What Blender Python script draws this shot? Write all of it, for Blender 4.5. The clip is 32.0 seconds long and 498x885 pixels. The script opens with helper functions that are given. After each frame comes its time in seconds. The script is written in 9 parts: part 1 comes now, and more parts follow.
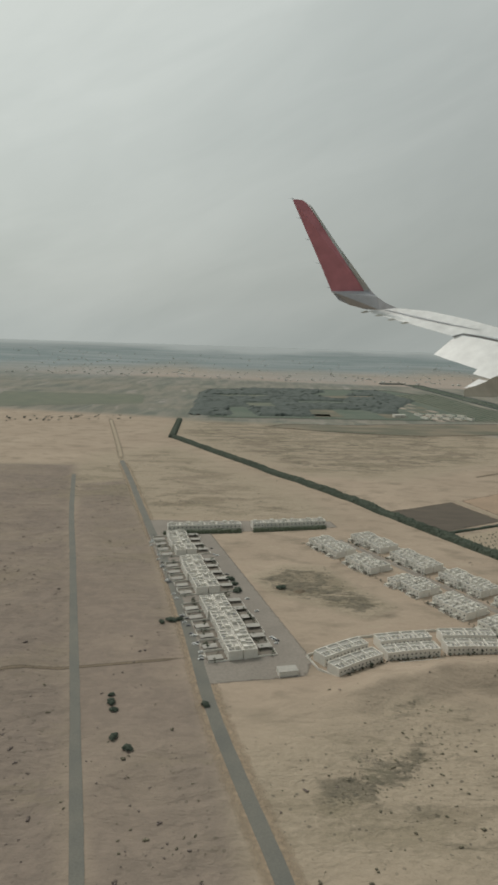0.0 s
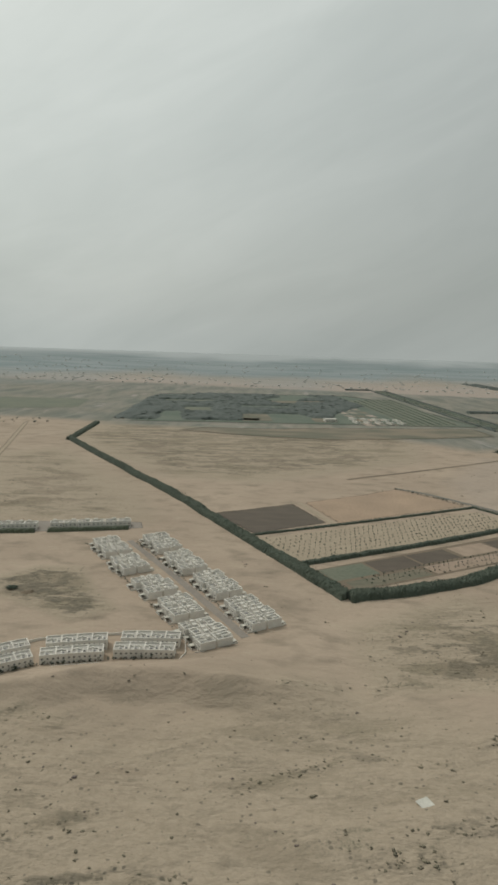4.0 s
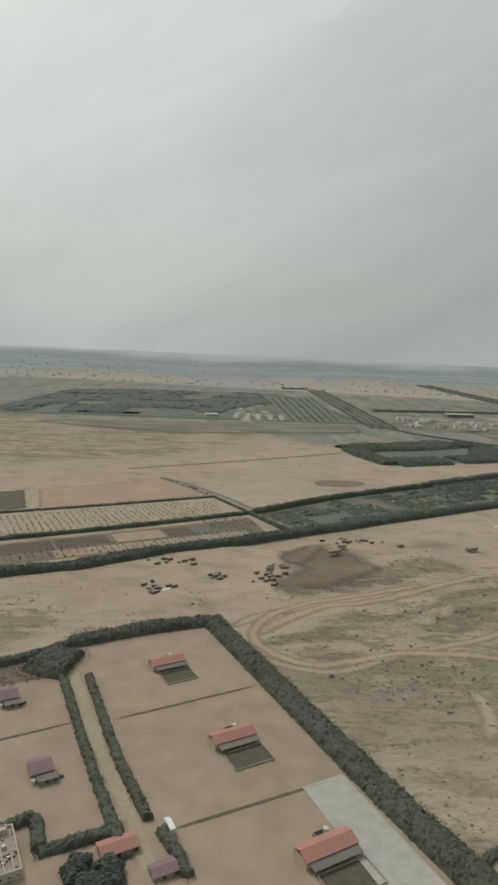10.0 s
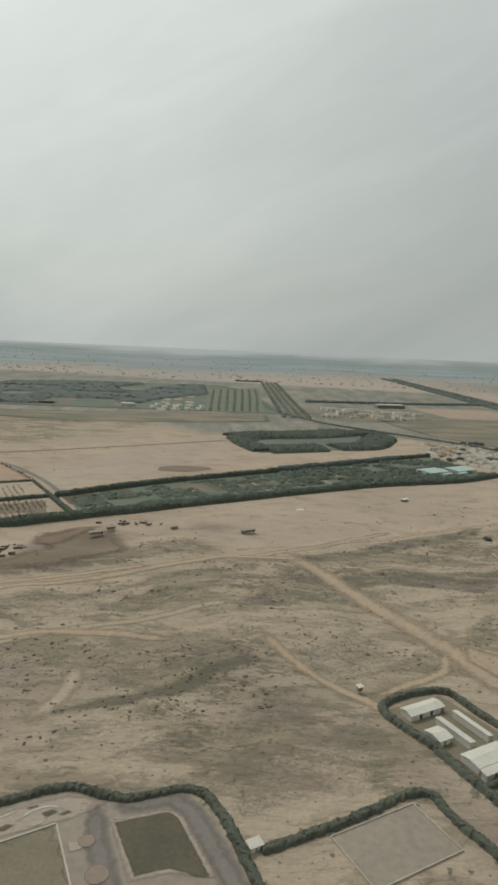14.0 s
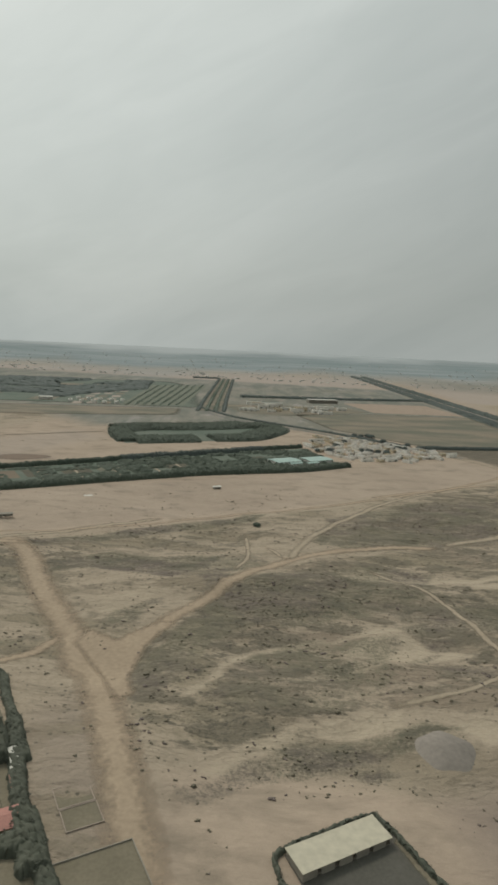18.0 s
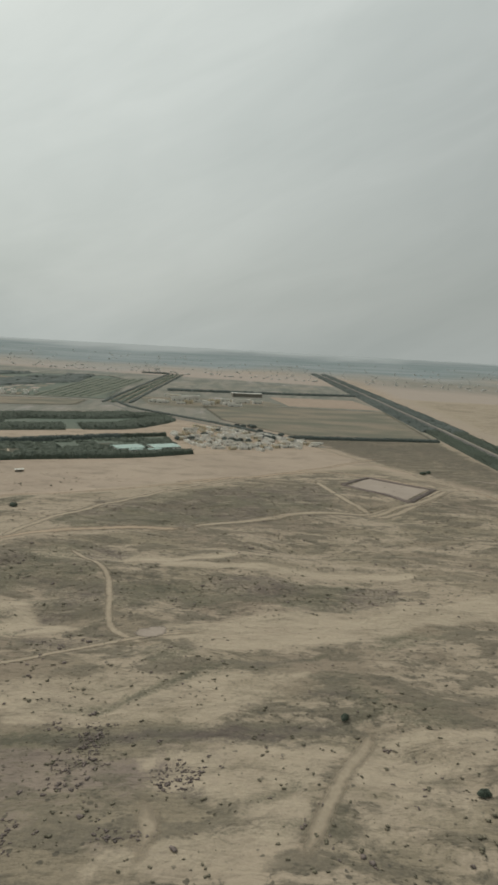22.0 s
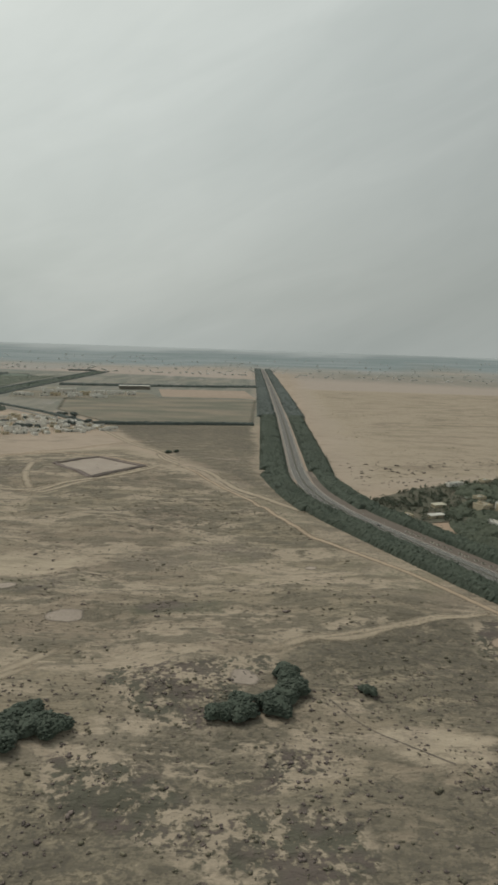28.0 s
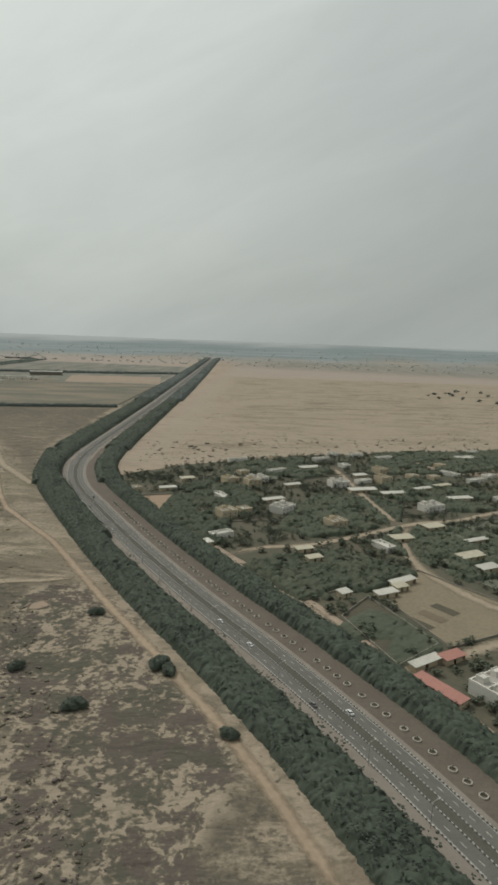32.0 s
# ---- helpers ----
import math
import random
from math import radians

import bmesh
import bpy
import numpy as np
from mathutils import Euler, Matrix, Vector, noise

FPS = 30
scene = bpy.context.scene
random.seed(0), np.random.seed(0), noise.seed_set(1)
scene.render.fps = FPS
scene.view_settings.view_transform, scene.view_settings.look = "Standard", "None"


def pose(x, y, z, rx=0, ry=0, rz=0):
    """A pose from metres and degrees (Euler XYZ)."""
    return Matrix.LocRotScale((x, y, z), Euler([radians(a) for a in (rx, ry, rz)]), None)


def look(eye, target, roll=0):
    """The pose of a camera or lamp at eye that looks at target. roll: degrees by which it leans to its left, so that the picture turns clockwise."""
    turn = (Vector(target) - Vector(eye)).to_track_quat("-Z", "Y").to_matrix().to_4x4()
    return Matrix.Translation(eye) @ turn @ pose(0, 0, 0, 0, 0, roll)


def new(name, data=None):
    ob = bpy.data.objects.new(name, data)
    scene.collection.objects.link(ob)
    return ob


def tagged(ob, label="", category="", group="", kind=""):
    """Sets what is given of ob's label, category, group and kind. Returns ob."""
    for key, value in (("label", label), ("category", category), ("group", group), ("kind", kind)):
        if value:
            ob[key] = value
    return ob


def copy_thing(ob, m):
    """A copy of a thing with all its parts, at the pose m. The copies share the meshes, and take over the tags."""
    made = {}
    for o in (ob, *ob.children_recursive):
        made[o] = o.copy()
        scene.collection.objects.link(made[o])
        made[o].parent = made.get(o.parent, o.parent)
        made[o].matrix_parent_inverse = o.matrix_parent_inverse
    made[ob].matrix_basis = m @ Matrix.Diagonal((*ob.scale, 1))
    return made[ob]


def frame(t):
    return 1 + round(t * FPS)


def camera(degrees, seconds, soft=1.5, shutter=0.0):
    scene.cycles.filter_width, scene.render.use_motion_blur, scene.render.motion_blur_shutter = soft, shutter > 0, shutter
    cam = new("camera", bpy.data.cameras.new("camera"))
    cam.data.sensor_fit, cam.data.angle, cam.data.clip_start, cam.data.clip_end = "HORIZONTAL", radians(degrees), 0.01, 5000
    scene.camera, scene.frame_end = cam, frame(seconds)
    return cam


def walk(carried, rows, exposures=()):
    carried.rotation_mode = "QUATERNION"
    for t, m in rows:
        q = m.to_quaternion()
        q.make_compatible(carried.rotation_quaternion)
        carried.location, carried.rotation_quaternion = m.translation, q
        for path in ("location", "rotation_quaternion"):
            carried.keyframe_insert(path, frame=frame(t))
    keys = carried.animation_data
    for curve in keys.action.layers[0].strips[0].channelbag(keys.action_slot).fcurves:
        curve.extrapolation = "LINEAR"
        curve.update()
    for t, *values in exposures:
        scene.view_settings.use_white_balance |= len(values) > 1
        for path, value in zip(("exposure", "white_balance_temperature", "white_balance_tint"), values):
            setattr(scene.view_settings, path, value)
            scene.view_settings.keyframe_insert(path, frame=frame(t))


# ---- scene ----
cam = camera(43.0, 32.0, soft=3.1)
# seconds, x, y, z, yaw, pitch, roll
ROWS = [
    (0.0, 0.00, -0.00, 136.00, -0.000, -9.497, -1.803),
    (0.5, 18.14, 2.17, 135.26, 0.201, -9.404, -1.996),
    (1.0, 36.32, 4.36, 134.54, 0.360, -9.315, -2.142),
    (1.5, 54.62, 6.50, 133.78, 0.478, -9.205, -2.189),
    (2.0, 73.13, 8.62, 132.97, 0.597, -9.104, -2.171),
    (2.5, 91.83, 10.71, 132.18, 0.690, -8.992, -2.138),
    (3.0, 110.58, 12.61, 131.42, 0.833, -8.896, -2.049),
    (3.5, 129.35, 14.31, 130.74, 0.942, -8.814, -1.912),
    (5.5, 204.27, 20.38, 128.77, 1.197, -8.648, -1.781),
    (6.0, 222.71, 21.92, 128.29, 1.220, -8.659, -1.780),
    (6.5, 241.18, 23.53, 127.81, 1.276, -8.654, -1.818),
    (7.0, 259.77, 25.22, 127.30, 1.341, -8.651, -1.842),
    (7.5, 278.48, 27.02, 126.68, 1.432, -8.634, -1.889),
    (8.0, 297.28, 28.91, 125.93, 1.561, -8.620, -2.025),
    (8.5, 316.04, 30.93, 125.03, 1.728, -8.610, -2.170),
    (9.0, 334.69, 33.02, 123.97, 1.810, -8.586, -2.270),
    (9.5, 353.35, 35.10, 122.80, 1.737, -8.551, -2.486),
    (10.0, 371.66, 37.06, 121.66, 1.745, -8.513, -2.498),
    (10.5, 389.70, 38.98, 120.68, 1.761, -8.490, -2.512),
    (11.0, 407.63, 40.87, 119.75, 1.793, -8.509, -2.576),
    (11.5, 425.54, 42.76, 118.88, 1.786, -8.571, -2.664),
    (12.0, 443.41, 44.65, 118.07, 1.757, -8.647, -2.657),
    (12.5, 461.24, 46.52, 117.35, 1.731, -8.705, -2.582),
    (13.0, 479.04, 48.27, 116.69, 1.694, -8.767, -2.576),
    (13.5, 496.90, 49.95, 116.09, 1.694, -8.824, -2.577),
    (14.0, 514.95, 51.58, 115.45, 1.718, -8.858, -2.545),
    (14.5, 533.41, 53.32, 114.78, 1.652, -8.869, -2.537),
    (16.5, 608.85, 61.79, 111.63, 2.059, -8.885, -2.551),
    (17.0, 627.76, 64.09, 110.69, 2.133, -8.862, -2.618),
    (17.5, 646.54, 66.27, 109.68, 2.235, -8.834, -2.630),
    (18.0, 665.22, 68.32, 108.67, 2.307, -8.804, -2.647),
    (18.5, 683.75, 70.26, 107.74, 2.383, -8.767, -2.601),
    (19.0, 702.20, 72.16, 106.92, 2.434, -8.769, -2.556),
    (19.5, 720.61, 73.97, 106.19, 2.335, -8.796, -2.760),
    (20.0, 738.43, 75.61, 105.42, 2.308, -8.799, -2.835),
    (20.5, 755.84, 77.16, 104.52, 2.249, -8.771, -2.949),
    (21.0, 773.10, 78.76, 103.47, 2.159, -8.762, -3.140),
    (21.5, 790.30, 80.33, 102.34, 2.052, -8.734, -3.243),
    (22.0, 807.50, 81.71, 101.26, 1.979, -8.754, -3.133),
    (22.5, 824.93, 82.76, 100.44, 1.903, -8.748, -2.937),
    (23.0, 842.86, 83.53, 99.97, 1.877, -8.722, -2.778),
    (23.5, 861.30, 84.16, 99.72, 1.929, -8.674, -2.589),
    (24.0, 880.13, 84.77, 99.40, 2.001, -8.635, -2.477),
    (24.5, 899.19, 85.49, 98.91, 1.948, -8.593, -2.517),
    (25.0, 917.94, 86.35, 98.21, 1.968, -8.586, -2.427),
    (25.5, 936.25, 87.39, 97.32, 1.998, -8.631, -2.271),
    (27.5, 1007.52, 93.35, 92.61, 1.810, -8.648, -1.868),
    (28.0, 1025.51, 94.94, 91.31, 1.782, -8.689, -1.857),
    (28.5, 1043.59, 96.54, 90.08, 1.699, -8.784, -1.835),
    (29.0, 1061.66, 98.21, 88.91, 1.442, -8.919, -1.973),
    (29.5, 1079.39, 99.78, 87.71, 1.354, -9.034, -2.044),
    (30.0, 1096.94, 101.25, 86.51, 1.215, -9.122, -2.001),
    (30.5, 1114.41, 102.52, 85.47, 1.049, -9.176, -1.920),
    (31.0, 1131.80, 103.43, 84.58, 0.870, -9.223, -1.842),
    (31.5, 1149.11, 104.02, 83.80, 0.691, -9.277, -1.880),
    (32.0, 1166.45, 104.49, 83.06, 0.533, -9.330, -2.017),
]
walk(cam, [(t, pose(x, y, z, 90 + pitch, roll, yaw)) for t, x, y, z, yaw, pitch, roll in ROWS],
     [(0.0, -0.12), (3.0, -0.10), (7.0, -0.02), (10.0, -0.03), (14.0, 0.05), (17.0, -0.05), (19.0, -0.12), (22.0, -0.06), (25.0, -0.12), (28.0, -0.10), (32.0, -0.06)])

# ---- light: a bright overcast sky with a veiled sun ----
SUN_HEIGHT, SUN_TURN = radians(52), radians(-28)
world = bpy.data.worlds.new("world")
scene.world = world
world.use_nodes = True
wn, wl = world.node_tree.nodes, world.node_tree.links
wn.clear()


def wnode(kind, **values):
    n = wn.new(kind)
    for k, v in values.items():
        n.inputs[k].default_value = v
    return n


w_out, w_bg = wn.new("ShaderNodeOutputWorld"), wn.new("ShaderNodeBackground")
sky = wn.new("ShaderNodeTexSky")
sky.sky_type, sky.sun_disc, sky.sun_elevation, sky.sun_rotation = "NISHITA", False, SUN_HEIGHT, SUN_TURN
sky.air_density, sky.dust_density, sky.ozone_density = 1.5, 6.0, 1.0
w_co = wn.new("ShaderNodeTexCoord")
w_map = wn.new("ShaderNodeMapping")
w_map.inputs["Scale"].default_value = (0.8, 1.0, 3.0)
w_tilt = wn.new("ShaderNodeMapping")
w_tilt.inputs["Rotation"].default_value = (0.1, 0.42, 0.15)
w_n1 = wnode("ShaderNodeTexNoise", Scale=2.1, Detail=5.0, Roughness=0.5, Distortion=0.6)
w_n2 = wnode("ShaderNodeTexNoise", Scale=6.5, Detail=4.0, Roughness=0.55, Distortion=1.2)
w_add = wn.new("ShaderNodeMath")
w_add.operation = "MULTIPLY_ADD"
w_add.inputs[1].default_value = 0.22
w_ramp = wn.new("ShaderNodeValToRGB")
w_ramp.color_ramp.elements[0].position, w_ramp.color_ramp.elements[0].color = 0.42, (0.412, 0.450, 0.429, 1)
w_ramp.color_ramp.elements[1].position, w_ramp.color_ramp.elements[1].color = 0.80, (0.496, 0.532, 0.507, 1)
# the veil is brighter round the hidden sun
w_dir = (math.cos(SUN_HEIGHT) * -0.72, math.cos(SUN_HEIGHT) * 0.69, math.sin(SUN_HEIGHT))
w_dot = wn.new("ShaderNodeVectorMath")
w_dot.operation = "DOT_PRODUCT"
w_dot.inputs[1].default_value = w_dir
w_glow = wn.new("ShaderNodeMapRange")
for k, v in (("From Min", 0.30), ("From Max", 1.0), ("To Min", 0.84), ("To Max", 1.52)):
    w_glow.inputs[k].default_value = v
w_glow.interpolation_type = "SMOOTHSTEP"
w_mul = wn.new("ShaderNodeVectorMath")
w_mul.operation = "SCALE"
w_mix = wn.new("ShaderNodeMixRGB")
w_mix.inputs["Fac"].default_value = 0.93
w_sky = wn.new("ShaderNodeVectorMath")
w_sky.operation = "SCALE"
w_sky.inputs["Scale"].default_value = 0.09
wl.new(w_co.outputs["Generated"], w_tilt.inputs["Vector"])
wl.new(w_tilt.outputs[0], w_map.inputs["Vector"])
wl.new(w_map.outputs[0], w_n1.inputs["Vector"])
wl.new(w_map.outputs[0], w_n2.inputs["Vector"])
wl.new(w_n2.outputs["Fac"], w_add.inputs[0])
wl.new(w_n1.outputs["Fac"], w_add.inputs[2])
wl.new(w_add.outputs[0], w_ramp.inputs["Fac"])
wl.new(w_co.outputs["Generated"], w_dot.inputs[0])
wl.new(w_dot.outputs["Value"], w_glow.inputs["Value"])
w_sep = wn.new("ShaderNodeSeparateXYZ")
w_low = wn.new("ShaderNodeMapRange")
for k, v in (("From Min", 0.0), ("From Max", 0.22), ("To Min", 1.04), ("To Max", 1.0)):
    w_low.inputs[k].default_value = v
w_both = wn.new("ShaderNodeMath")
w_both.operation = "MULTIPLY"
wl.new(w_co.outputs["Generated"], w_sep.inputs[0])
wl.new(w_sep.outputs["Z"], w_low.inputs["Value"])
wl.new(w_glow.outputs[0], w_both.inputs[0])
wl.new(w_low.outputs[0], w_both.inputs[1])
wl.new(w_ramp.outputs["Color"], w_mul.inputs[0])
wl.new(w_both.outputs[0], w_mul.inputs["Scale"])
wl.new(sky.outputs["Color"], w_sky.inputs[0])
wl.new(w_sky.outputs[0], w_mix.inputs[1])
wl.new(w_mul.outputs[0], w_mix.inputs[2])
wl.new(w_mix.outputs[0], w_bg.inputs["Color"])
wl.new(w_bg.outputs[0], w_out.inputs["Surface"])

sun_lamp = bpy.data.lights.new("sun", "SUN")
sun_lamp.energy, sun_lamp.angle, sun_lamp.color = 1.42, radians(14), (1.0, 0.94, 0.85)
sun = new("sun", sun_lamp)
sun.matrix_world = look(Vector(w_dir) * 400, (0, 0, 0))

# ---- materials ----


def links(m):
    return m.node_tree.nodes, m.node_tree.links


def surface(name, base, other=None, scale=0.5, fine=4.0, spread=0.5, rough=0.9, metal=0.0, bump=0.0, shift=0.0, stretch=(1, 1, 1)):
    """Two-scale mottled surface: base and other mixed by a coarse noise, a finer grain, and a shift of value from piece to piece."""
    m = bpy.data.materials.new(name)
    m.use_nodes = True
    n, l = links(m)
    b = n["Principled BSDF"]
    b.inputs["Roughness"].default_value, b.inputs["Metallic"].default_value = rough, metal
    other = other or tuple(c * 0.72 for c in base)
    geo = n.new("ShaderNodeNewGeometry")
    mp = n.new("ShaderNodeMapping")
    mp.inputs["Scale"].default_value = stretch
    l.new(geo.outputs["Position"], mp.inputs["Vector"])
    a, f = n.new("ShaderNodeTexNoise"), n.new("ShaderNodeTexNoise")
    a.inputs["Scale"].default_value, a.inputs["Detail"].default_value = scale, 5
    f.inputs["Scale"].default_value, f.inputs["Detail"].default_value = fine, 4
    l.new(mp.outputs[0], a.inputs["Vector"])
    l.new(mp.outputs[0], f.inputs["Vector"])
    mr = n.new("ShaderNodeMapRange")
    mr.inputs["From Min"].default_value, mr.inputs["From Max"].default_value = 0.5 - spread / 2, 0.5 + spread / 2
    l.new(a.outputs["Fac"], mr.inputs["Value"])
    mix = n.new("ShaderNodeMixRGB")
    mix.inputs[1].default_value, mix.inputs[2].default_value = (*base, 1), (*other, 1)
    l.new(mr.outputs[0], mix.inputs["Fac"])
    grain = n.new("ShaderNodeMapRange")
    grain.inputs["To Min"].default_value, grain.inputs["To Max"].default_value = 0.72, 1.28
    l.new(f.outputs["Fac"], grain.inputs["Value"])
    sc = n.new("ShaderNodeVectorMath")
    sc.operation = "SCALE"
    l.new(mix.outputs[0], sc.inputs[0])
    out = grain.outputs[0]
    if shift:
        oi = n.new("ShaderNodeObjectInfo")
        isl = n.new("ShaderNodeNewGeometry")
        ad = n.new("ShaderNodeMath")
        ad.operation = "ADD"
        l.new(oi.outputs["Random"], ad.inputs[0])
        l.new(isl.outputs["Random Per Island"], ad.inputs[1])
        r = n.new("ShaderNodeMapRange")
        r.inputs["From Max"].default_value = 2.0
        r.inputs["To Min"].default_value, r.inputs["To Max"].default_value = 1 - shift, 1 + shift
        l.new(ad.outputs[0], r.inputs["Value"])
        mu = n.new("ShaderNodeMath")
        mu.operation = "MULTIPLY"
        l.new(grain.outputs[0], mu.inputs[0])
        l.new(r.outputs[0], mu.inputs[1])
        out = mu.outputs[0]
    l.new(out, sc.inputs["Scale"])
    l.new(sc.outputs[0], b.inputs["Base Color"])
    if bump:
        bp = n.new("ShaderNodeBump")
        bp.inputs["Strength"].default_value, bp.inputs["Distance"].default_value = 0.6, bump
        l.new(f.outputs["Fac"], bp.inputs["Height"])
        l.new(bp.outputs[0], b.inputs["Normal"])
    return m


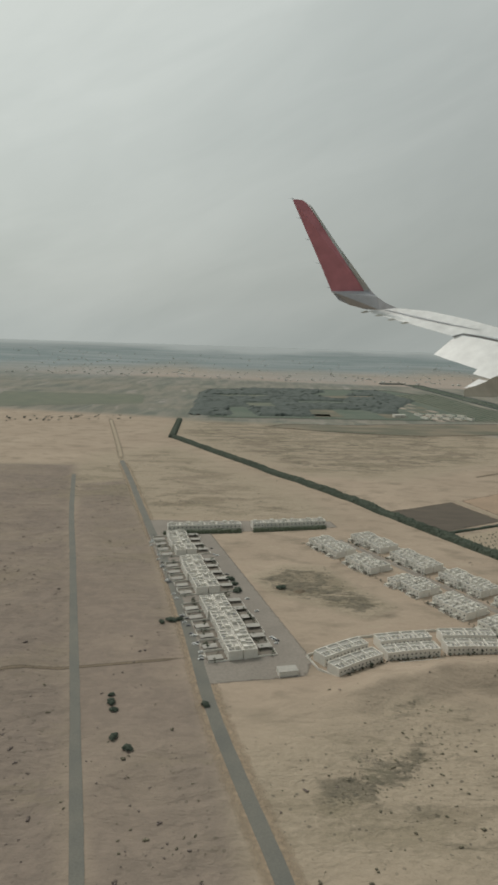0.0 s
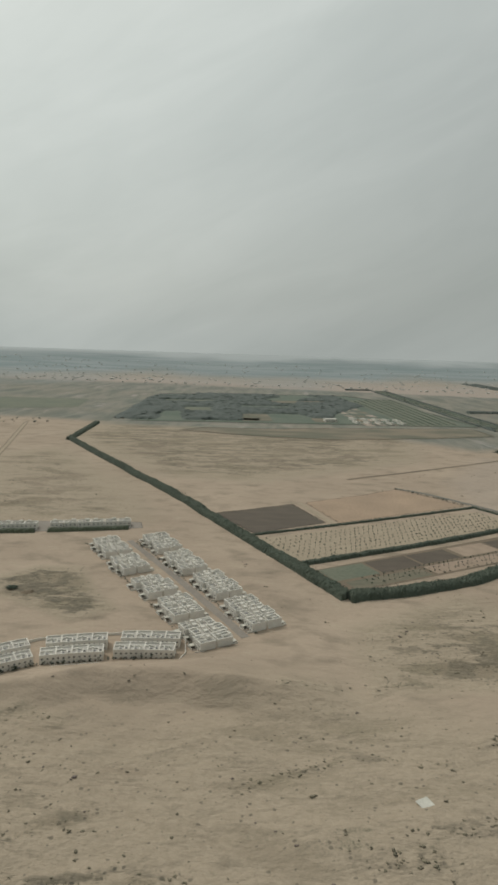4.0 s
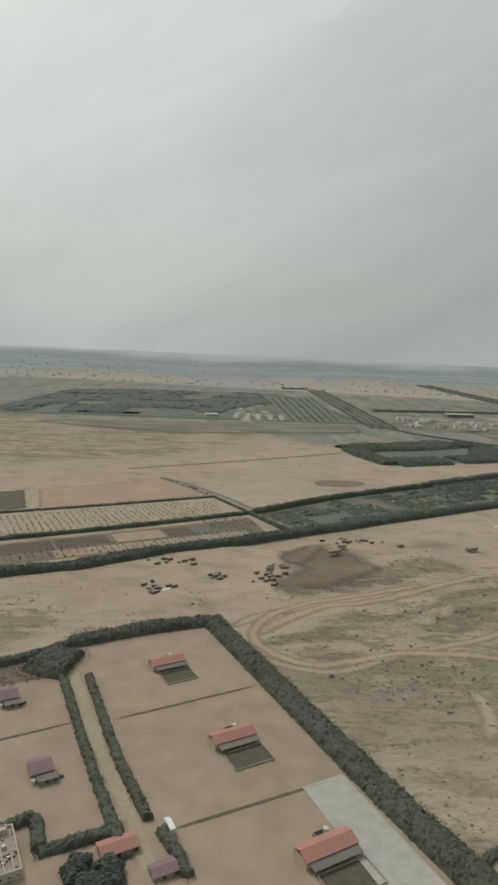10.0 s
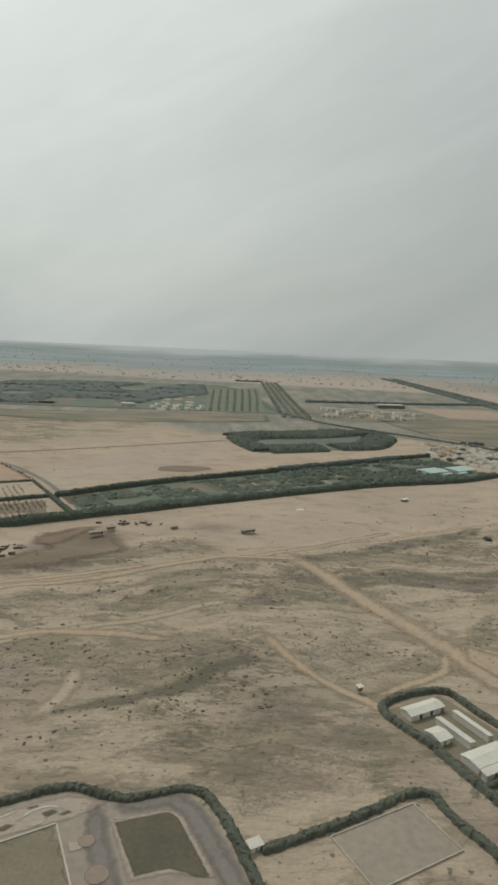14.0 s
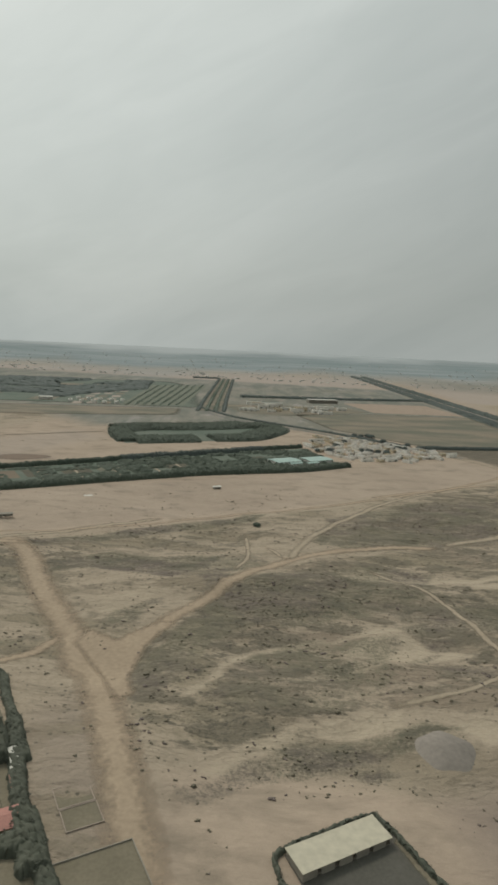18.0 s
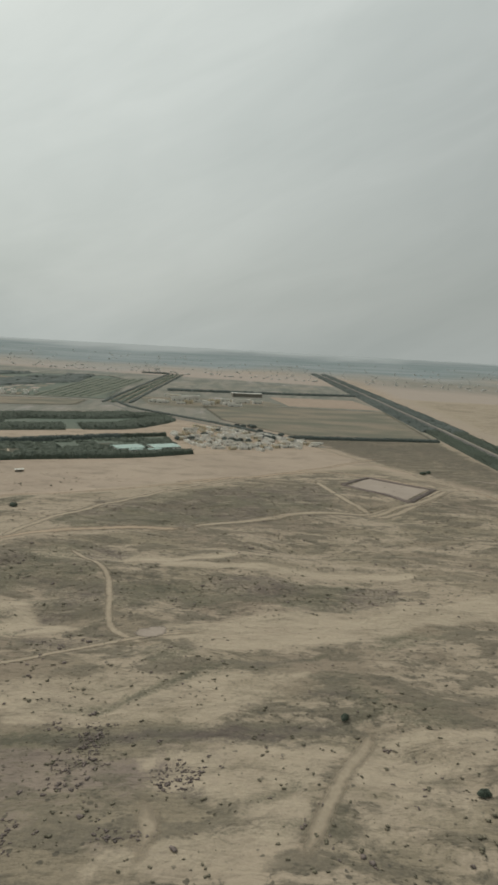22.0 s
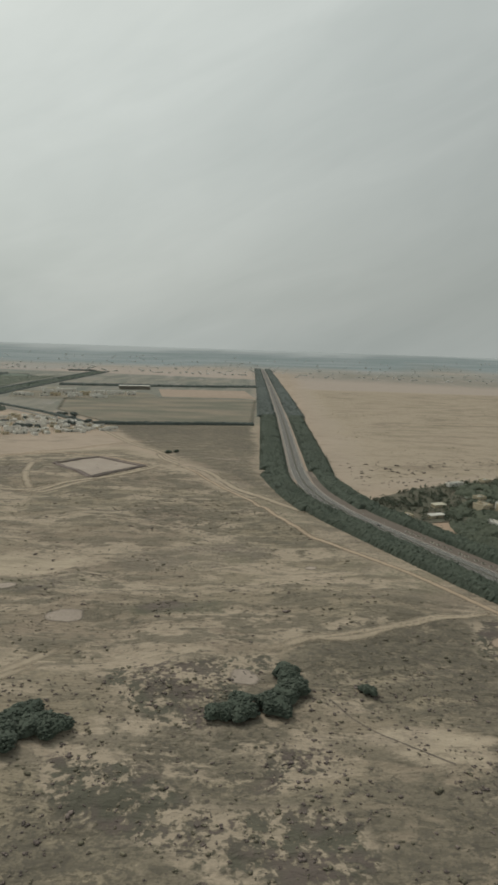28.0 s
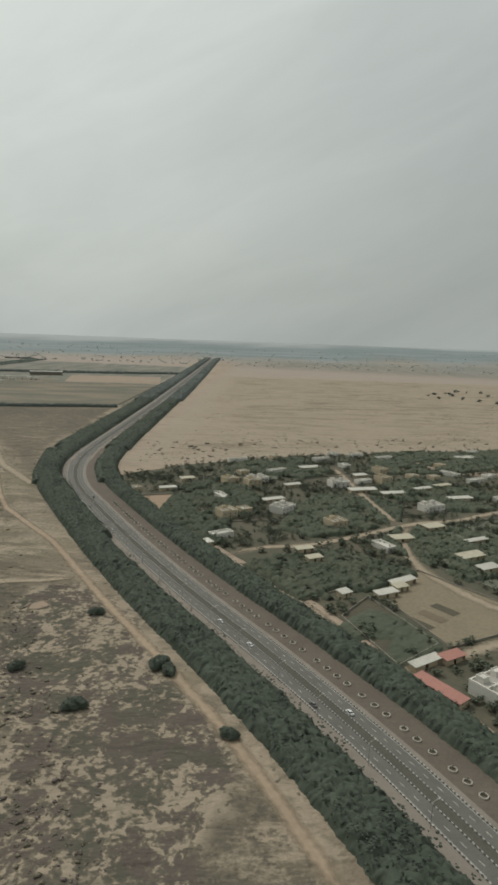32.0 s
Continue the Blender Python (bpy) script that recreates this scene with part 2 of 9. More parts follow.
M = {
    "asphalt": surface("asphalt", (0.120, 0.116, 0.104), (0.152, 0.146, 0.130), 0.15, 3.0, 0.4, 0.85),
    "old_asphalt": surface("old_asphalt", (0.135, 0.135, 0.12), (0.18, 0.172, 0.145), 0.1, 2.0, 0.5, 0.9),
    "paint": surface("road_paint", (0.50, 0.49, 0.45), (0.38, 0.37, 0.34), 1.0, 6.0, 0.4, 0.7),
    "kerb_dark": surface("kerb_dark", (0.10, 0.10, 0.095), None, 1.0, 6.0, 0.4, 0.8),
    "paver": surface("paver", (0.27, 0.235, 0.20), (0.22, 0.19, 0.16), 0.2, 5.0, 0.4, 0.9),
    "red_earth": surface("red_earth", (0.150, 0.124, 0.100), (0.122, 0.101, 0.081), 0.12, 1.2, 0.4, 0.95),
    "track": surface("track_sand", (0.385, 0.300, 0.212), (0.325, 0.252, 0.178), 0.06, 0.7, 0.5, 0.95),
    "track_pale": surface("track_pale", (0.368, 0.304, 0.222), (0.312, 0.257, 0.187), 0.08, 0.8, 0.5, 0.95),
    "lot_sand": surface("lot_sand", (0.340, 0.262, 0.196), (0.292, 0.224, 0.168), 0.025, 0.12, 0.5, 0.95),
    "lot_orange": surface("lot_orange", (0.385, 0.280, 0.196), (0.285, 0.212, 0.150), 0.03, 0.5, 0.5, 0.95),
    "dark_field": surface("dark_field", (0.085, 0.070, 0.055), (0.12, 0.097, 0.074), 0.05, 0.9, 0.5, 0.95, stretch=(1, 3, 1)),
    "brown_lot": surface("brown_lot", (0.20, 0.155, 0.108), (0.14, 0.112, 0.08), 0.05, 0.8, 0.5, 0.95),
    "green_field": surface("green_field", (0.115, 0.135, 0.098), (0.165, 0.168, 0.122), 0.03, 0.4, 0.5, 0.95),
    "lawn": surface("lawn", (0.078, 0.074, 0.051), (0.110, 0.096, 0.066), 0.10, 0.8, 0.5, 0.95),
    "farm_green": surface("farm_green", (0.088, 0.118, 0.088), (0.132, 0.152, 0.118), 0.014, 0.2, 0.35, 0.95),
    "pad": surface("pale_concrete", (0.46, 0.425, 0.36), (0.38, 0.345, 0.29), 0.08, 1.2, 0.5, 0.9),
    "grey_field": surface("grey_field", (0.125, 0.124, 0.088), (0.215, 0.178, 0.128), 0.022, 0.3, 0.22, 0.95, stretch=(0.5, 1.2, 1)),
    "concrete": surface("concrete_yard", (0.290, 0.252, 0.204), (0.225, 0.195, 0.158), 0.05, 0.5, 0.5, 0.9),
    "pond_bed": surface("dry_pond_bed", (0.36, 0.30, 0.245), (0.29, 0.24, 0.195), 0.08, 1.0, 0.5, 0.85),
    "white_wall": surface("white_wall", (0.72, 0.69, 0.63), (0.61, 0.58, 0.52), 0.3, 3.0, 0.6, 0.85, shift=0.10),
    "roof_top": surface("roof_top", (0.43, 0.41, 0.37), (0.33, 0.312, 0.28), 0.35, 2.2, 0.5, 0.9, shift=0.16),
    "bright_wall": surface("bright_wall", (0.52, 0.51, 0.48), (0.44, 0.43, 0.40), 0.02, 0.2, 0.5, 0.85),
    "cream_wall": surface("cream_wall", (0.56, 0.47, 0.33), (0.44, 0.37, 0.26), 0.3, 3.0, 0.6, 0.85, shift=0.12),
    "grey_wall": surface("grey_wall", (0.30, 0.275, 0.225), (0.22, 0.20, 0.165), 0.3, 2.0, 0.6, 0.9, shift=0.12),
    "court": surface("courtyard_paving", (0.225, 0.195, 0.160), (0.150, 0.132, 0.108), 0.25, 1.5, 0.5, 0.9, shift=0.2),
    "glass": surface("window_glass", (0.045, 0.05, 0.05), (0.03, 0.033, 0.035), 0.5, 3.0, 0.5, 0.15),
    "red_roof": surface("red_roof", (0.42, 0.200, 0.160), (0.35, 0.170, 0.138), 0.2, 2.5, 0.5, 0.75, shift=0.08, stretch=(1, 1, 1)),
    "purple_roof": surface("purple_roof", (0.235, 0.160, 0.168), (0.19, 0.13, 0.137), 0.25, 2.5, 0.5, 0.75, shift=0.08),
    "white_roof": surface("white_sheet_roof", (0.60, 0.58, 0.51), (0.47, 0.455, 0.40), 0.15, 1.6, 0.5, 0.6, shift=0.12),
    "cream_roof": surface("cream_sheet_roof", (0.50, 0.46, 0.35), (0.465, 0.425, 0.32), 0.05, 0.5, 0.5, 0.6),
    "green_roof": surface("green_sheet_roof", (0.36, 0.48, 0.43), (0.30, 0.41, 0.37), 0.15, 1.6, 0.5, 0.6),
    "rust": surface("rusty_sheet", (0.22, 0.12, 0.085), (0.15, 0.10, 0.08), 0.4, 2.0, 0.5, 0.8, shift=0.25),
    "trunk": surface("bark", (0.12, 0.09, 0.065), None, 1.0, 6.0, 0.5, 0.95),
    "leaf": surface("belt_leaf", (0.056, 0.073, 0.053), (0.072, 0.088, 0.064), 0.08, 1.4, 0.5, 0.9, shift=0.06),
    "hedge_leaf": surface("hedge_leaf", (0.074, 0.082, 0.060), (0.092, 0.098, 0.072), 0.10, 1.6, 0.5, 0.9, shift=0.06),
    # bluish grey-green: distance haze painted into the leaf colour of far trees
    "leaf_far_haze": surface("far_haze_leaf", (0.070, 0.086, 0.078), (0.088, 0.104, 0.092), 0.02, 0.4, 0.5, 0.9, shift=0.15),
    # very pale leaf: horizon haze painted into the colour of the furthest trees
    "leaf_horizon_haze": surface("horizon_haze_leaf", (0.255, 0.258, 0.222), (0.285, 0.280, 0.240), 0.006, 0.1, 0.5, 0.9, shift=0.1),
    "leaf_light": surface("garden_leaf", (0.064, 0.078, 0.051), (0.092, 0.106, 0.070), 0.05, 1.2, 0.5, 0.9, shift=0.22),
    "bush": surface("desert_bush", (0.150, 0.136, 0.094), (0.190, 0.166, 0.116), 0.1, 2.0, 0.5, 0.95, shift=0.45),
    "bush_dark": surface("dark_bush", (0.140, 0.114, 0.102), (0.182, 0.146, 0.126), 0.1, 2.0, 0.5, 0.95, shift=0.45),
    "car_white": surface("white_car_paint", (0.75, 0.75, 0.73), (0.68, 0.68, 0.66), 0.5, 3.0, 0.5, 0.3, shift=0.1),
    "car_dark": surface("dark_car_paint", (0.10, 0.10, 0.11), (0.20, 0.19, 0.18), 0.5, 3.0, 0.5, 0.3, shift=0.5),
    "steel": surface("galvanised_steel", (0.42, 0.42, 0.41), None, 1.0, 5.0, 0.5, 0.5, 0.6),
    "dark_earth": surface("dark_earth", (0.105, 0.098, 0.082), (0.085, 0.082, 0.066), 0.2, 1.5, 0.5, 0.95),
    "village_green": surface("village_green", (0.078, 0.082, 0.054), (0.125, 0.110, 0.076), 0.05, 0.5, 0.4, 0.95),
    "apron": surface("paved_apron", (0.275, 0.243, 0.208), (0.215, 0.190, 0.163), 0.06, 0.8, 0.5, 0.9),
    "dry_plot": surface("dry_plot", (0.262, 0.215, 0.148), (0.205, 0.175, 0.118), 0.06, 0.8, 0.5, 0.95),
    "rust_tile": surface("brown_roof_tile", (0.27, 0.175, 0.12), (0.22, 0.145, 0.10), 0.4, 2.0, 0.5, 0.85),
    "smooth_pad": surface("smooth_pad", (0.40, 0.385, 0.345), (0.365, 0.35, 0.315), 0.05, 0.25, 0.5, 0.9),
    "lane_paving": surface("lane_paving", (0.200, 0.176, 0.158), (0.165, 0.147, 0.132), 0.06, 0.8, 0.5, 0.9),
    "red_gravel": surface("red_gravel", (0.262, 0.206, 0.163), (0.225, 0.178, 0.142), 0.2, 2.0, 0.5, 0.95),
    "red_lot": surface("red_lot", (0.205, 0.148, 0.108), (0.160, 0.120, 0.088), 0.10, 1.2, 0.5, 0.95),
    "olive_lot": surface("olive_lot", (0.205, 0.178, 0.125), (0.160, 0.140, 0.096), 0.10, 1.2, 0.5, 0.95),
    "wing_white": surface("wing_white_paint", (0.66, 0.67, 0.66), (0.60, 0.61, 0.60), 0.6, 4.0, 0.5, 0.35),
    "wing_edge": surface("wing_edge_paint", (0.44, 0.46, 0.43), (0.40, 0.415, 0.395), 0.6, 4.0, 0.5, 0.6),
    "wing_grey": surface("wing_grey_paint", (0.37, 0.385, 0.41), (0.33, 0.34, 0.365), 0.6, 4.0, 0.5, 0.6),
    "wing_red": surface("wing_red_paint", (0.42, 0.160, 0.185), (0.39, 0.150, 0.172), 0.6, 4.0, 0.5, 0.6),
}



def worn(key):
    """The same surface, thinning out raggedly where its cover attribute falls towards 0."""
    name = key + "_worn"
    if name not in M:
        m = M[key].copy()
        m.name = name
        n, l = links(m)
        b, out = n["Principled BSDF"], n["Material Output"]
        att = n.new("ShaderNodeAttribute")
        att.attribute_name = "cover"
        geo = n.new("ShaderNodeNewGeometry")
        no = n.new("ShaderNodeTexNoise")
        no.inputs["Scale"].default_value, no.inputs["Detail"].default_value = 0.35, 6
        l.new(geo.outputs["Position"], no.inputs["Vector"])
        ad = n.new("ShaderNodeMath")
        ad.operation = "MULTIPLY_ADD"
        ad.inputs[1].default_value = 0.75
        l.new(no.outputs["Fac"], ad.inputs[0])
        l.new(att.outputs["Fac"], ad.inputs[2])
        mr = n.new("ShaderNodeMapRange")
        mr.inputs["From Min"].default_value, mr.inputs["From Max"].default_value = 0.44, 1.18
        l.new(ad.outputs[0], mr.inputs["Value"])
        tr = n.new("ShaderNodeBsdfTransparent")
        mx = n.new("ShaderNodeMixShader")
        l.new(mr.outputs[0], mx.inputs["Fac"])
        l.new(tr.outputs[0], mx.inputs[1])
        l.new(b.outputs[0], mx.inputs[2])
        l.new(mx.outputs[0], out.inputs["Surface"])
        M[name] = m
    return name


def set_cover(ob, values):
    a = ob.data.attributes.new("cover", "FLOAT", "POINT")
    a.data.foreach_set("value", np.asarray(values, np.float32))


# ---- shape tools ----
GRID = radians(30)      # the fields, belts and compounds share this bearing
VILLA = radians(14)     # the bearing of the terraces along the first road


def lattice(x, y, seed):
    a = np.sin(x * 127.1 + y * 311.7 + seed * 74.7) * 43758.5453
    return a - np.floor(a)


def vnoise(x, y, seed=0):
    """Smooth value noise, 0 to 1."""
    x, y = np.asarray(x, float), np.asarray(y, float)
    ix, iy = np.floor(x), np.floor(y)
    fx, fy = x - ix, y - iy
    fx, fy = fx * fx * (3 - 2 * fx), fy * fy * (3 - 2 * fy)
    a, b = lattice(ix, iy, seed), lattice(ix + 1, iy, seed)
    c, d = lattice(ix, iy + 1, seed), lattice(ix + 1, iy + 1, seed)
    return (a * (1 - fx) + b * fx) * (1 - fy) + (c * (1 - fx) + d * fx) * fy


def fbm(x, y, size, seed=0, octaves=4):
    x, y = np.asarray(x, float) / size, np.asarray(y, float) / size
    total, amp = 0.0, 0.5
    for k in range(octaves):
        total = total + amp * vnoise(x, y, seed + k * 17)
        x, y, amp = x * 2.03 + 5.2, y * 2.03 + 1.7, amp * 0.5
    return total / (1 - 0.5 ** octaves)


def inside(x, y, poly, soft):
    """1 inside the polygon, 0 outside, with a soft rim."""
    x, y = np.asarray(x, float), np.asarray(y, float)
    dist = np.full(x.shape, 1e9)
    odd = np.zeros(x.shape, bool)
    for (ax, ay), (bx, by) in zip(poly, poly[1:] + poly[:1]):
        ex, ey = bx - ax, by - ay
        t = np.clip(((x - ax) * ex + (y - ay) * ey) / (ex * ex + ey * ey), 0, 1)
        dist = np.minimum(dist, np.hypot(x - ax - t * ex, y - ay - t * ey))
        hit = (ay > y) != (by > y)
        odd ^= hit & (x < ex * (y - ay) / (ey if ey else 1e-9) + ax)
    return np.clip(0.5 + np.where(odd, dist, -dist) / (2 * soft), 0, 1)


FLAT = [  # built-up land, where the sand is levelled
    [(610, 190), (626, 216), (640, 206), (662, 170), (625, 160)],
    [(-70, 220), (18, 226), (40, 234), (65, 248), (120, 257), (175, 288), (90, 470), (-75, 450)],
    [(245, 160), (430, 160), (420, 240), (350, 320), (250, 250)],
    [(90, 440), (205, 325), (760, 660), (700, 790), (320, 560), (170, 560)],
    [(440, 150), (660, 150), (585, 262), (550, 250), (440, 205)],
    [(990, 600), (1040, 430), (1150, 180), (1500, 180), (1500, 640), (1060, 520), (1080, 1500), (1000, 1500)],
    [(660, 180), (720, 190), (705, 215), (665, 205)],
]


ROAD_A = [(24, 100), (13, 140), (2, 175), (-10, 216), (-25, 280), (-48, 371), (-76, 468), (-107, 580), (-133, 669)]
ROAD_B = [(-28, 95), (-39, 138), (-60, 214), (-100, 357), (-132, 470), (-165, 597)]
LEVEL_LINES = [ROAD_A, ROAD_B]


def ridges(x, y):
    """Low sand ridges that run about east and west, -0.5 to 0.5."""
    warp = (fbm(x, y, 70, 61, 2) - 0.5) * 60
    return fbm((x * 0.96 + y * 0.26) / 3.6, y * 0.96 - x * 0.26 + warp, 15, 67, 2) - 0.5


def relief(x, y):
    """Height of the sand: low dunes, level where things are built."""
    x, y = np.asarray(x, float), np.asarray(y, float)
    h = (fbm(x * 0.8 + y * 0.25, y * 1.15, 60, 3, 2) - 0.5) * 7.0 + (vnoise(x / 17, y / 12, 9) - 0.5) * 0.7 + (fbm(x * 0.9 + y * 0.4, y * 1.2, 34, 13, 2) - 0.5) * 3.8
    h = h + ridges(x, y) * 1.5 * np.clip(np.abs(x - 350) / 220, 0.6, 1.5)
    # a dune with a steep south face beyond the curved terraces
    crest = 222 + 17 * np.clip((x - 45) / 45, 0, 1) - 5 * np.clip((x - 120) / 50, 0, 1) + (fbm(x, y, 25, 15, 2) - 0.5) * 8
    span = np.clip((x - 30) / 25, 0, 1) * np.clip((190 - x) / 50, 0, 1)
    h = h + 7.0 * span * np.where(y < crest, np.clip(1 - (crest - y) / 12, 0, 1), np.clip(1 - (y - crest) / 22, 0, 1))
    keep = np.ones(x.shape)
    for line in LEVEL_LINES:
        for (ax, ay), (bx, by) in zip(line, line[1:]):
            ex, ey = bx - ax, by - ay
            t = np.clip(((x - ax) * ex + (y - ay) * ey) / (ex * ex + ey * ey), 0, 1)
            keep = keep * np.clip((np.hypot(x - ax - t * ex, y - ay - t * ey) - 6) / 20, 0, 1)
    for poly in FLAT:
        keep = keep * (1 - inside(x, y, poly, 10))
    near = np.clip((700 - y) / 300, 0, 1)
    return h * keep * near


class Shape:
    """Collects boxes, prisms and sheets into one mesh."""

    def __init__(self):
        self.v, self.f = [], []

    def add(self, verts, faces):
        k = len(self.v)
        self.v += [tuple(p) for p in verts]
        self.f += [tuple(i + k for i in q) for q in faces]
        return self

    def prism(self, poly, z0, z1, top=1.0):
        n = len(poly)
        cx, cy = sum(p[0] for p in poly) / n, sum(p[1] for p in poly) / n
        verts = [(x, y, z0) for x, y in poly] + [(cx + (x - cx) * top, cy + (y - cy) * top, z1) for x, y in poly]
        faces = [tuple(range(n))[::-1], tuple(range(n, 2 * n))] + [(i, (i + 1) % n, n + (i + 1) % n, n + i) for i in range(n)]
        return self.add(verts, faces)

    def box(self, x0, x1, y0, y1, z0, z1, top=1.0):
        return self.prism([(x0, y0), (x1, y0), (x1, y1), (x0, y1)], z0, z1, top)

    def gable(self, x0, x1, y0, y1, z0, z1, over=0.3, thick=0.16):
        """A pitched roof whose ridge runs along x."""
        x0, x1, y0, y1, m = x0 - over, x1 + over, y0 - over, y1 + over, (y0 + y1) / 2
        verts = [(x, y, z) for x in (x0, x1) for y, z in ((y0, z0), (m, z1), (y1, z0), (y1, z0 - thick), (m, z1 - thick), (y0, z0 - thick))]
        faces = [(0, 6, 7, 1), (1, 7, 8, 2), (2, 8, 9, 3), (3, 9, 10, 4), (4, 10, 11, 5), (5, 11, 6, 0), (0, 1, 4, 5), (1, 2, 3, 4), (6, 11, 10, 7), (7, 10, 9, 8)]
        return self.add(verts, faces)

    def ring(self, poly, thick, z0, z1):
        """A closed wall along a polygon, given counter-clockwise."""
        n = len(poly)
        inner = []
        for i in range(n):
            p, q, r = Vector(poly[i - 1]), Vector(poly[i]), Vector(poly[(i + 1) % n])
            a, b = (q - p).normalized(), (r - q).normalized()
            na, nb = Vector((-a.y, a.x)), Vector((-b.y, b.x))
            m = (na + nb) / max(0.3, 1 + na.dot(nb))
            inner.append(q + m * thick)
        verts = [(p[0], p[1], z) for z in (z0, z1) for p in poly] + [(p.x, p.y, z) for z in (z0, z1) for p in inner]
        faces = []
        for i in range(n):
            j = (i + 1) % n
            faces += [(i, j, n + j, n + i), (n + i, n + j, 3 * n + j, 3 * n + i), (2 * n + j, 2 * n + i, 3 * n + i, 3 * n + j), (j, i, 2 * n + i, 2 * n + j)]
        return self.add(verts, faces)

    def make(self, name, material, parent=None, label="", at=None, smooth=False):
        me = bpy.data.meshes.new(name)
        me.from_pydata(self.v, [], self.f)
        me.materials.append(M[material])
        if smooth:
            me.polygons.foreach_set("use_smooth", [True] * len(me.polygons))
        ob = new(name, me)
        if parent:
            ob.parent = parent
        if at is not None:
            ob.matrix_basis = at
        return tagged(ob, label=label)


def empty(name, at, label, category, group=""):
    ob = new(name)
    ob.empty_display_size = 0.5
    ob.matrix_basis = at
    return tagged(ob, label=label, category=category, group=group)


def at(x, y, turn=0.0, z=0.0):
    return Matrix.Translation((x, y, z)) @ Matrix.Rotation(turn, 4, "Z")


def smooth_line(points, step=4.0):
    """A Catmull-Rom line through the points, cut into even steps."""
    p = [np.array(q, float) for q in points]
    p = [2 * p[0] - p[1]] + p + [2 * p[-1] - p[-2]]
    out = []
    for i in range(1, len(p) - 2):
        n = max(1, int(np.linalg.norm(p[i + 1] - p[i]) / step))
        for k in range(n):
            t = k / n
            out.append(0.5 * (2 * p[i] + (p[i + 1] - p[i - 1]) * t + (2 * p[i - 1] - 5 * p[i] + 4 * p[i + 1] - p[i + 2]) * t * t + (3 * p[i] - p[i - 1] - 3 * p[i + 1] + p[i + 2]) * t ** 3))
    return np.array(out + [p[-2]])


def normals_of(line):
    d = np.gradient(line, axis=0)
    d /= np.linalg.norm(d, axis=1)[:, None]
    return np.stack([-d[:, 1], d[:, 0]], 1)


def ribbon(name, points, left, right, material, z=0.05, step=4.0, wobble=0.0, label="", category="", kind="structure", seed=0, cols=1, thick=0.0, soft=False):
    """A sheet along a line from offset left to offset right of it, laid on the sand."""
    line = smooth_line(points, step)
    nn = normals_of(line)
    rng = np.random.default_rng(seed)
    if soft:
        left, right, cols = left * 1.5, right * 1.5, 8
    rows = []
    for k in range(cols + 1):
        off = left + (right - left) * k / cols
        j = rng.normal(0, wobble, len(line)) if wobble and k in (0, cols) else 0.0
        q = line + nn * (off + j)[:, None] if np.ndim(j) else line + nn * off
        rows.append(np.column_stack([q, relief(q[:, 0], q[:, 1]) + z]))
    n = len(line)
    v = np.concatenate(rows)
    f = [(k * n + i, k * n + i + 1, (k + 1) * n + i + 1, (k + 1) * n + i) for k in range(cols) for i in range(n - 1)]
    s = Shape()
    s.add(v.tolist(), f)
    if thick:
        edge = np.concatenate([rows[0], rows[-1]])
        low = edge - [0, 0, thick]
        w = np.concatenate([edge, low])
        s.add(w.tolist(), [(i, i + 1, 2 * n + i + 1, 2 * n + i) for i in range(n - 1)] + [(n + i, n + i + 1, 3 * n + i + 1, 3 * n + i) for i in range(n - 1)])
    ob = s.make(name, worn(material) if soft else material)
    if soft:
        ends = np.clip(np.minimum(np.arange(n), n - 1 - np.arange(n)) / 4, 0, 1)
        set_cover(ob, np.concatenate([(1 - abs(2 * k / cols - 1)) ** 0.9 * ends for k in range(cols + 1)]))
    return tagged(ob, label=label, category=category, kind=kind)


def sheet(name, poly, material, z=0.05, label="", category="", kind="structure", cell=6.0, soft=0.0):
    """A level patch of ground cut to a polygon, laid on the sand as a fine mesh."""
    bm = bmesh.new()
    vs = [bm.verts.new((x, y, 0)) for x, y in poly]
    bm.faces.new(vs)
    lo = [min(p[i] for p in poly) for i in (0, 1)]
    hi = [max(p[i] for p in poly) for i in (0, 1)]
    for axis in (0, 1):
        n = int((hi[axis] - lo[axis]) / cell)
        for k in range(1, n + 1):
            co = [0, 0, 0]
            co[axis] = lo[axis] + (hi[axis] - lo[axis]) * k / (n + 1)
            no = [0, 0, 0]
            no[axis] = 1
            bmesh.ops.bisect_plane(bm, geom=bm.verts[:] + bm.edges[:] + bm.faces[:], plane_co=co, plane_no=no)
    xy = np.array([v.co[:2] for v in bm.verts])
    hh = relief(xy[:, 0], xy[:, 1])
    for v, h in zip(bm.verts, hh):
        v.co.z = h + z
    bmesh.ops.recalc_face_normals(bm, faces=bm.faces[:])
    me = bpy.data.meshes.new(name)
    bm.to_mesh(me)
    bm.free()
    me.materials.append(M[worn(material) if soft else material])
    ob = new(name, me)
    if soft:
        set_cover(ob, np.clip(inside(xy[:, 0], xy[:, 1], poly, soft) * 2 - 1, 0, 1))
    return tagged(ob, label=label, category=category, kind=kind)


def grid_to_world(u, v, origin, turn=GRID):
    c, s = math.cos(turn), math.sin(turn)
    return origin[0] + u * c - v * s, origin[1] + u * s + v * c


# ---- foliage ----
LOBE = np.array([(0, 0, 1.0), (0.95, 0.1, 0.25), (0.2, 0.95, 0.3), (-0.9, 0.35, 0.2), (-0.4, -0.9, 0.28), (0.6, -0.75, 0.22), (0.1, 0.05, -0.55)])
LOBE_F = np.array([(0, 1, 2), (0, 2, 3), (0, 3, 4), (0, 4, 5), (0, 5, 1), (6, 2, 1), (6, 3, 2), (6, 4, 3), (6, 5, 4), (6, 1, 5)])


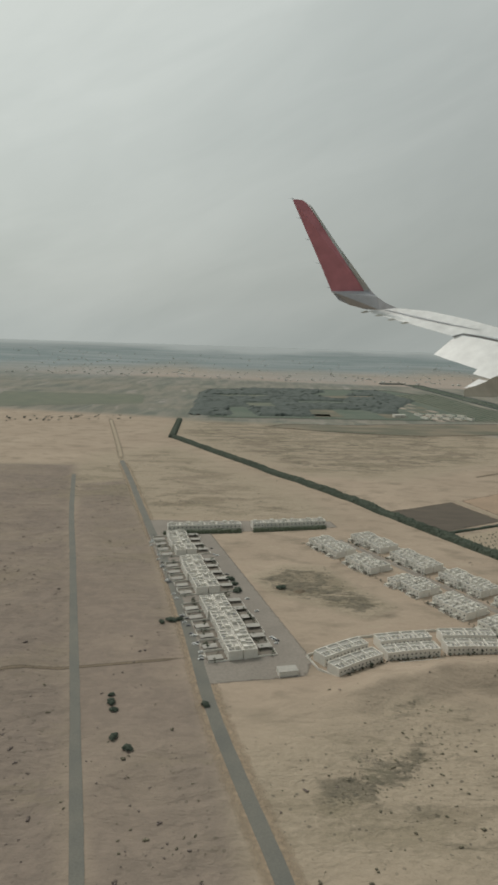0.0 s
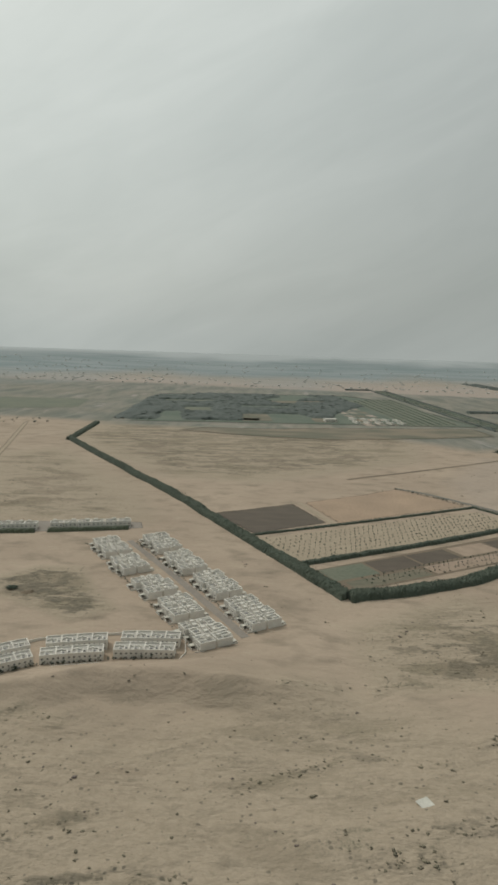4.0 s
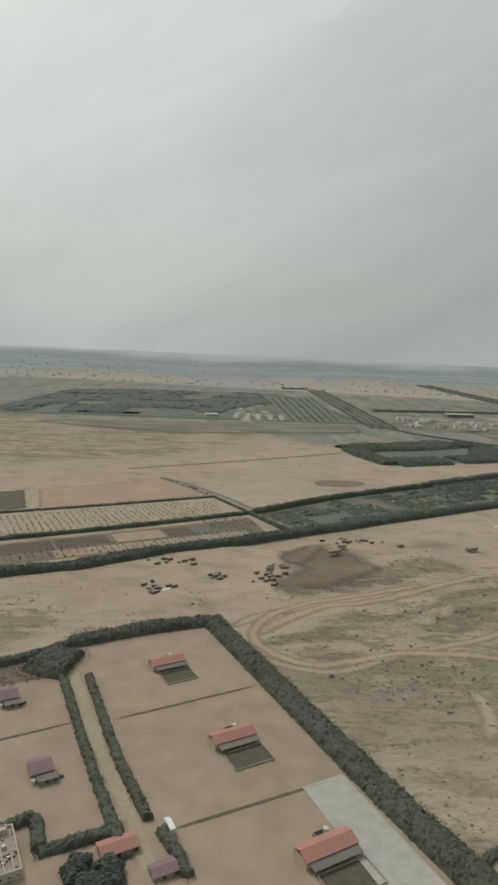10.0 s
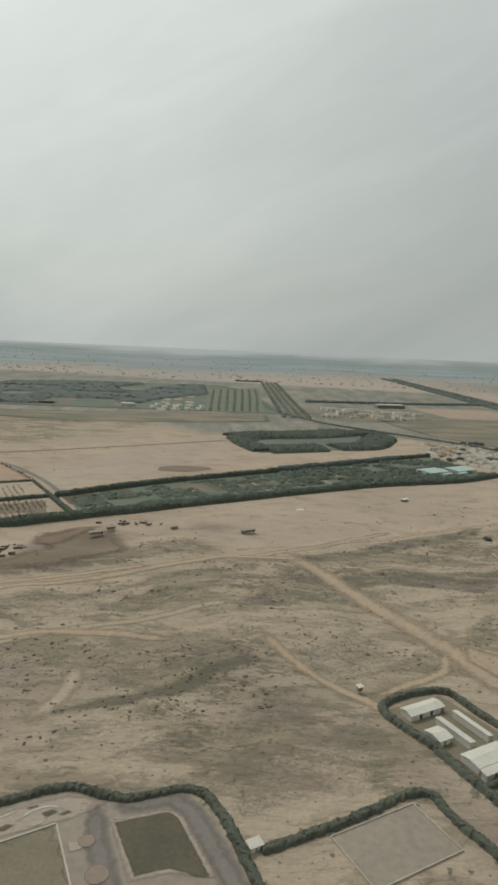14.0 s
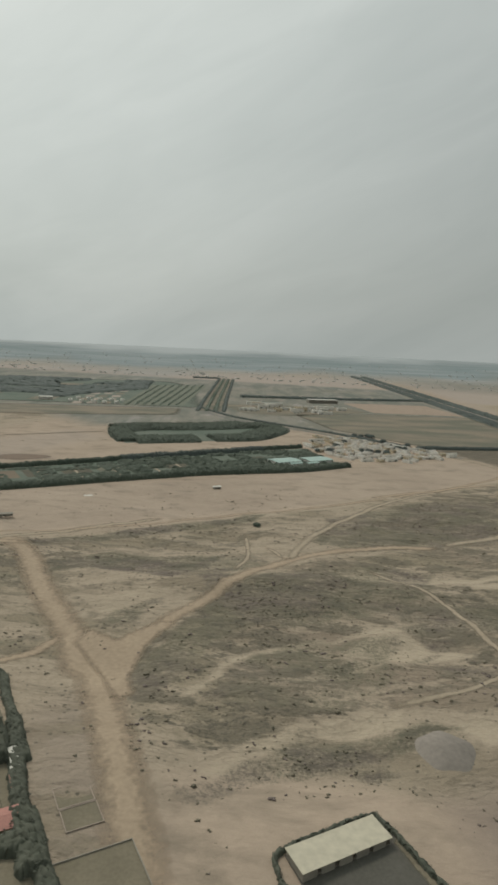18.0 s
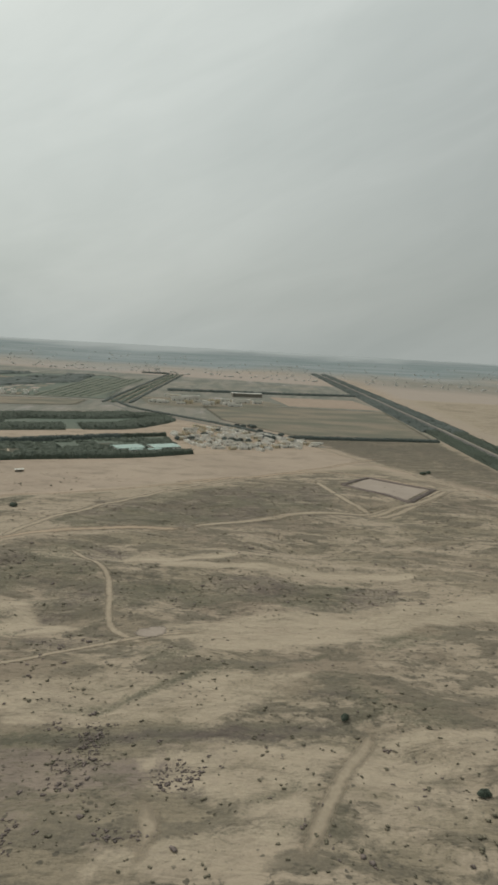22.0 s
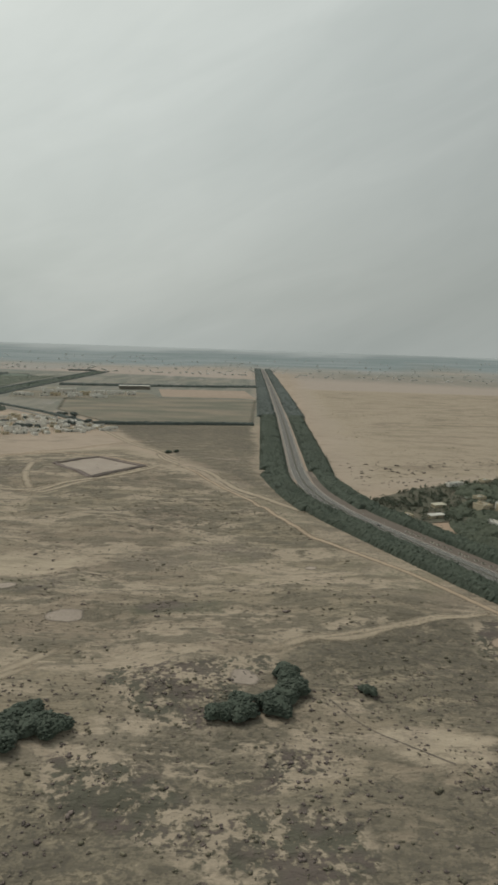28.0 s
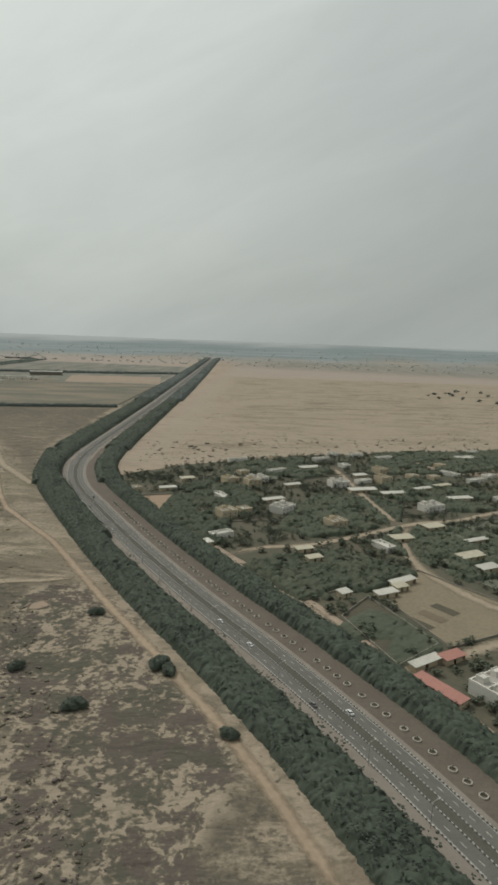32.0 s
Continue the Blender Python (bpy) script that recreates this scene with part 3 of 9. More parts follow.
def lobes(centres, radii, rng, flat=0.8):
    """Many small ragged clumps of leaves as arrays of vertices and triangles."""
    n = len(centres)
    a = rng.uniform(0, 6.283, n)
    c, s = np.cos(a), np.sin(a)
    jig = rng.uniform(0.6, 1.3, (n, 7, 1))
    b = LOBE[None] * jig
    x = b[:, :, 0] * c[:, None] - b[:, :, 1] * s[:, None]
    y = b[:, :, 0] * s[:, None] + b[:, :, 1] * c[:, None]
    v = np.stack([x, y, b[:, :, 2] * flat], 2) * np.asarray(radii)[:, None, None] + np.asarray(centres)[:, None, :]
    f = LOBE_F[None] + (np.arange(n) * 7)[:, None, None]
    return v.reshape(-1, 3), f.reshape(-1, 3)


def fast_mesh(name, v, f, material):
    me = bpy.data.meshes.new(name)
    me.vertices.add(len(v))
    me.vertices.foreach_set("co", np.asarray(v, np.float32).ravel())
    me.loops.add(len(f) * 3)
    me.loops.foreach_set("vertex_index", np.asarray(f, np.int32).ravel())
    me.polygons.add(len(f))
    me.polygons.foreach_set("loop_start", np.arange(0, len(f) * 3, 3, dtype=np.int32))
    me.update(calc_edges=True)
    me.polygons.foreach_set("use_smooth", [True] * len(f))
    me.materials.append(M[material])
    return me


def crown_points(x, y, h, r, rng, per):
    """Clump centres for tree crowns of height h and radius r standing at x, y."""
    n = len(x)
    a = rng.uniform(0, 6.283, (n, per))
    d = np.sqrt(rng.uniform(0, 1, (n, per))) * 0.85
    z = rng.uniform(0.16, 0.92, (n, per))
    d = d * np.sqrt(np.clip(1.25 - z * z, 0.1, 1))
    cx = x[:, None] + np.cos(a) * d * r[:, None]
    cy = y[:, None] + np.sin(a) * d * r[:, None]
    cz = z * h[:, None]
    rad = r[:, None] * rng.uniform(0.9, 1.5, (n, per)) / math.sqrt(per)
    return np.stack([cx, cy, cz + relief(cx, cy)], 2).reshape(-1, 3), rad.ravel()


def trunk_mesh(x, y, h, r):
    """Thin tapered trunks, three-sided."""
    n = len(x)
    ang = np.arange(3) * 2.094
    base = relief(x, y)
    lo = np.stack([x[:, None] + np.cos(ang) * r[:, None] * 0.09, y[:, None] + np.sin(ang) * r[:, None] * 0.09, np.repeat((base - 0.1)[:, None], 3, 1)], 2)
    hi = np.stack([x[:, None] + np.cos(ang) * r[:, None] * 0.05, y[:, None] + np.sin(ang) * r[:, None] * 0.05, np.repeat((base + h * 0.6)[:, None], 3, 1)], 2)
    v = np.concatenate([lo, hi], 1).reshape(-1, 3)
    f = []
    for i in range(3):
        j = (i + 1) % 3
        f += [(i, j, 3 + j), (i, 3 + j, 3 + i)]
    f = np.array(f)[None] + (np.arange(n) * 6)[:, None, None]
    return v, f.reshape(-1, 3)


def canopy(line, nn, left, right, height, seed, cell):
    """The closed inner foliage of a hedge or belt: a lumpy roof of leaves with steep sides."""
    cols = max(4, int(round(abs(right - left) / cell)))
    u = np.linspace(-1, 1, cols + 3)
    off = (left + right) / 2 + u * (right - left) / 2
    p = line[:, None, :] + nn[:, None, :] * off[None, :, None]
    x, y = p[:, :, 0], p[:, :, 1]
    x = x + (vnoise(x / (cell * 1.7), y / (cell * 1.7), seed) - 0.5) * cell * 1.2
    y = y + (vnoise(x / (cell * 1.7), y / (cell * 1.7), seed + 1) - 0.5) * cell * 1.2
    lump = 0.58 + 0.30 * vnoise(x / 4.5, y / 4.5, seed + 2) + 0.28 * vnoise(x / (cell * 1.15), y / (cell * 1.15), seed + 3)
    z = height * lump * np.clip(1 - np.abs(u[None]) ** 5, 0, 1)
    leafy = np.random.default_rng(seed + 11)
    z = z * leafy.normal(1.0, 0.09, z.shape)
    x, y = x + leafy.normal(0, cell * 0.28, z.shape), y + leafy.normal(0, cell * 0.28, z.shape)
    z[:, 0] = z[:, -1] = -0.2
    z[0], z[-1] = -0.2, -0.2
    z = z + relief(x, y)
    n, m = z.shape
    k = np.arange(n * m).reshape(n, m)
    a, b, c, d = k[:-1, :-1].ravel(), k[1:, :-1].ravel(), k[1:, 1:].ravel(), k[:-1, 1:].ravel()
    f = np.concatenate([np.stack([a, b, c], 1), np.stack([a, c, d], 1)])
    if right > left:
        f = f[:, ::-1]
    return np.stack([x, y, z], 2).reshape(-1, 3), f


def canopy_patch(name, poly, height, cell, seed, label, material, keep=None, rim=3.0):
    """A closed stand of trees seen from afar: one lumpy roof of foliage over a plot."""
    xs, ys = [p[0] for p in poly], [p[1] for p in poly]
    X, Y = np.meshgrid(np.arange(min(xs) - cell, max(xs) + cell, cell), np.arange(min(ys) - cell, max(ys) + cell, cell))
    X = X + (vnoise(X / 3.1, Y / 3.1, seed) - 0.5) * cell
    cover = inside(X, Y, poly, rim)
    if keep is not None:
        cover = cover * keep(X, Y)
    lump = 0.45 + 0.30 * vnoise(X / (cell * 3.1), Y / (cell * 3.1), seed + 2) + 0.45 * vnoise(X / (cell * 1.13), Y / (cell * 1.13), seed + 3)
    Z = height * lump * np.clip(cover * 2.2 - 0.3, 0, 1) ** 0.6 - 0.15 + relief(X, Y)
    leafy = np.random.default_rng(seed + 11)
    Z = Z + leafy.normal(0, 0.14, Z.shape) * height * np.clip(cover, 0, 1)
    X, Y = X + leafy.normal(0, cell * 0.28, Z.shape), Y + leafy.normal(0, cell * 0.28, Z.shape)
    n, m = Z.shape
    k = np.arange(n * m).reshape(n, m)
    a, b, c, d = k[:-1, :-1].ravel(), k[:-1, 1:].ravel(), k[1:, 1:].ravel(), k[1:, :-1].ravel()
    live = (cover.ravel()[a] + cover.ravel()[b] + cover.ravel()[c] + cover.ravel()[d]) > 0.5
    a, b, c, d = a[live], b[live], c[live], d[live]
    f = np.concatenate([np.stack([a, b, c], 1), np.stack([a, c, d], 1)])
    return tagged(new(name, fast_mesh(name, np.stack([X, Y, Z], 2).reshape(-1, 3), f, material)), label, "trees", kind="stuff")


def wood(name, x, y, h, r, seed, label, category, material="leaf", per=9, trunks=True, inner=None):
    """A stand of trees: one part of crowns, one part of trunks."""
    rng = np.random.default_rng(seed)
    pts, rad = crown_points(x, y, h, r, rng, per)
    if inner is not None:
        pts[:, 2] = pts[:, 2] * 0.86
    v, f = lobes(pts, rad * (0.50 if inner is not None else 1.0), rng, 0.5)
    if inner is not None:
        f = np.concatenate([f, inner[1] + len(v)])
        v = np.concatenate([v, inner[0]])
    ob = new(name, fast_mesh(name, v, f, material))
    tagged(ob, label=label, category=category, kind="stuff")
    if trunks:
        tv, tf = trunk_mesh(x, y, h, r)
        t = new("trunks", fast_mesh("trunks", tv, tf, "trunk"))
        t.parent = ob
        tagged(t, kind="stuff")
    return ob


def belt(name, points, left, right, seed, label, spacing=2.6, height=(3.4, 5.4), radius=(1.3, 2.1), material="leaf", per=15, thin=0.0):
    """A planted belt of trees along a line, between two offsets."""
    rng = np.random.default_rng(seed)
    line = smooth_line(points, spacing)
    nn = normals_of(line)
    xs, ys = [], []
    m = max(2, int(round(abs(right - left) / spacing)))
    for k in range(m):
        off = left + (right - left) * (k + 0.5) / m
        q = line + nn * off + rng.normal(0, spacing * 0.22, line.shape)
        xs.append(q[:, 0]), ys.append(q[:, 1])
    x, y = np.concatenate(xs), np.concatenate(ys)
    keep = rng.uniform(0, 1, len(x)) > thin * (0.4 + 1.2 * vnoise(x / 9, y / 9, seed))
    x, y = x[keep], y[keep]
    big = 0.75 + 0.5 * vnoise(x / 14, y / 14, seed + 5)
    h = rng.uniform(*height, len(x)) * big
    r = rng.uniform(*radius, len(x)) * big
    inner = None
    if not thin:
        cell = max(0.5, spacing * 0.27)
        fine = smooth_line(points, cell)
        inner = canopy(fine, normals_of(fine), left - radius[0] * 0.45 * (1 if left < right else -1), right + radius[0] * 0.45 * (1 if left < right else -1), sum(height) / 2 * 0.92, seed + 7, cell)
    return wood(name, x, y, h, r, seed + 1, label, "trees", material, per, inner is None, inner)

# ---- the ground: one sheet to the horizon ----
# thin bands of bushes in the lee of low dunes, with their half width
HOLLOWS_A = [
    ([(24, 168), (42, 176), (58, 186), (66, 196)], 8),
    ([(56, 212), (68, 218), (85, 214)], 2),
    ([(77, 157), (98, 169), (106, 168)], 4),
    ([(81, 147), (114, 152), (133, 150)], 3.5),
    ([(160, 240), (182, 244)], 2),
    ([(197, 246), (207, 252), (221, 254)], 2.5),
    ([(237, 266), (247, 271), (264, 272), (270, 269)], 4),
    ([(143, 185), (159, 193), (173, 200), (185, 204), (200, 202), (215, 200)], 2.2),
    ([(224, 208), (232, 212), (243, 214)], 2),
    ([(197, 170), (207, 171), (221, 176)], 3),
    ([(182, 159), (196, 162), (202, 158)], 4),
]
HOLLOWS_B = [
    ([(240, 183), (248, 185), (258, 184)], 4),
    ([(230, 169), (243, 173)], 1.2),
    ([(225, 158), (240, 164), (249, 162)], 1.4),
]
HOLLOWS = HOLLOWS_A + HOLLOWS_B


def band(line, half):
    """The outline of a band along a rough east-west line."""
    return [(a, b + half) for a, b in line] + [(a, b - half) for a, b in reversed(line)]


# land with a cover of dry scrub: outline, rim, weight
SCRUB_A = [
    ([(868, 745), (1005, 795), (1016, 640), (1024, 540), (1052, 432), (985, 555), (940, 640)], 12, 0.9),
    ([(-39, 130), (-60, 214), (-100, 357), (-165, 597), (-190, 650), (-420, 620), (-420, 100)], 5, 0.22),
    ([(-94, 357), (-20, 250), (-41, 344), (-110, 590), (-140, 676), (-160, 640)], 6, 0.24),
    ([(250, 210), (300, 318), (375, 292), (445, 350), (540, 405), (640, 448), (760, 548), (850, 572), (1012, 500), (1062, 430), (1100, 366), (1142, 296), (1182, 228), (1212, 160), (1000, 110), (430, 110)], 10, 0.42),
]
SCRUB_B = [
    ([(612, 262), (636, 324), (676, 379), (741, 408), (800, 480), (880, 520), (1005, 475), (1060, 398), (1150, 240), (1185, 185), (1010, 150), (760, 150), (735, 215), (660, 225)], 10, 0.55),
    ([(617, 268), (624, 250), (634, 230), (650, 224), (676, 230), (700, 238), (745, 255), (775, 330), (735, 398), (690, 384), (664, 353), (642, 323), (627, 293)], 3, 0.66),
    ([(690, 400), (741, 412), (850, 470), (960, 575), (900, 640), (790, 562)], 10, 0.67),
    ([(905, 470), (1005, 350), (1090, 345), (1060, 400), (1020, 478), (960, 560), (880, 530)], 12, 0.66),
]
SCRUB_C = [
    ([(1040, 285), (1100, 318), (1126, 290), (1170, 222), (1192, 176), (1205, 135), (1060, 140), (955, 180), (1000, 240)], 9, 0.9),
    ([(880, 200), (960, 165), (1040, 150), (1060, 230), (1020, 262), (960, 262), (900, 245)], 9, 0.60),
    ([(972, 214), (983, 227), (1012, 219), (1020, 204), (1003, 186), (978, 196)], 4, 0.85),
    ([(984, 240), (992, 264), (1008, 262), (1000, 230)], 4, 0.6),
    ([(887, 205), (889, 226), (908, 239), (930, 233), (937, 221), (931, 207), (917, 202), (901, 193), (890, 196)], 3, 0.85),
]
SCRUB_D = [
    ([(455, 255), (500, 200), (600, 195), (585, 240), (520, 292), (480, 285)], 8, 0.62),
    ([(470, 318), (560, 335), (640, 380), (680, 425), (650, 455), (560, 400), (480, 340)], 10, 0.58),
    ([(905, 668), (965, 585), (1015, 520), (1022, 640), (1010, 815), (845, 800)], 8, 0.88),
    ([(840, 812), (1010, 832), (1012, 1180), (700, 1060)], 14, 0.9),
    ([(380, 330), (445, 352), (505, 392), (470, 415), (400, 372)], 8, 0.6),
    ([(-110, 900), (-60, 790), (60, 640), (150, 620), (330, 760), (380, 960), (100, 1010), (-90, 1030)], 30, 0.47),
]
SCRUB_E = [
    ([(-200, 520), (-60, 460), (60, 470), (20, 600), (-90, 760), (-160, 700)], 30, 0.40),
    ([(-30, 130), (240, 130), (250, 215), (180, 250), (60, 215), (-40, 190)], 25, 0.30),
    ([(8, 345), (20, 325), (35, 316), (62, 298), (78, 310), (60, 335), (48, 364), (25, 364)], 7, 0.72),
    ([(200, 250), (250, 250), (300, 300), (260, 335), (200, 300)], 15, 0.50),
    ([(1095, 520), (1300, 600), (1900, 780), (2200, 1500), (1110, 1500)], 30, 0.36),
]
SCRUB = SCRUB_A + SCRUB_B + SCRUB_C + SCRUB_D + SCRUB_E
SCRUB += [(band(line, half + 0.6), 5, 0.62) for line, half in HOLLOWS]
BARE = [    # open sand within the scrub
    ([(640, 140), (735, 140), (728, 212), (672, 224), (640, 214)], 8, 1.0),
    ([(300, 300), (370, 285), (390, 320), (330, 345)], 10, 0.8),
    ([(1038, 264), (1076, 260), (1092, 240), (1078, 222), (1046, 213), (1030, 235)], 14, 0.42),
]
PINK = [
    ([(-100, 900), (-50, 780), (60, 650), (150, 630), (320, 760), (370, 950), (100, 1000), (-80, 1020)], 30, 0.5),
    ([(-300, 1750), (1000, 1800), (1000, 2400), (-900, 2300)], 100, 0.9),
    ([(1090, 520), (1300, 600), (2400, 700), (2400, 2300), (1110, 2300)], 25, 0.8),
    ([(430, 480), (600, 556), (850, 716), (905, 660), (790, 556), (640, 470), (530, 408), (461, 400)], 8, 0.15),
    ([(330, 520), (420, 560), (480, 760), (430, 800), (340, 640)], 15, 0.4),
]
GREEN = [
    ([(-1500, 1250), (-160, 1050), (-100, 1030), (440, 1030), (600, 985), (700, 905), (860, 830), (1012, 840), (1012, 1850), (400, 1950), (-350, 2050), (-1900, 2300)], 25, 0.85),
    ([(-2600, 2650), (2600, 2900), (3600, 4950), (-3600, 4950)], 150, 0.75),
    ([(600, 1000), (1000, 1190), (1010, 1500), (560, 1420)], 40, 0.7),
    ([(440, 850), (700, 970), (600, 1060), (-60, 1060), (-100, 1015), (330, 975)], 25, 0.9),
    ([(1130, 2000), (2600, 1500), (3000, 2600), (1200, 2600)], 120, 0.6),
]


# bare reddish-brown earth
BROWN_A = [
    ([(600, 236), (607, 250), (616, 246), (634, 214), (646, 186), (640, 176), (630, 172), (622, 186), (612, 206)], 6, 0.5),
    ([(556, 238), (566, 222), (580, 196), (592, 174), (604, 150), (584, 150), (572, 180), (560, 204), (545, 225)], 6, 0.45),
    ([(868, 745), (1005, 795), (1016, 640), (1024, 540), (1052, 432), (985, 555), (940, 640)], 14, 0.55),
    ([(720, 188), (745, 182), (790, 192), (798, 224), (772, 234), (742, 230), (716, 212)], 8, 0.85),
    ([(1050, 246), (1072, 241), (1079, 231), (1070, 224), (1058, 234)], 5, 0.5),
    ([(-420, 90), (-34, 110), (-60, 214), (-100, 357), (-140, 500), (-175, 640), (-430, 620)], 6, 0.85),
    ([(-28, 110), (8, 110), (-3, 180), (-30, 280), (-52, 371), (-80, 468), (-110, 580), (-150, 560), (-104, 357), (-64, 214)], 5, 0.75),
]
BROWN_B = [
    ([(382, 384), (396, 350), (425, 352), (444, 372), (432, 412), (400, 408)], 7, 0.95),
    ([(470, 430), (490, 425), (500, 440), (478, 446)], 6, 0.7),
    ([(400, 225), (440, 215), (470, 250), (430, 270), (395, 262)], 14, 0.55),
    ([(500, 215), (560, 228), (540, 262), (500, 268)], 12, 0.45),
    ([(420, 632), (425, 608), (450, 604), (468, 618), (458, 634)], 10, 0.8),
]
BROWN = BROWN_A + BROWN_B


# scrubby banks and hollows, and in DUNE_SHADE painted shade of dune faces: weight, outline
DUNE_SHADE_A = [
    (0.2, [(23, 221), (46, 226), (69, 235), (88, 238), (107, 242), (116, 235), (104, 223), (85, 212), (67, 207), (58, 203), (44, 196), (33, 195)]),
    (0.45, [(35, 191), (45, 194), (54, 187), (50, 179), (41, 176)]),
    (0.3, [(138, 168), (183, 173), (181, 167), (143, 165)]),
    (0.38, [(207, 171), (220, 176), (229, 175), (220, 170), (209, 167)]),
    (0.33, [(159, 166), (194, 168), (202, 171), (204, 163), (190, 161), (162, 161)]),
    (0.6, [(229, 161), (238, 164), (249, 163), (249, 161), (238, 161), (231, 158)]),
]
DUNE_SHADE_B = [
    (0.42, [(397, 267), (419, 259), (442, 272), (453, 281), (452, 267), (442, 260), (415, 249), (398, 255)]),
    (0.4, [(417, 279), (445, 287), (449, 281), (452, 259), (439, 254), (428, 252)]),
]
DUNE_SHADE = DUNE_SHADE_A + DUNE_SHADE_B
BANKS_WEST_A = [
    (0.6, [(369, 287), (388, 295), (406, 303), (414, 299), (395, 288), (375, 283)]),
    (0.6, [(415, 311), (435, 323), (456, 336), (473, 349), (497, 357), (518, 372), (515, 359), (484, 343), (456, 329), (435, 313), (418, 305)]),
    (0.62, [(456, 320), (472, 333), (491, 333), (481, 318), (461, 311)]),
    (0.7, [(502, 321), (521, 333), (545, 344), (558, 342), (535, 329), (512, 319)]),
    (0.95, [(454, 230), (465, 236), (477, 243), (490, 255), (506, 270), (519, 281), (519, 271), (504, 255), (490, 243), (480, 235), (464, 229), (455, 227)]),
]
BANKS_WEST_B = [
    (0.6, [(541, 392), (564, 405), (591, 426), (584, 406), (558, 387), (540, 378)]),
]
BANKS_WEST = BANKS_WEST_A + BANKS_WEST_B
BANKS_MIDDLE_A = [
    (0.75, [(538, 389), (562, 408), (599, 430), (641, 456), (669, 474), (663, 456), (618, 425), (573, 397), (541, 382)]),
    (0.75, [(562, 368), (589, 379), (613, 378), (635, 381), (648, 392), (637, 359), (619, 341), (600, 350), (584, 353), (567, 351), (559, 356)]),
    (0.72, [(502, 319), (517, 330), (538, 337), (554, 339), (558, 328), (543, 327), (522, 318), (507, 312)]),
    (0.36, [(455, 268), (459, 284), (481, 292), (501, 294), (509, 283), (499, 266), (483, 253), (466, 244), (457, 248)]),
]
BANKS_MIDDLE_B = [
    (0.45, [(535, 281), (560, 303), (571, 290), (582, 278), (567, 269), (546, 262), (536, 273)]),
    (0.58, [(506, 225), (511, 240), (520, 253), (531, 255), (543, 250), (546, 244), (532, 235), (520, 227), (508, 217)]),
]
BANKS_MIDDLE = BANKS_MIDDLE_A + BANKS_MIDDLE_B
BANKS_PATCH = [
    (0.45, [(504, 215), (518, 222), (535, 229), (550, 237), (559, 230), (555, 209), (545, 204), (533, 201), (524, 196), (514, 189), (510, 197), (506, 207)]),
    (0.7, [(548, 252), (561, 257), (574, 262), (568, 255), (552, 248)]),
    (0.6, [(616, 323), (626, 330), (616, 301), (602, 295), (601, 304)]),
    (0.45, [(405, 306), (417, 314), (430, 306), (422, 301)]),
    (0.55, [(454, 319), (476, 323), (470, 310), (459, 308)]),
    (0.55, [(618, 370), (657, 389), (668, 378), (654, 355), (633, 348), (617, 342)]),
    (0.7, [(620, 248), (628, 239), (636, 232), (635, 225), (626, 234)]),
]
BANKS_BEND = [
    (0.56, [(619, 269), (631, 296), (652, 320), (674, 342), (700, 367), (726, 379), (748, 375), (739, 349), (702, 328), (670, 309), (650, 287), (641, 266), (633, 248), (626, 248), (619, 258)]),
    (0.5, [(657, 275), (680, 294), (703, 299), (723, 303), (707, 259), (686, 248), (661, 248), (647, 249)]),
    (0.56, [(644, 209), (654, 214), (661, 226), (672, 234), (685, 234), (701, 241), (697, 228), (678, 219), (665, 214), (655, 205), (650, 204)]),
    (0.9, [(690, 222), (697, 227), (702, 223), (695, 219)]),
]
BANKS_SCRUB = [
    (0.62, [(631, 353), (659, 348), (683, 363), (711, 357), (726, 343), (710, 324), (687, 317), (666, 303), (651, 293), (642, 309)]),
    (0.58, [(694, 275), (706, 276), (722, 279), (740, 298), (756, 319), (743, 321), (719, 310), (731, 292), (718, 280)]),
    (0.66, [(665, 229), (672, 233), (683, 231), (703, 239), (716, 239), (722, 238), (719, 234), (703, 230), (686, 221), (671, 220)]),
    (0.5, [(729, 278), (750, 287), (761, 279), (744, 270), (727, 271)]),
]
BANKS_PLAIN = [
    (0.62, [(697, 409), (697, 442), (713, 473), (754, 516), (829, 546), (867, 547), (857, 490), (834, 460), (798, 434), (753, 413), (718, 400)]),
    (0.6, [(713, 326), (742, 337), (759, 332), (776, 340), (809, 352), (828, 346), (847, 343), (855, 336), (839, 326), (815, 319), (797, 319), (779, 313), (770, 317), (761, 306), (746, 311), (727, 313)]),
    (0.62, [(665, 327), (683, 343), (709, 341), (732, 353), (737, 339), (710, 319), (687, 306), (676, 302)]),
]
BANKS_LINES = [
    (0.55, [(684, 282), (694, 288), (710, 278), (704, 263), (695, 258)]),
    (0.55, [(727, 280), (739, 284), (746, 280), (739, 274), (729, 273)]),
    (0.6, [(770, 271), (779, 278), (788, 274), (782, 269), (772, 267)]),
    (0.78, [(765, 242), (771, 250), (779, 257), (789, 265), (804, 270), (820, 276), (832, 281), (827, 274), (807, 266), (793, 260), (782, 253), (772, 245), (766, 238)]),
    (0.95, [(742, 229), (752, 229), (774, 233), (782, 232), (797, 235), (807, 238), (813, 238), (829, 242), (828, 239), (812, 235), (797, 231), (782, 228), (767, 228), (753, 226)]),
]
BANKS_NEAR = [
    (0.7, [(828, 263), (841, 265), (845, 261), (833, 258)]),
    (0.6, [(834, 248), (841, 250), (841, 246), (834, 244)]),
    (0.8, [(703, 239), (717, 244), (723, 241), (714, 236), (705, 234)]),
    (0.5, [(789, 211), (797, 214), (799, 209), (793, 207)]),
    (0.6, [(807, 209), (817, 217), (822, 216), (818, 211), (809, 208)]),
    (0.45, [(796, 202), (805, 200), (821, 204), (817, 200), (804, 197)]),
]
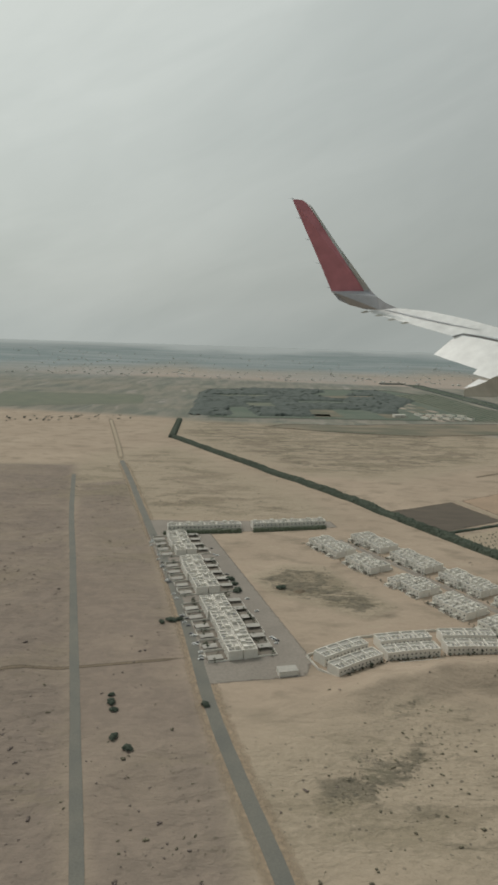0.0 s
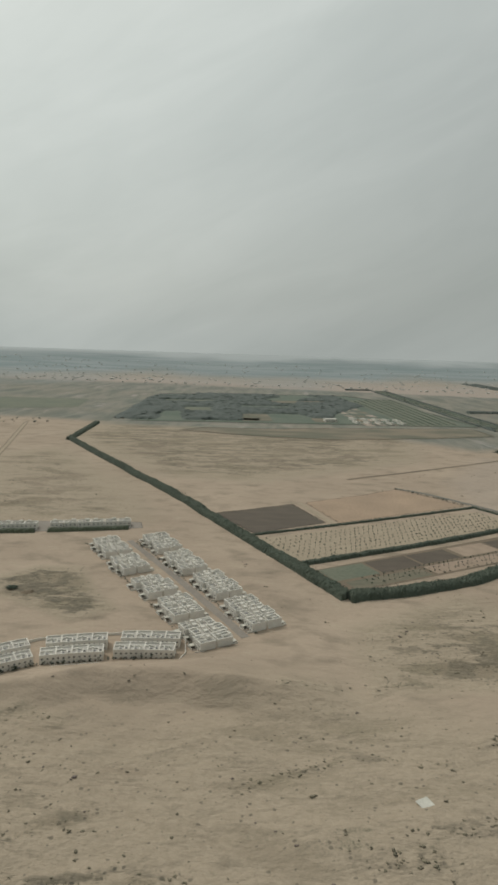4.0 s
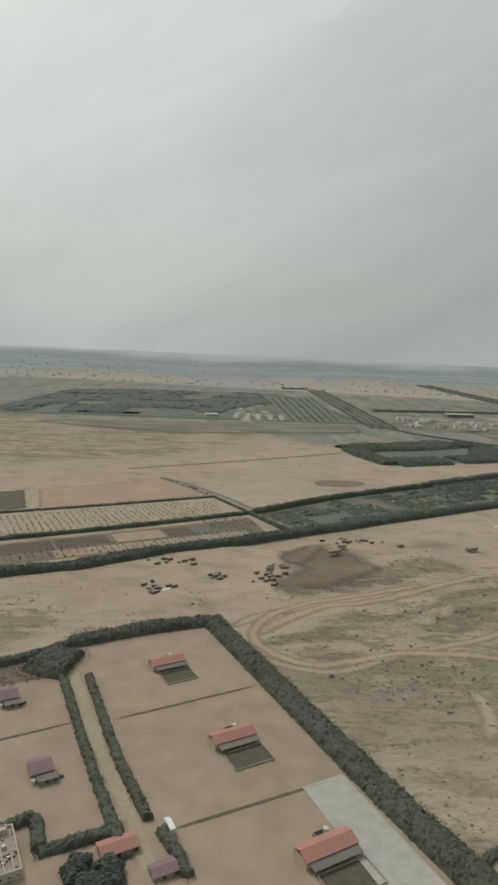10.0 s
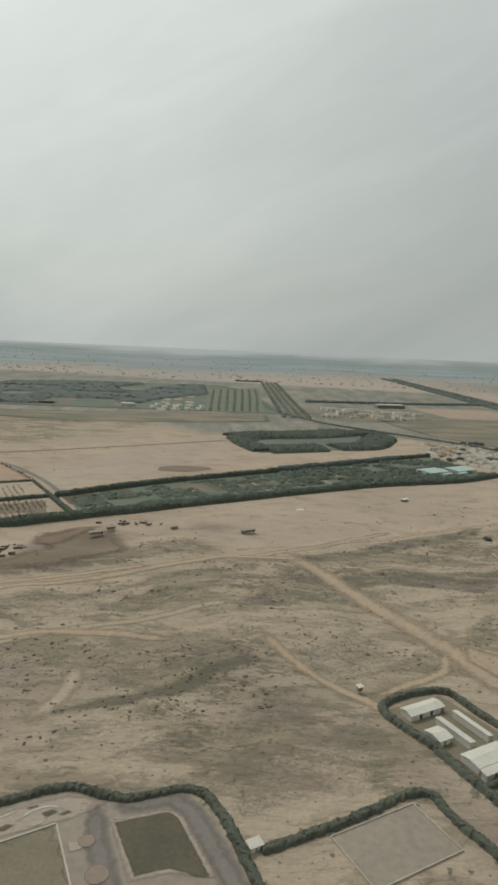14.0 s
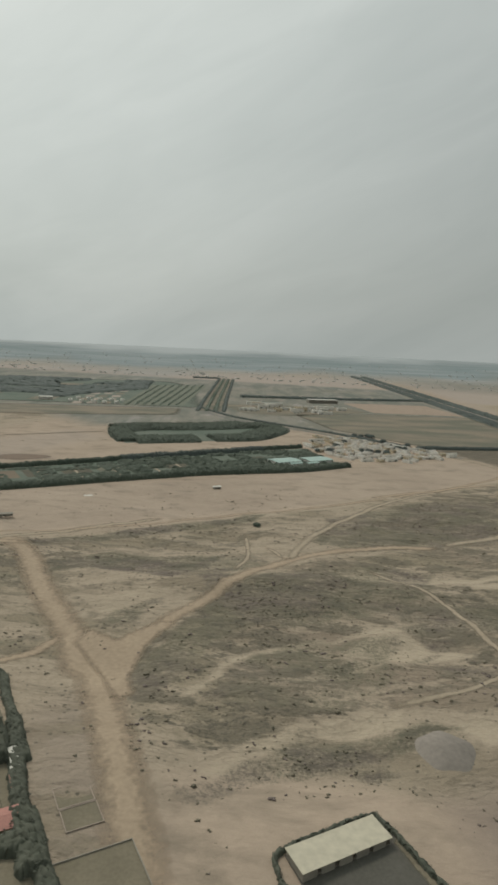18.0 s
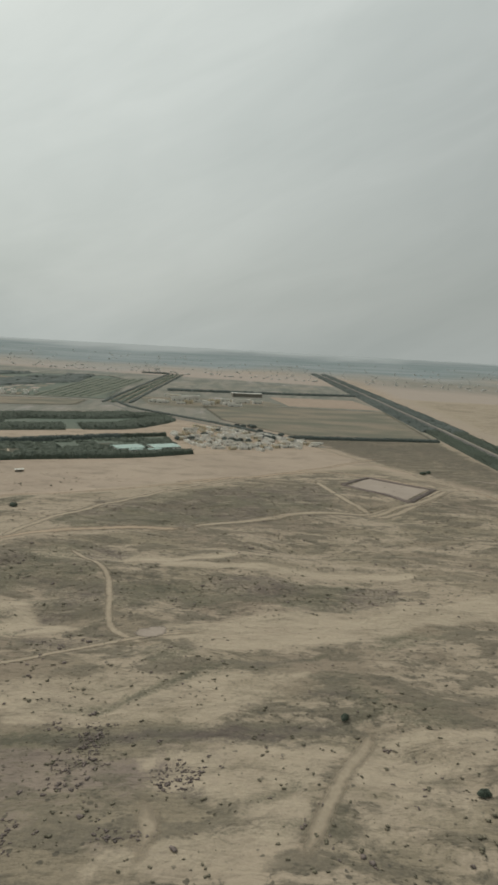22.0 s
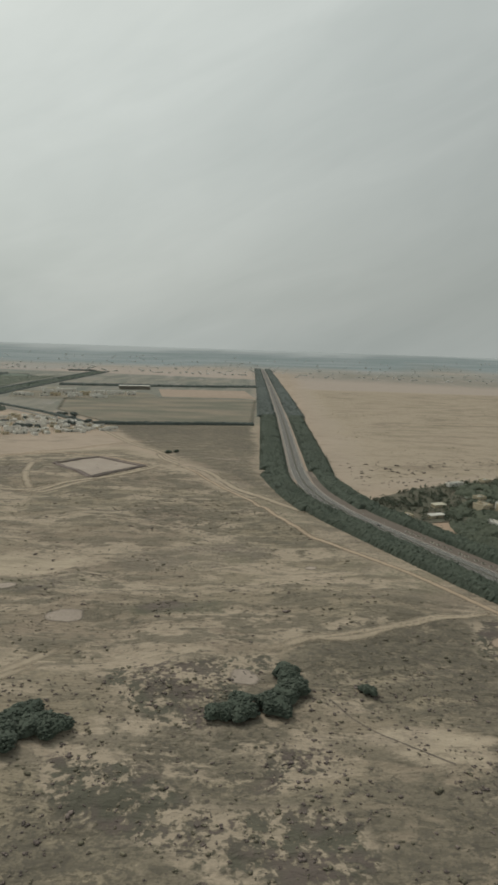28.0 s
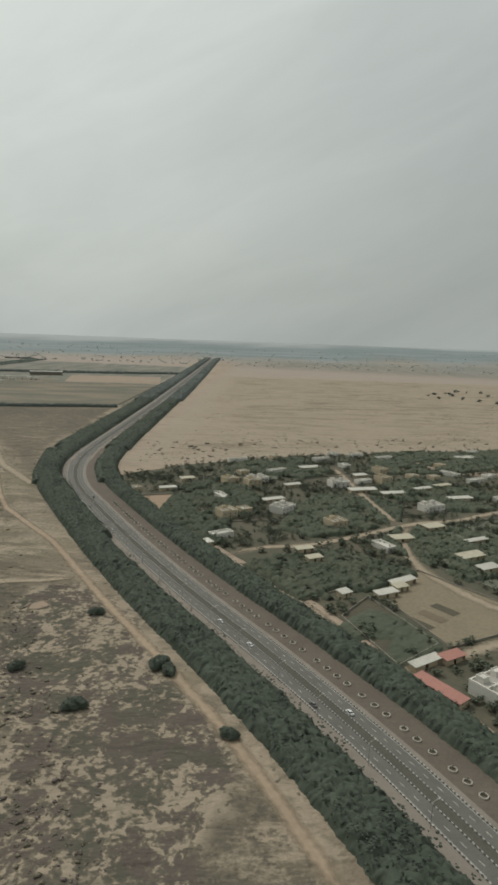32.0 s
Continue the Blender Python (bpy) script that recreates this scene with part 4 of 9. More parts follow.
BANKS_EAST = [
    (0.62, [(816, 334), (839, 332), (868, 343), (877, 338), (858, 327), (844, 318), (831, 315)]),
    (0.6, [(767, 275), (780, 281), (791, 278), (787, 271), (773, 270)]),
    (0.6, [(787, 261), (800, 264), (816, 274), (817, 269), (804, 262), (789, 258)]),
    (0.7, [(820, 255), (835, 259), (849, 256), (845, 250), (836, 252), (824, 252)]),
    (0.8, [(821, 241), (836, 244), (842, 250), (855, 254), (875, 258), (893, 262), (892, 259), (875, 255), (855, 251), (842, 246), (836, 241), (822, 237)]),
    (0.55, [(852, 247), (861, 251), (874, 251), (867, 246), (855, 243)]),
]
BANKS_FAR_EAST = [
    (0.7, [(891, 264), (905, 269), (918, 267), (917, 262), (902, 260)]),
    (0.5, [(815, 202), (826, 208), (834, 206), (832, 200), (823, 200)]),
    (0.55, [(851, 220), (859, 219), (864, 216), (856, 215)]),
    (0.5, [(851, 299), (865, 301), (877, 298), (864, 285), (852, 284)]),
    (0.8, [(892, 263), (909, 263), (926, 266), (937, 271), (947, 269), (936, 265), (923, 260), (910, 257), (898, 257)]),
    (0.7, [(809, 336), (830, 346), (853, 353), (875, 354), (865, 340), (842, 324), (818, 315)]),
    (0.75, [(912, 312), (932, 326), (947, 322), (939, 310), (923, 310)]),
]
BANKS_ROADSIDE_A = [
    (0.4, [(925, 704), (1038, 467), (1094, 355), (1117, 319), (1082, 310)]),
    (0.7, [(1156, 247), (1163, 234), (1168, 222), (1163, 223), (1158, 233)]),
    (0.6, [(847, 289), (860, 291), (869, 289), (855, 283)]),
    (0.55, [(941, 261), (954, 267), (957, 261), (951, 253), (942, 254)]),
    (0.6, [(848, 247), (859, 251), (875, 249), (867, 244), (849, 242)]),
    (0.5, [(965, 370), (1005, 385), (1031, 381), (1022, 353), (989, 342), (961, 343)]),
    (0.55, [(987, 307), (1007, 312), (1003, 301), (990, 299)]),
    (0.8, [(982, 305), (993, 313), (1009, 310), (1012, 300), (999, 297), (986, 297)]),
]
BANKS_ROADSIDE_B = [
    (0.75, [(1101, 308), (1105, 295), (1097, 273), (1093, 283)]),
    (0.5, [(925, 326), (944, 334), (969, 326), (962, 318), (942, 315), (929, 316)]),
]
BANKS_ROADSIDE = BANKS_ROADSIDE_A + BANKS_ROADSIDE_B
BANKS_RIDGES = [
    (0.95, [(744, 228), (772, 232), (814, 236), (826, 240), (814, 232), (774, 227), (746, 223)]),
    (0.6, [(755, 238), (763, 246), (775, 254), (788, 260), (775, 249), (766, 240)]),
    (0.65, [(789, 261), (799, 270), (812, 275), (818, 273), (807, 265)]),
    (0.6, [(824, 263), (841, 264), (849, 256), (833, 254)]),
    (0.6, [(817, 236), (826, 241), (835, 244), (837, 241), (826, 237)]),
    (0.55, [(823, 200), (825, 208), (834, 214), (836, 208), (830, 201)]),
    (0.55, [(796, 199), (802, 206), (809, 205), (808, 198), (800, 197)]),
    (0.5, [(787, 210), (794, 214), (798, 213), (794, 208)]),
]
# bright open sand: weight, outline
PALE_WEST = [
    (0.9, [(640, 250), (648, 265), (657, 279), (671, 287), (704, 303), (726, 313), (724, 306), (694, 295), (666, 281), (654, 269), (645, 251)]),
    (0.6, [(659, 234), (678, 244), (700, 250), (702, 245), (679, 237), (666, 227), (660, 217), (653, 212), (651, 219)]),
    (0.6, [(590, 317), (612, 336), (628, 328), (614, 311), (601, 304)]),
    (0.8, [(670, 235), (693, 246), (704, 246), (710, 251), (708, 241), (690, 236), (675, 234)]),
]
PALE_MIDDLE = [
    (0.9, [(696, 287), (710, 302), (723, 304), (731, 292), (718, 281), (698, 281)]),
    (1, [(707, 361), (730, 367), (757, 368), (795, 377), (795, 370), (757, 360), (731, 358), (709, 354)]),
    (0.8, [(760, 361), (810, 364), (854, 369), (887, 371), (884, 363), (851, 359), (809, 355), (763, 354)]),
    (0.9, [(711, 280), (696, 284), (721, 293), (746, 295), (737, 287), (719, 278)]),
    (0.6, [(772, 294), (796, 304), (827, 314), (867, 328), (869, 322), (856, 296), (821, 283), (794, 281), (775, 284)]),
    (0.9, [(721, 242), (731, 247), (744, 242), (736, 235), (727, 232)]),
]
PALE_EAST = [
    (0.7, [(811, 303), (867, 322), (902, 345), (952, 361), (945, 341), (884, 318), (836, 299)]),
    (1, [(807, 200), (812, 204), (816, 199), (812, 196)]),
    (0.9, [(817, 217), (824, 219), (821, 213), (817, 211)]),
    (0.7, [(862, 316), (904, 334), (942, 346), (941, 334), (905, 323), (868, 307)]),
    (0.7, [(932, 201), (938, 220), (951, 231), (959, 219), (957, 202), (946, 193), (929, 192)]),
    (0.6, [(1048, 235), (1061, 243), (1074, 240), (1084, 236), (1077, 224), (1065, 225), (1055, 229)]),
    (0.6, [(1053, 242), (1067, 241), (1076, 231), (1070, 227), (1056, 236)]),
]
PALE_RIDGES = [
    (0.7, [(783, 294), (831, 308), (910, 342), (902, 319), (845, 292), (788, 275)]),
    (0.6, [(734, 252), (758, 261), (788, 261), (828, 266), (820, 253), (798, 236), (775, 235), (744, 229)]),
    (0.65, [(780, 225), (805, 230), (834, 234), (824, 215), (807, 208), (785, 212)]),
    (0.6, [(831, 228), (847, 240), (876, 246), (868, 222), (836, 215)]),
    (0.6, [(779, 194), (796, 197), (809, 208), (821, 215), (823, 206), (814, 188), (779, 185)]),
    (0.5, [(832, 199), (845, 218), (867, 218), (862, 205), (847, 201)]),
]
PALE_LAST = [
    (0.4, [(1165, 197), (1171, 203), (1181, 207), (1185, 198), (1191, 191), (1163, 190)]),
    (0.5, [(736, 224), (748, 223), (756, 208), (750, 211), (741, 214)]),
    (0.6, [(790, 221), (802, 229), (811, 228), (803, 217), (795, 216)]),
]
# mats of dark plants: weight, outline
MATS_WEST = [
    (0.95, [(889, 224), (901, 232), (914, 235), (925, 234), (936, 228), (934, 216), (930, 208), (919, 208), (913, 202), (903, 194), (892, 193), (885, 189), (876, 195), (877, 208), (885, 212)]),
    (0.85, [(985, 258), (996, 267), (1016, 271), (1033, 276), (1030, 266), (1020, 256), (1018, 243), (1009, 233), (1001, 234), (992, 245)]),
    (1, [(983, 223), (991, 226), (1001, 219), (1012, 213), (1022, 211), (1034, 208), (1042, 206), (1046, 198), (1041, 193), (1029, 192), (1021, 196), (1011, 198), (1001, 203), (992, 208), (985, 215)]),
]
MATS_EAST = [
    (0.8, [(1022, 226), (1035, 236), (1040, 226), (1029, 215), (1023, 216)]),
    (0.95, [(1097, 300), (1115, 307), (1131, 286), (1141, 270), (1146, 264), (1142, 247), (1130, 246), (1120, 256), (1109, 267), (1096, 284)]),
    (0.9, [(1102, 246), (1114, 250), (1121, 239), (1138, 233), (1134, 225), (1117, 228), (1105, 233)]),
    (1.1, [(1079, 217), (1090, 220), (1102, 216), (1106, 210), (1110, 209), (1118, 203), (1116, 192), (1109, 192), (1106, 199), (1094, 201), (1089, 206), (1084, 211)]),
    (0.95, [(1126, 211), (1134, 216), (1144, 212), (1144, 206), (1139, 194), (1122, 193)]),
    (0.75, [(1078, 226), (1085, 229), (1089, 226), (1082, 221)]),
]
MATS_ROADSIDE_A = [
    (0.85, [(1132, 253), (1148, 251), (1156, 237), (1166, 221), (1170, 213), (1166, 206), (1163, 199), (1163, 189), (1152, 189), (1145, 209)]),
    (0.7, [(1093, 283), (1108, 277), (1126, 271), (1133, 253), (1123, 242), (1108, 246)]),
    (0.8, [(1166, 254), (1173, 239), (1182, 223), (1189, 208), (1187, 208), (1180, 221), (1172, 234)]),
    (0.7, [(1128, 279), (1148, 251), (1161, 229), (1168, 212), (1171, 205), (1166, 203), (1157, 219), (1143, 239), (1125, 264)]),
    (0.85, [(1103, 257), (1120, 261), (1136, 253), (1149, 241), (1159, 221), (1166, 206), (1161, 190), (1130, 189)]),
]
MATS_ROADSIDE_B = [
    (0.8, [(1094, 280), (1109, 285), (1123, 271), (1138, 251), (1121, 258), (1105, 254)]),
]
MATS_ROADSIDE = MATS_ROADSIDE_A + MATS_ROADSIDE_B
BANKS = DUNE_SHADE + BANKS_WEST + BANKS_MIDDLE + BANKS_PATCH + BANKS_BEND + BANKS_SCRUB + BANKS_PLAIN + BANKS_LINES + BANKS_NEAR + BANKS_EAST + BANKS_FAR_EAST + BANKS_ROADSIDE + BANKS_RIDGES
PALE = PALE_RIDGES + PALE_WEST + PALE_MIDDLE + PALE_EAST + PALE_LAST
MATS = MATS_WEST + MATS_EAST + MATS_ROADSIDE


def tinted(x, y, zones):
    """The strongest weight of the zones at each place, with soft rims; each zone is (outline, rim, weight)."""
    x, y = np.asarray(x, float), np.asarray(y, float)
    total = np.zeros(x.shape)
    for poly, rim, weight in zones:
        xs, ys = [p[0] for p in poly], [p[1] for p in poly]
        near = (x > min(xs) - rim) & (x < max(xs) + rim) & (y > min(ys) - rim) & (y < max(ys) + rim)
        if near.any():
            total[near] = np.maximum(total[near], inside(x[near], y[near], poly, rim) * weight)
    return total


def wandering(x, y, zones, rim, sway):
    """The same with outlines that wander."""
    wx = x + (fbm(x, y, 26, 31, 3) - 0.5) * sway * 2.2
    wy = y + (fbm(x, y, 17, 37, 3) - 0.5) * sway
    return tinted(wx, wy, [(poly, rim, weight) for weight, poly in zones])


def axis_steps(*runs):
    out = []
    for lo, hi, step in runs:
        out += list(np.arange(lo, hi, step))
    return np.array(out + [runs[-1][1]])


gx = axis_steps((-4900, -1000, 300), (-1000, -320, 40), (-320, -60, 4.0), (-60, 1240, 1.6), (1240, 1420, 4.0), (1420, 2100, 40), (2100, 5600, 300))
gy = axis_steps((-4800, 0, 480), (0, 120, 20), (120, 330, 1.5), (330, 520, 2.2), (520, 1100, 8), (1100, 2000, 30), (2000, 4920, 120))
GX, GY = np.meshgrid(gx, gy)
far = np.clip((np.hypot(GX - 575, GY - 90) - 2500) / 2300, 0, 1)
GZ = relief(GX, GY) + 60 * far * far * (3 - 2 * far)
nx, ny = len(gx), len(gy)
quad = np.arange(nx * ny).reshape(ny, nx)
quads = np.stack([quad[:-1, :-1], quad[:-1, 1:], quad[1:, 1:], quad[1:, :-1]], 2).reshape(-1, 4)
me = bpy.data.meshes.new("ground")
me.vertices.add(nx * ny)
me.vertices.foreach_set("co", np.stack([GX, GY, GZ], 2).astype(np.float32).ravel())
me.loops.add(len(quads) * 4)
me.loops.foreach_set("vertex_index", quads.astype(np.int32).ravel())
me.polygons.add(len(quads))
me.polygons.foreach_set("loop_start", np.arange(0, len(quads) * 4, 4, dtype=np.int32))
me.update(calc_edges=True)
me.polygons.foreach_set("use_smooth", [True] * len(quads))
soil = me.color_attributes.new("soil", "FLOAT_COLOR", "POINT")
patchy = fbm(GX, GY, 60, 21, 3)
bank_map = wandering(GX, GY, BANKS, 2.2, 6.0)
pale_map = wandering(GX, GY, PALE, 2.2, 6.0)
mats_map = wandering(GX, GY, MATS, 4.0, 8.0)
scrub_map = tinted(GX, GY, SCRUB) * np.clip(0.66 + 0.68 * patchy, 0.3, 1.3) * (1 - tinted(GX, GY, BARE)) * (1 - 0.5 * pale_map)
# the fourth channel says how much painted haze the far ground takes
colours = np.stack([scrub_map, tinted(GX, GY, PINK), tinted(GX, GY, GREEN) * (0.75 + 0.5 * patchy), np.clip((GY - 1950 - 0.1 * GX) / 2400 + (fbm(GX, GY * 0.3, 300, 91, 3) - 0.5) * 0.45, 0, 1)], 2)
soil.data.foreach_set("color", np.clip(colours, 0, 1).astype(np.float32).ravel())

for key, values in (("bank", bank_map), ("pale", pale_map), ("mats", mats_map)):
    layer = me.attributes.new(key, "FLOAT", "POINT")
    layer.data.foreach_set("value", values.astype(np.float32).ravel())
brown = me.attributes.new("brown", "FLOAT", "POINT")
brown.data.foreach_set("value", (tinted(GX, GY, BROWN) * np.clip(0.55 + 0.9 * fbm(GX, GY, 24, 23, 3), 0, 1)).astype(np.float32).ravel())


def ground_material():
    m = bpy.data.materials.new("desert_ground")
    m.use_nodes = True
    n, l = links(m)
    b = n["Principled BSDF"]
    b.inputs["Roughness"].default_value = 0.95
    b.inputs["Specular IOR Level"].default_value = 0.2
    geo = n.new("ShaderNodeNewGeometry")
    att = n.new("ShaderNodeAttribute")
    att.attribute_name = "soil"
    sep = n.new("ShaderNodeSeparateColor")
    l.new(att.outputs["Color"], sep.inputs[0])

    def noise_at(scale, detail=5, rough=0.55, distortion=0.0, stretch=None):
        t = n.new("ShaderNodeTexNoise")
        for k, v in (("Scale", scale), ("Detail", detail), ("Roughness", rough), ("Distortion", distortion)):
            t.inputs[k].default_value = v
        if stretch:
            mp = n.new("ShaderNodeMapping")
            mp.inputs["Scale"].default_value = stretch
            mp.inputs["Rotation"].default_value = (0, 0, -0.35)
            l.new(geo.outputs["Position"], mp.inputs["Vector"])
            l.new(mp.outputs[0], t.inputs["Vector"])
        else:
            l.new(geo.outputs["Position"], t.inputs["Vector"])
        return t.outputs["Fac"]

    def span(v, lo, hi, a=0.0, z=1.0):
        r = n.new("ShaderNodeMapRange")
        for k, w in (("From Min", lo), ("From Max", hi), ("To Min", a), ("To Max", z)):
            r.inputs[k].default_value = w
        l.new(v, r.inputs["Value"])
        return r.outputs[0]

    def mix(fac, a, c):
        x = n.new("ShaderNodeMixRGB")
        for k, v in ((1, a), (2, c)):
            if isinstance(v, tuple):
                x.inputs[k].default_value = (*v, 1)
            else:
                l.new(v, x.inputs[k])
        l.new(fac, x.inputs["Fac"])
        return x.outputs[0]

    def math_node(op, a, c):
        x = n.new("ShaderNodeMath")
        x.operation = op
        for k, v in ((0, a), (1, c)):
            if isinstance(v, (int, float)):
                x.inputs[k].default_value = v
            else:
                l.new(v, x.inputs[k])
        return x.outputs[0]

    broad = noise_at(0.012, 5)
    mid = noise_at(0.06, 5, 0.6, 0.25, (0.7, 1.2, 1))
    streak = noise_at(0.03, 6, 0.60, 1.4, (0.75, 1.9, 1))
    blotch = noise_at(0.14, 4, 0.55, 0.9)
    fine = noise_at(0.45, 4, 0.6)
    grain = noise_at(2.5, 3)
    sand = mix(span(broad, 0.35, 0.65), (0.412, 0.324, 0.238), (0.356, 0.278, 0.203))
    sand = mix(span(mid, 0.50, 0.72), sand, (0.250, 0.203, 0.147))
    sand = mix(span(mid, 0.40, 0.22), sand, (0.425, 0.348, 0.252))
    sand = mix(sep.outputs[1], sand, (0.365, 0.306, 0.252))
    earth = n.new("ShaderNodeAttribute")
    earth.attribute_name = "brown"
    # scrub: an olive wash in bands, dark broken lines along the banks, specks of single plants
    weight = sep.outputs[0]
    zone = span(weight, 0.03, 0.28)
    speck = noise_at(0.30, 7, 0.70, 0.7, (0.75, 1.3, 1))
    tuft = noise_at(1.1, 5, 0.7, 0.3)
    bands = noise_at(0.052, 5, 0.58, 0.3, (0.36, 1.0, 1))
    bands2 = noise_at(0.130, 4, 0.58, 0.3, (0.42, 1.0, 1))
    rough = math_node("MULTIPLY", math_node("SUBTRACT", speck, 0.5), 0.46)
    lift = math_node("MULTIPLY", math_node("SUBTRACT", weight, 0.55), 0.36)
    wash = span(math_node("ADD", math_node("ADD", bands, rough), lift), 0.43, 0.54)
    wash2 = span(math_node("ADD", math_node("ADD", bands2, rough), lift), 0.50, 0.59)
    pale = mix(span(fine, 0.35, 0.65), (0.400, 0.326, 0.236), (0.335, 0.272, 0.194))
    olive = mix(span(tuft, 0.36, 0.64), (0.280, 0.232, 0.157), (0.218, 0.183, 0.125))
    olive = mix(span(broad, 0.42, 0.62), olive, (0.242, 0.192, 0.138))
    deep = mix(span(tuft, 0.38, 0.62), (0.192, 0.163, 0.114), (0.144, 0.124, 0.092))
    ground = mix(zone, sand, pale)
    peppered = math_node("MULTIPLY", span(noise_at(0.9, 6, 0.75, 0.4), 0.57, 0.70), span(mid, 0.36, 0.60, 0.15, 0.75))
    ground = mix(math_node("MULTIPLY", peppered, span(weight, 0.0, 0.3, 0.45, 1.0)), ground, (0.185, 0.158, 0.112))
    ground = mix(earth.outputs["Fac"], ground, mix(span(blotch, 0.36, 0.64), (0.232, 0.184, 0.148), (0.185, 0.148, 0.121)))
    ground = mix(math_node("MULTIPLY", wash, span(weight, 0.05, 0.45, 0.0, 0.85)), ground, olive)
    ground = mix(math_node("MULTIPLY", wash2, span(weight, 0.15, 0.60, 0.0, 0.85)), ground, deep)
    dark_herb = mix(span(fine, 0.4, 0.6), (0.138, 0.119, 0.086), (0.098, 0.086, 0.066))

    bank_herb = mix(span(fine, 0.4, 0.6), (0.172, 0.148, 0.104), (0.128, 0.112, 0.082))

    def crest(v, at_level, width):
        away = math_node("ABSOLUTE", math_node("SUBTRACT", math_node("ADD", v, math_node("MULTIPLY", rough, 0.22)), at_level), 0.0)
        return span(away, width, 0.0)

    broken = span(noise_at(0.022, 3, 0.5), 0.42, 0.54)
    banks = math_node("MULTIPLY", crest(bands, 0.545, 0.028), broken)
    banks2 = math_node("MULTIPLY", crest(bands2, 0.56, 0.030), span(blotch, 0.44, 0.54))
    both = math_node("MAXIMUM", banks, math_node("MULTIPLY", banks2, 0.7))
    ground = mix(math_node("MULTIPLY", both, span(weight, 0.25, 0.6, 0.0, 0.75)), ground, bank_herb)
    thick = span(math_node("ADD", math_node("ADD", speck, math_node("MULTIPLY", tuft, 0.45)), lift), 0.81, 0.87)
    ground = mix(math_node("MULTIPLY", thick, span(weight, 0.2, 0.6, 0.0, 0.75)), ground, dark_herb)
    dots = n.new("ShaderNodeTexVoronoi")
    dots.inputs["Scale"].default_value = 0.42
    l.new(geo.outputs["Position"], dots.inputs["Vector"])
    tone = n.new("ShaderNodeSeparateColor")
    l.new(dots.outputs["Color"], tone.inputs[0])
    reach = math_node("MULTIPLY", span(tone.outputs[0], 0.35, 1.0, 0.04, 0.34), span(blotch, 0.36, 0.56, 0.35, 1.0))
    ragged = math_node("ADD", dots.outputs["Distance"], math_node("MULTIPLY", math_node("SUBTRACT", noise_at(1.6, 3, 0.6), 0.5), 0.5))
    plant = span(math_node("SUBTRACT", ragged, reach), 0.02, -0.06)
    ground = mix(math_node("MULTIPLY", plant, span(weight, 0.08, 0.4, 0.0, 0.9)), ground, dark_herb)
    # bright open sand, then the traced banks and painted dune shade: an olive-grey or mauve cover with ragged rims and
    # denser hearts
    def layer_of(key):
        t = n.new("ShaderNodeAttribute")
        t.attribute_name = key
        return t.outputs["Fac"]

    ragged_mid = noise_at(0.11, 6, 0.66, 0.5, (0.6, 1.25, 1))
    ragged_fine = noise_at(0.75, 5, 0.70, 0.3)
    edge = math_node("ADD", math_node("MULTIPLY", math_node("SUBTRACT", ragged_mid, 0.5), 1.3), math_node("MULTIPLY", math_node("SUBTRACT", ragged_fine, 0.5), 0.9))
    open_sand = mix(span(ragged_fine, 0.35, 0.65), (0.455, 0.378, 0.272), (0.395, 0.322, 0.228))
    pale_in = layer_of("pale")
    pale_fac = math_node("MULTIPLY", span(math_node("ADD", pale_in, math_node("MULTIPLY", edge, 1.5)), 0.34, 0.80), span(pale_in, 0.02, 0.25))
    ground = mix(math_node("MULTIPLY", pale_fac, 0.85), ground, open_sand)
    bank_in = layer_of("bank")
    cover = math_node("MULTIPLY", span(math_node("ADD", bank_in, edge), 0.22, 0.52), span(bank_in, 0.02, 0.30))
    heart = math_node("MULTIPLY", span(math_node("ADD", bank_in, edge), 0.58, 0.80), span(bank_in, 0.10, 0.40))
    stipple = span(noise_at(0.55, 6, 0.72, 0.6), 0.40, 0.58, 0.30, 1.0)
    flecks = span(noise_at(1.5, 4, 0.7, 0.3), 0.42, 0.56, 0.55, 1.0)
    cover = math_node("MULTIPLY", cover, math_node("MULTIPLY", stipple, flecks))
    tint_by = span(noise_at(0.022, 4, 0.55, 0.4), 0.44, 0.58)
    cover_tint = mix(tint_by, (0.172, 0.155, 0.104), (0.180, 0.152, 0.114))
    heart_tint = mix(tint_by, (0.118, 0.108, 0.077), (0.128, 0.103, 0.086))
    ground = mix(math_node("MULTIPLY", cover, 1.0), ground, cover_tint)
    ground = mix(math_node("MULTIPLY", heart, 0.80), ground, heart_tint)
    # crisp dark mats of plants with pale sand between, where the scrub is richest
    mats = noise_at(0.17, 5, 0.62, 0.3)
    mats2 = noise_at(0.7, 3, 0.5, 0.4)
    form = math_node("ADD", mats, math_node("MULTIPLY", math_node("SUBTRACT", mats2, 0.5), 0.75))
    form = math_node("ADD", form, math_node("MULTIPLY", math_node("SUBTRACT", noise_at(0.042, 3, 0.5, 0.5), 0.5), 0.55))
    mats_in = layer_of("mats")
    rich = span(mats_in, 0.15, 0.6)
    form = math_node("ADD", form, span(mats_in, 0.2, 1.1, -0.05, 0.075))
    gap_sand = span(form, 0.50, 0.44)
    ground = mix(math_node("MULTIPLY", gap_sand, math_node("MULTIPLY", rich, 0.85)), ground, pale)
    mat_tint = mix(span(noise_at(0.06, 3, 0.5, 0.4), 0.44, 0.56), (0.120, 0.096, 0.080), (0.102, 0.096, 0.070))
    ground = mix(math_node("MULTIPLY", span(form, 0.545, 0.575), math_node("MULTIPLY", rich, 0.9)), ground, mat_tint)
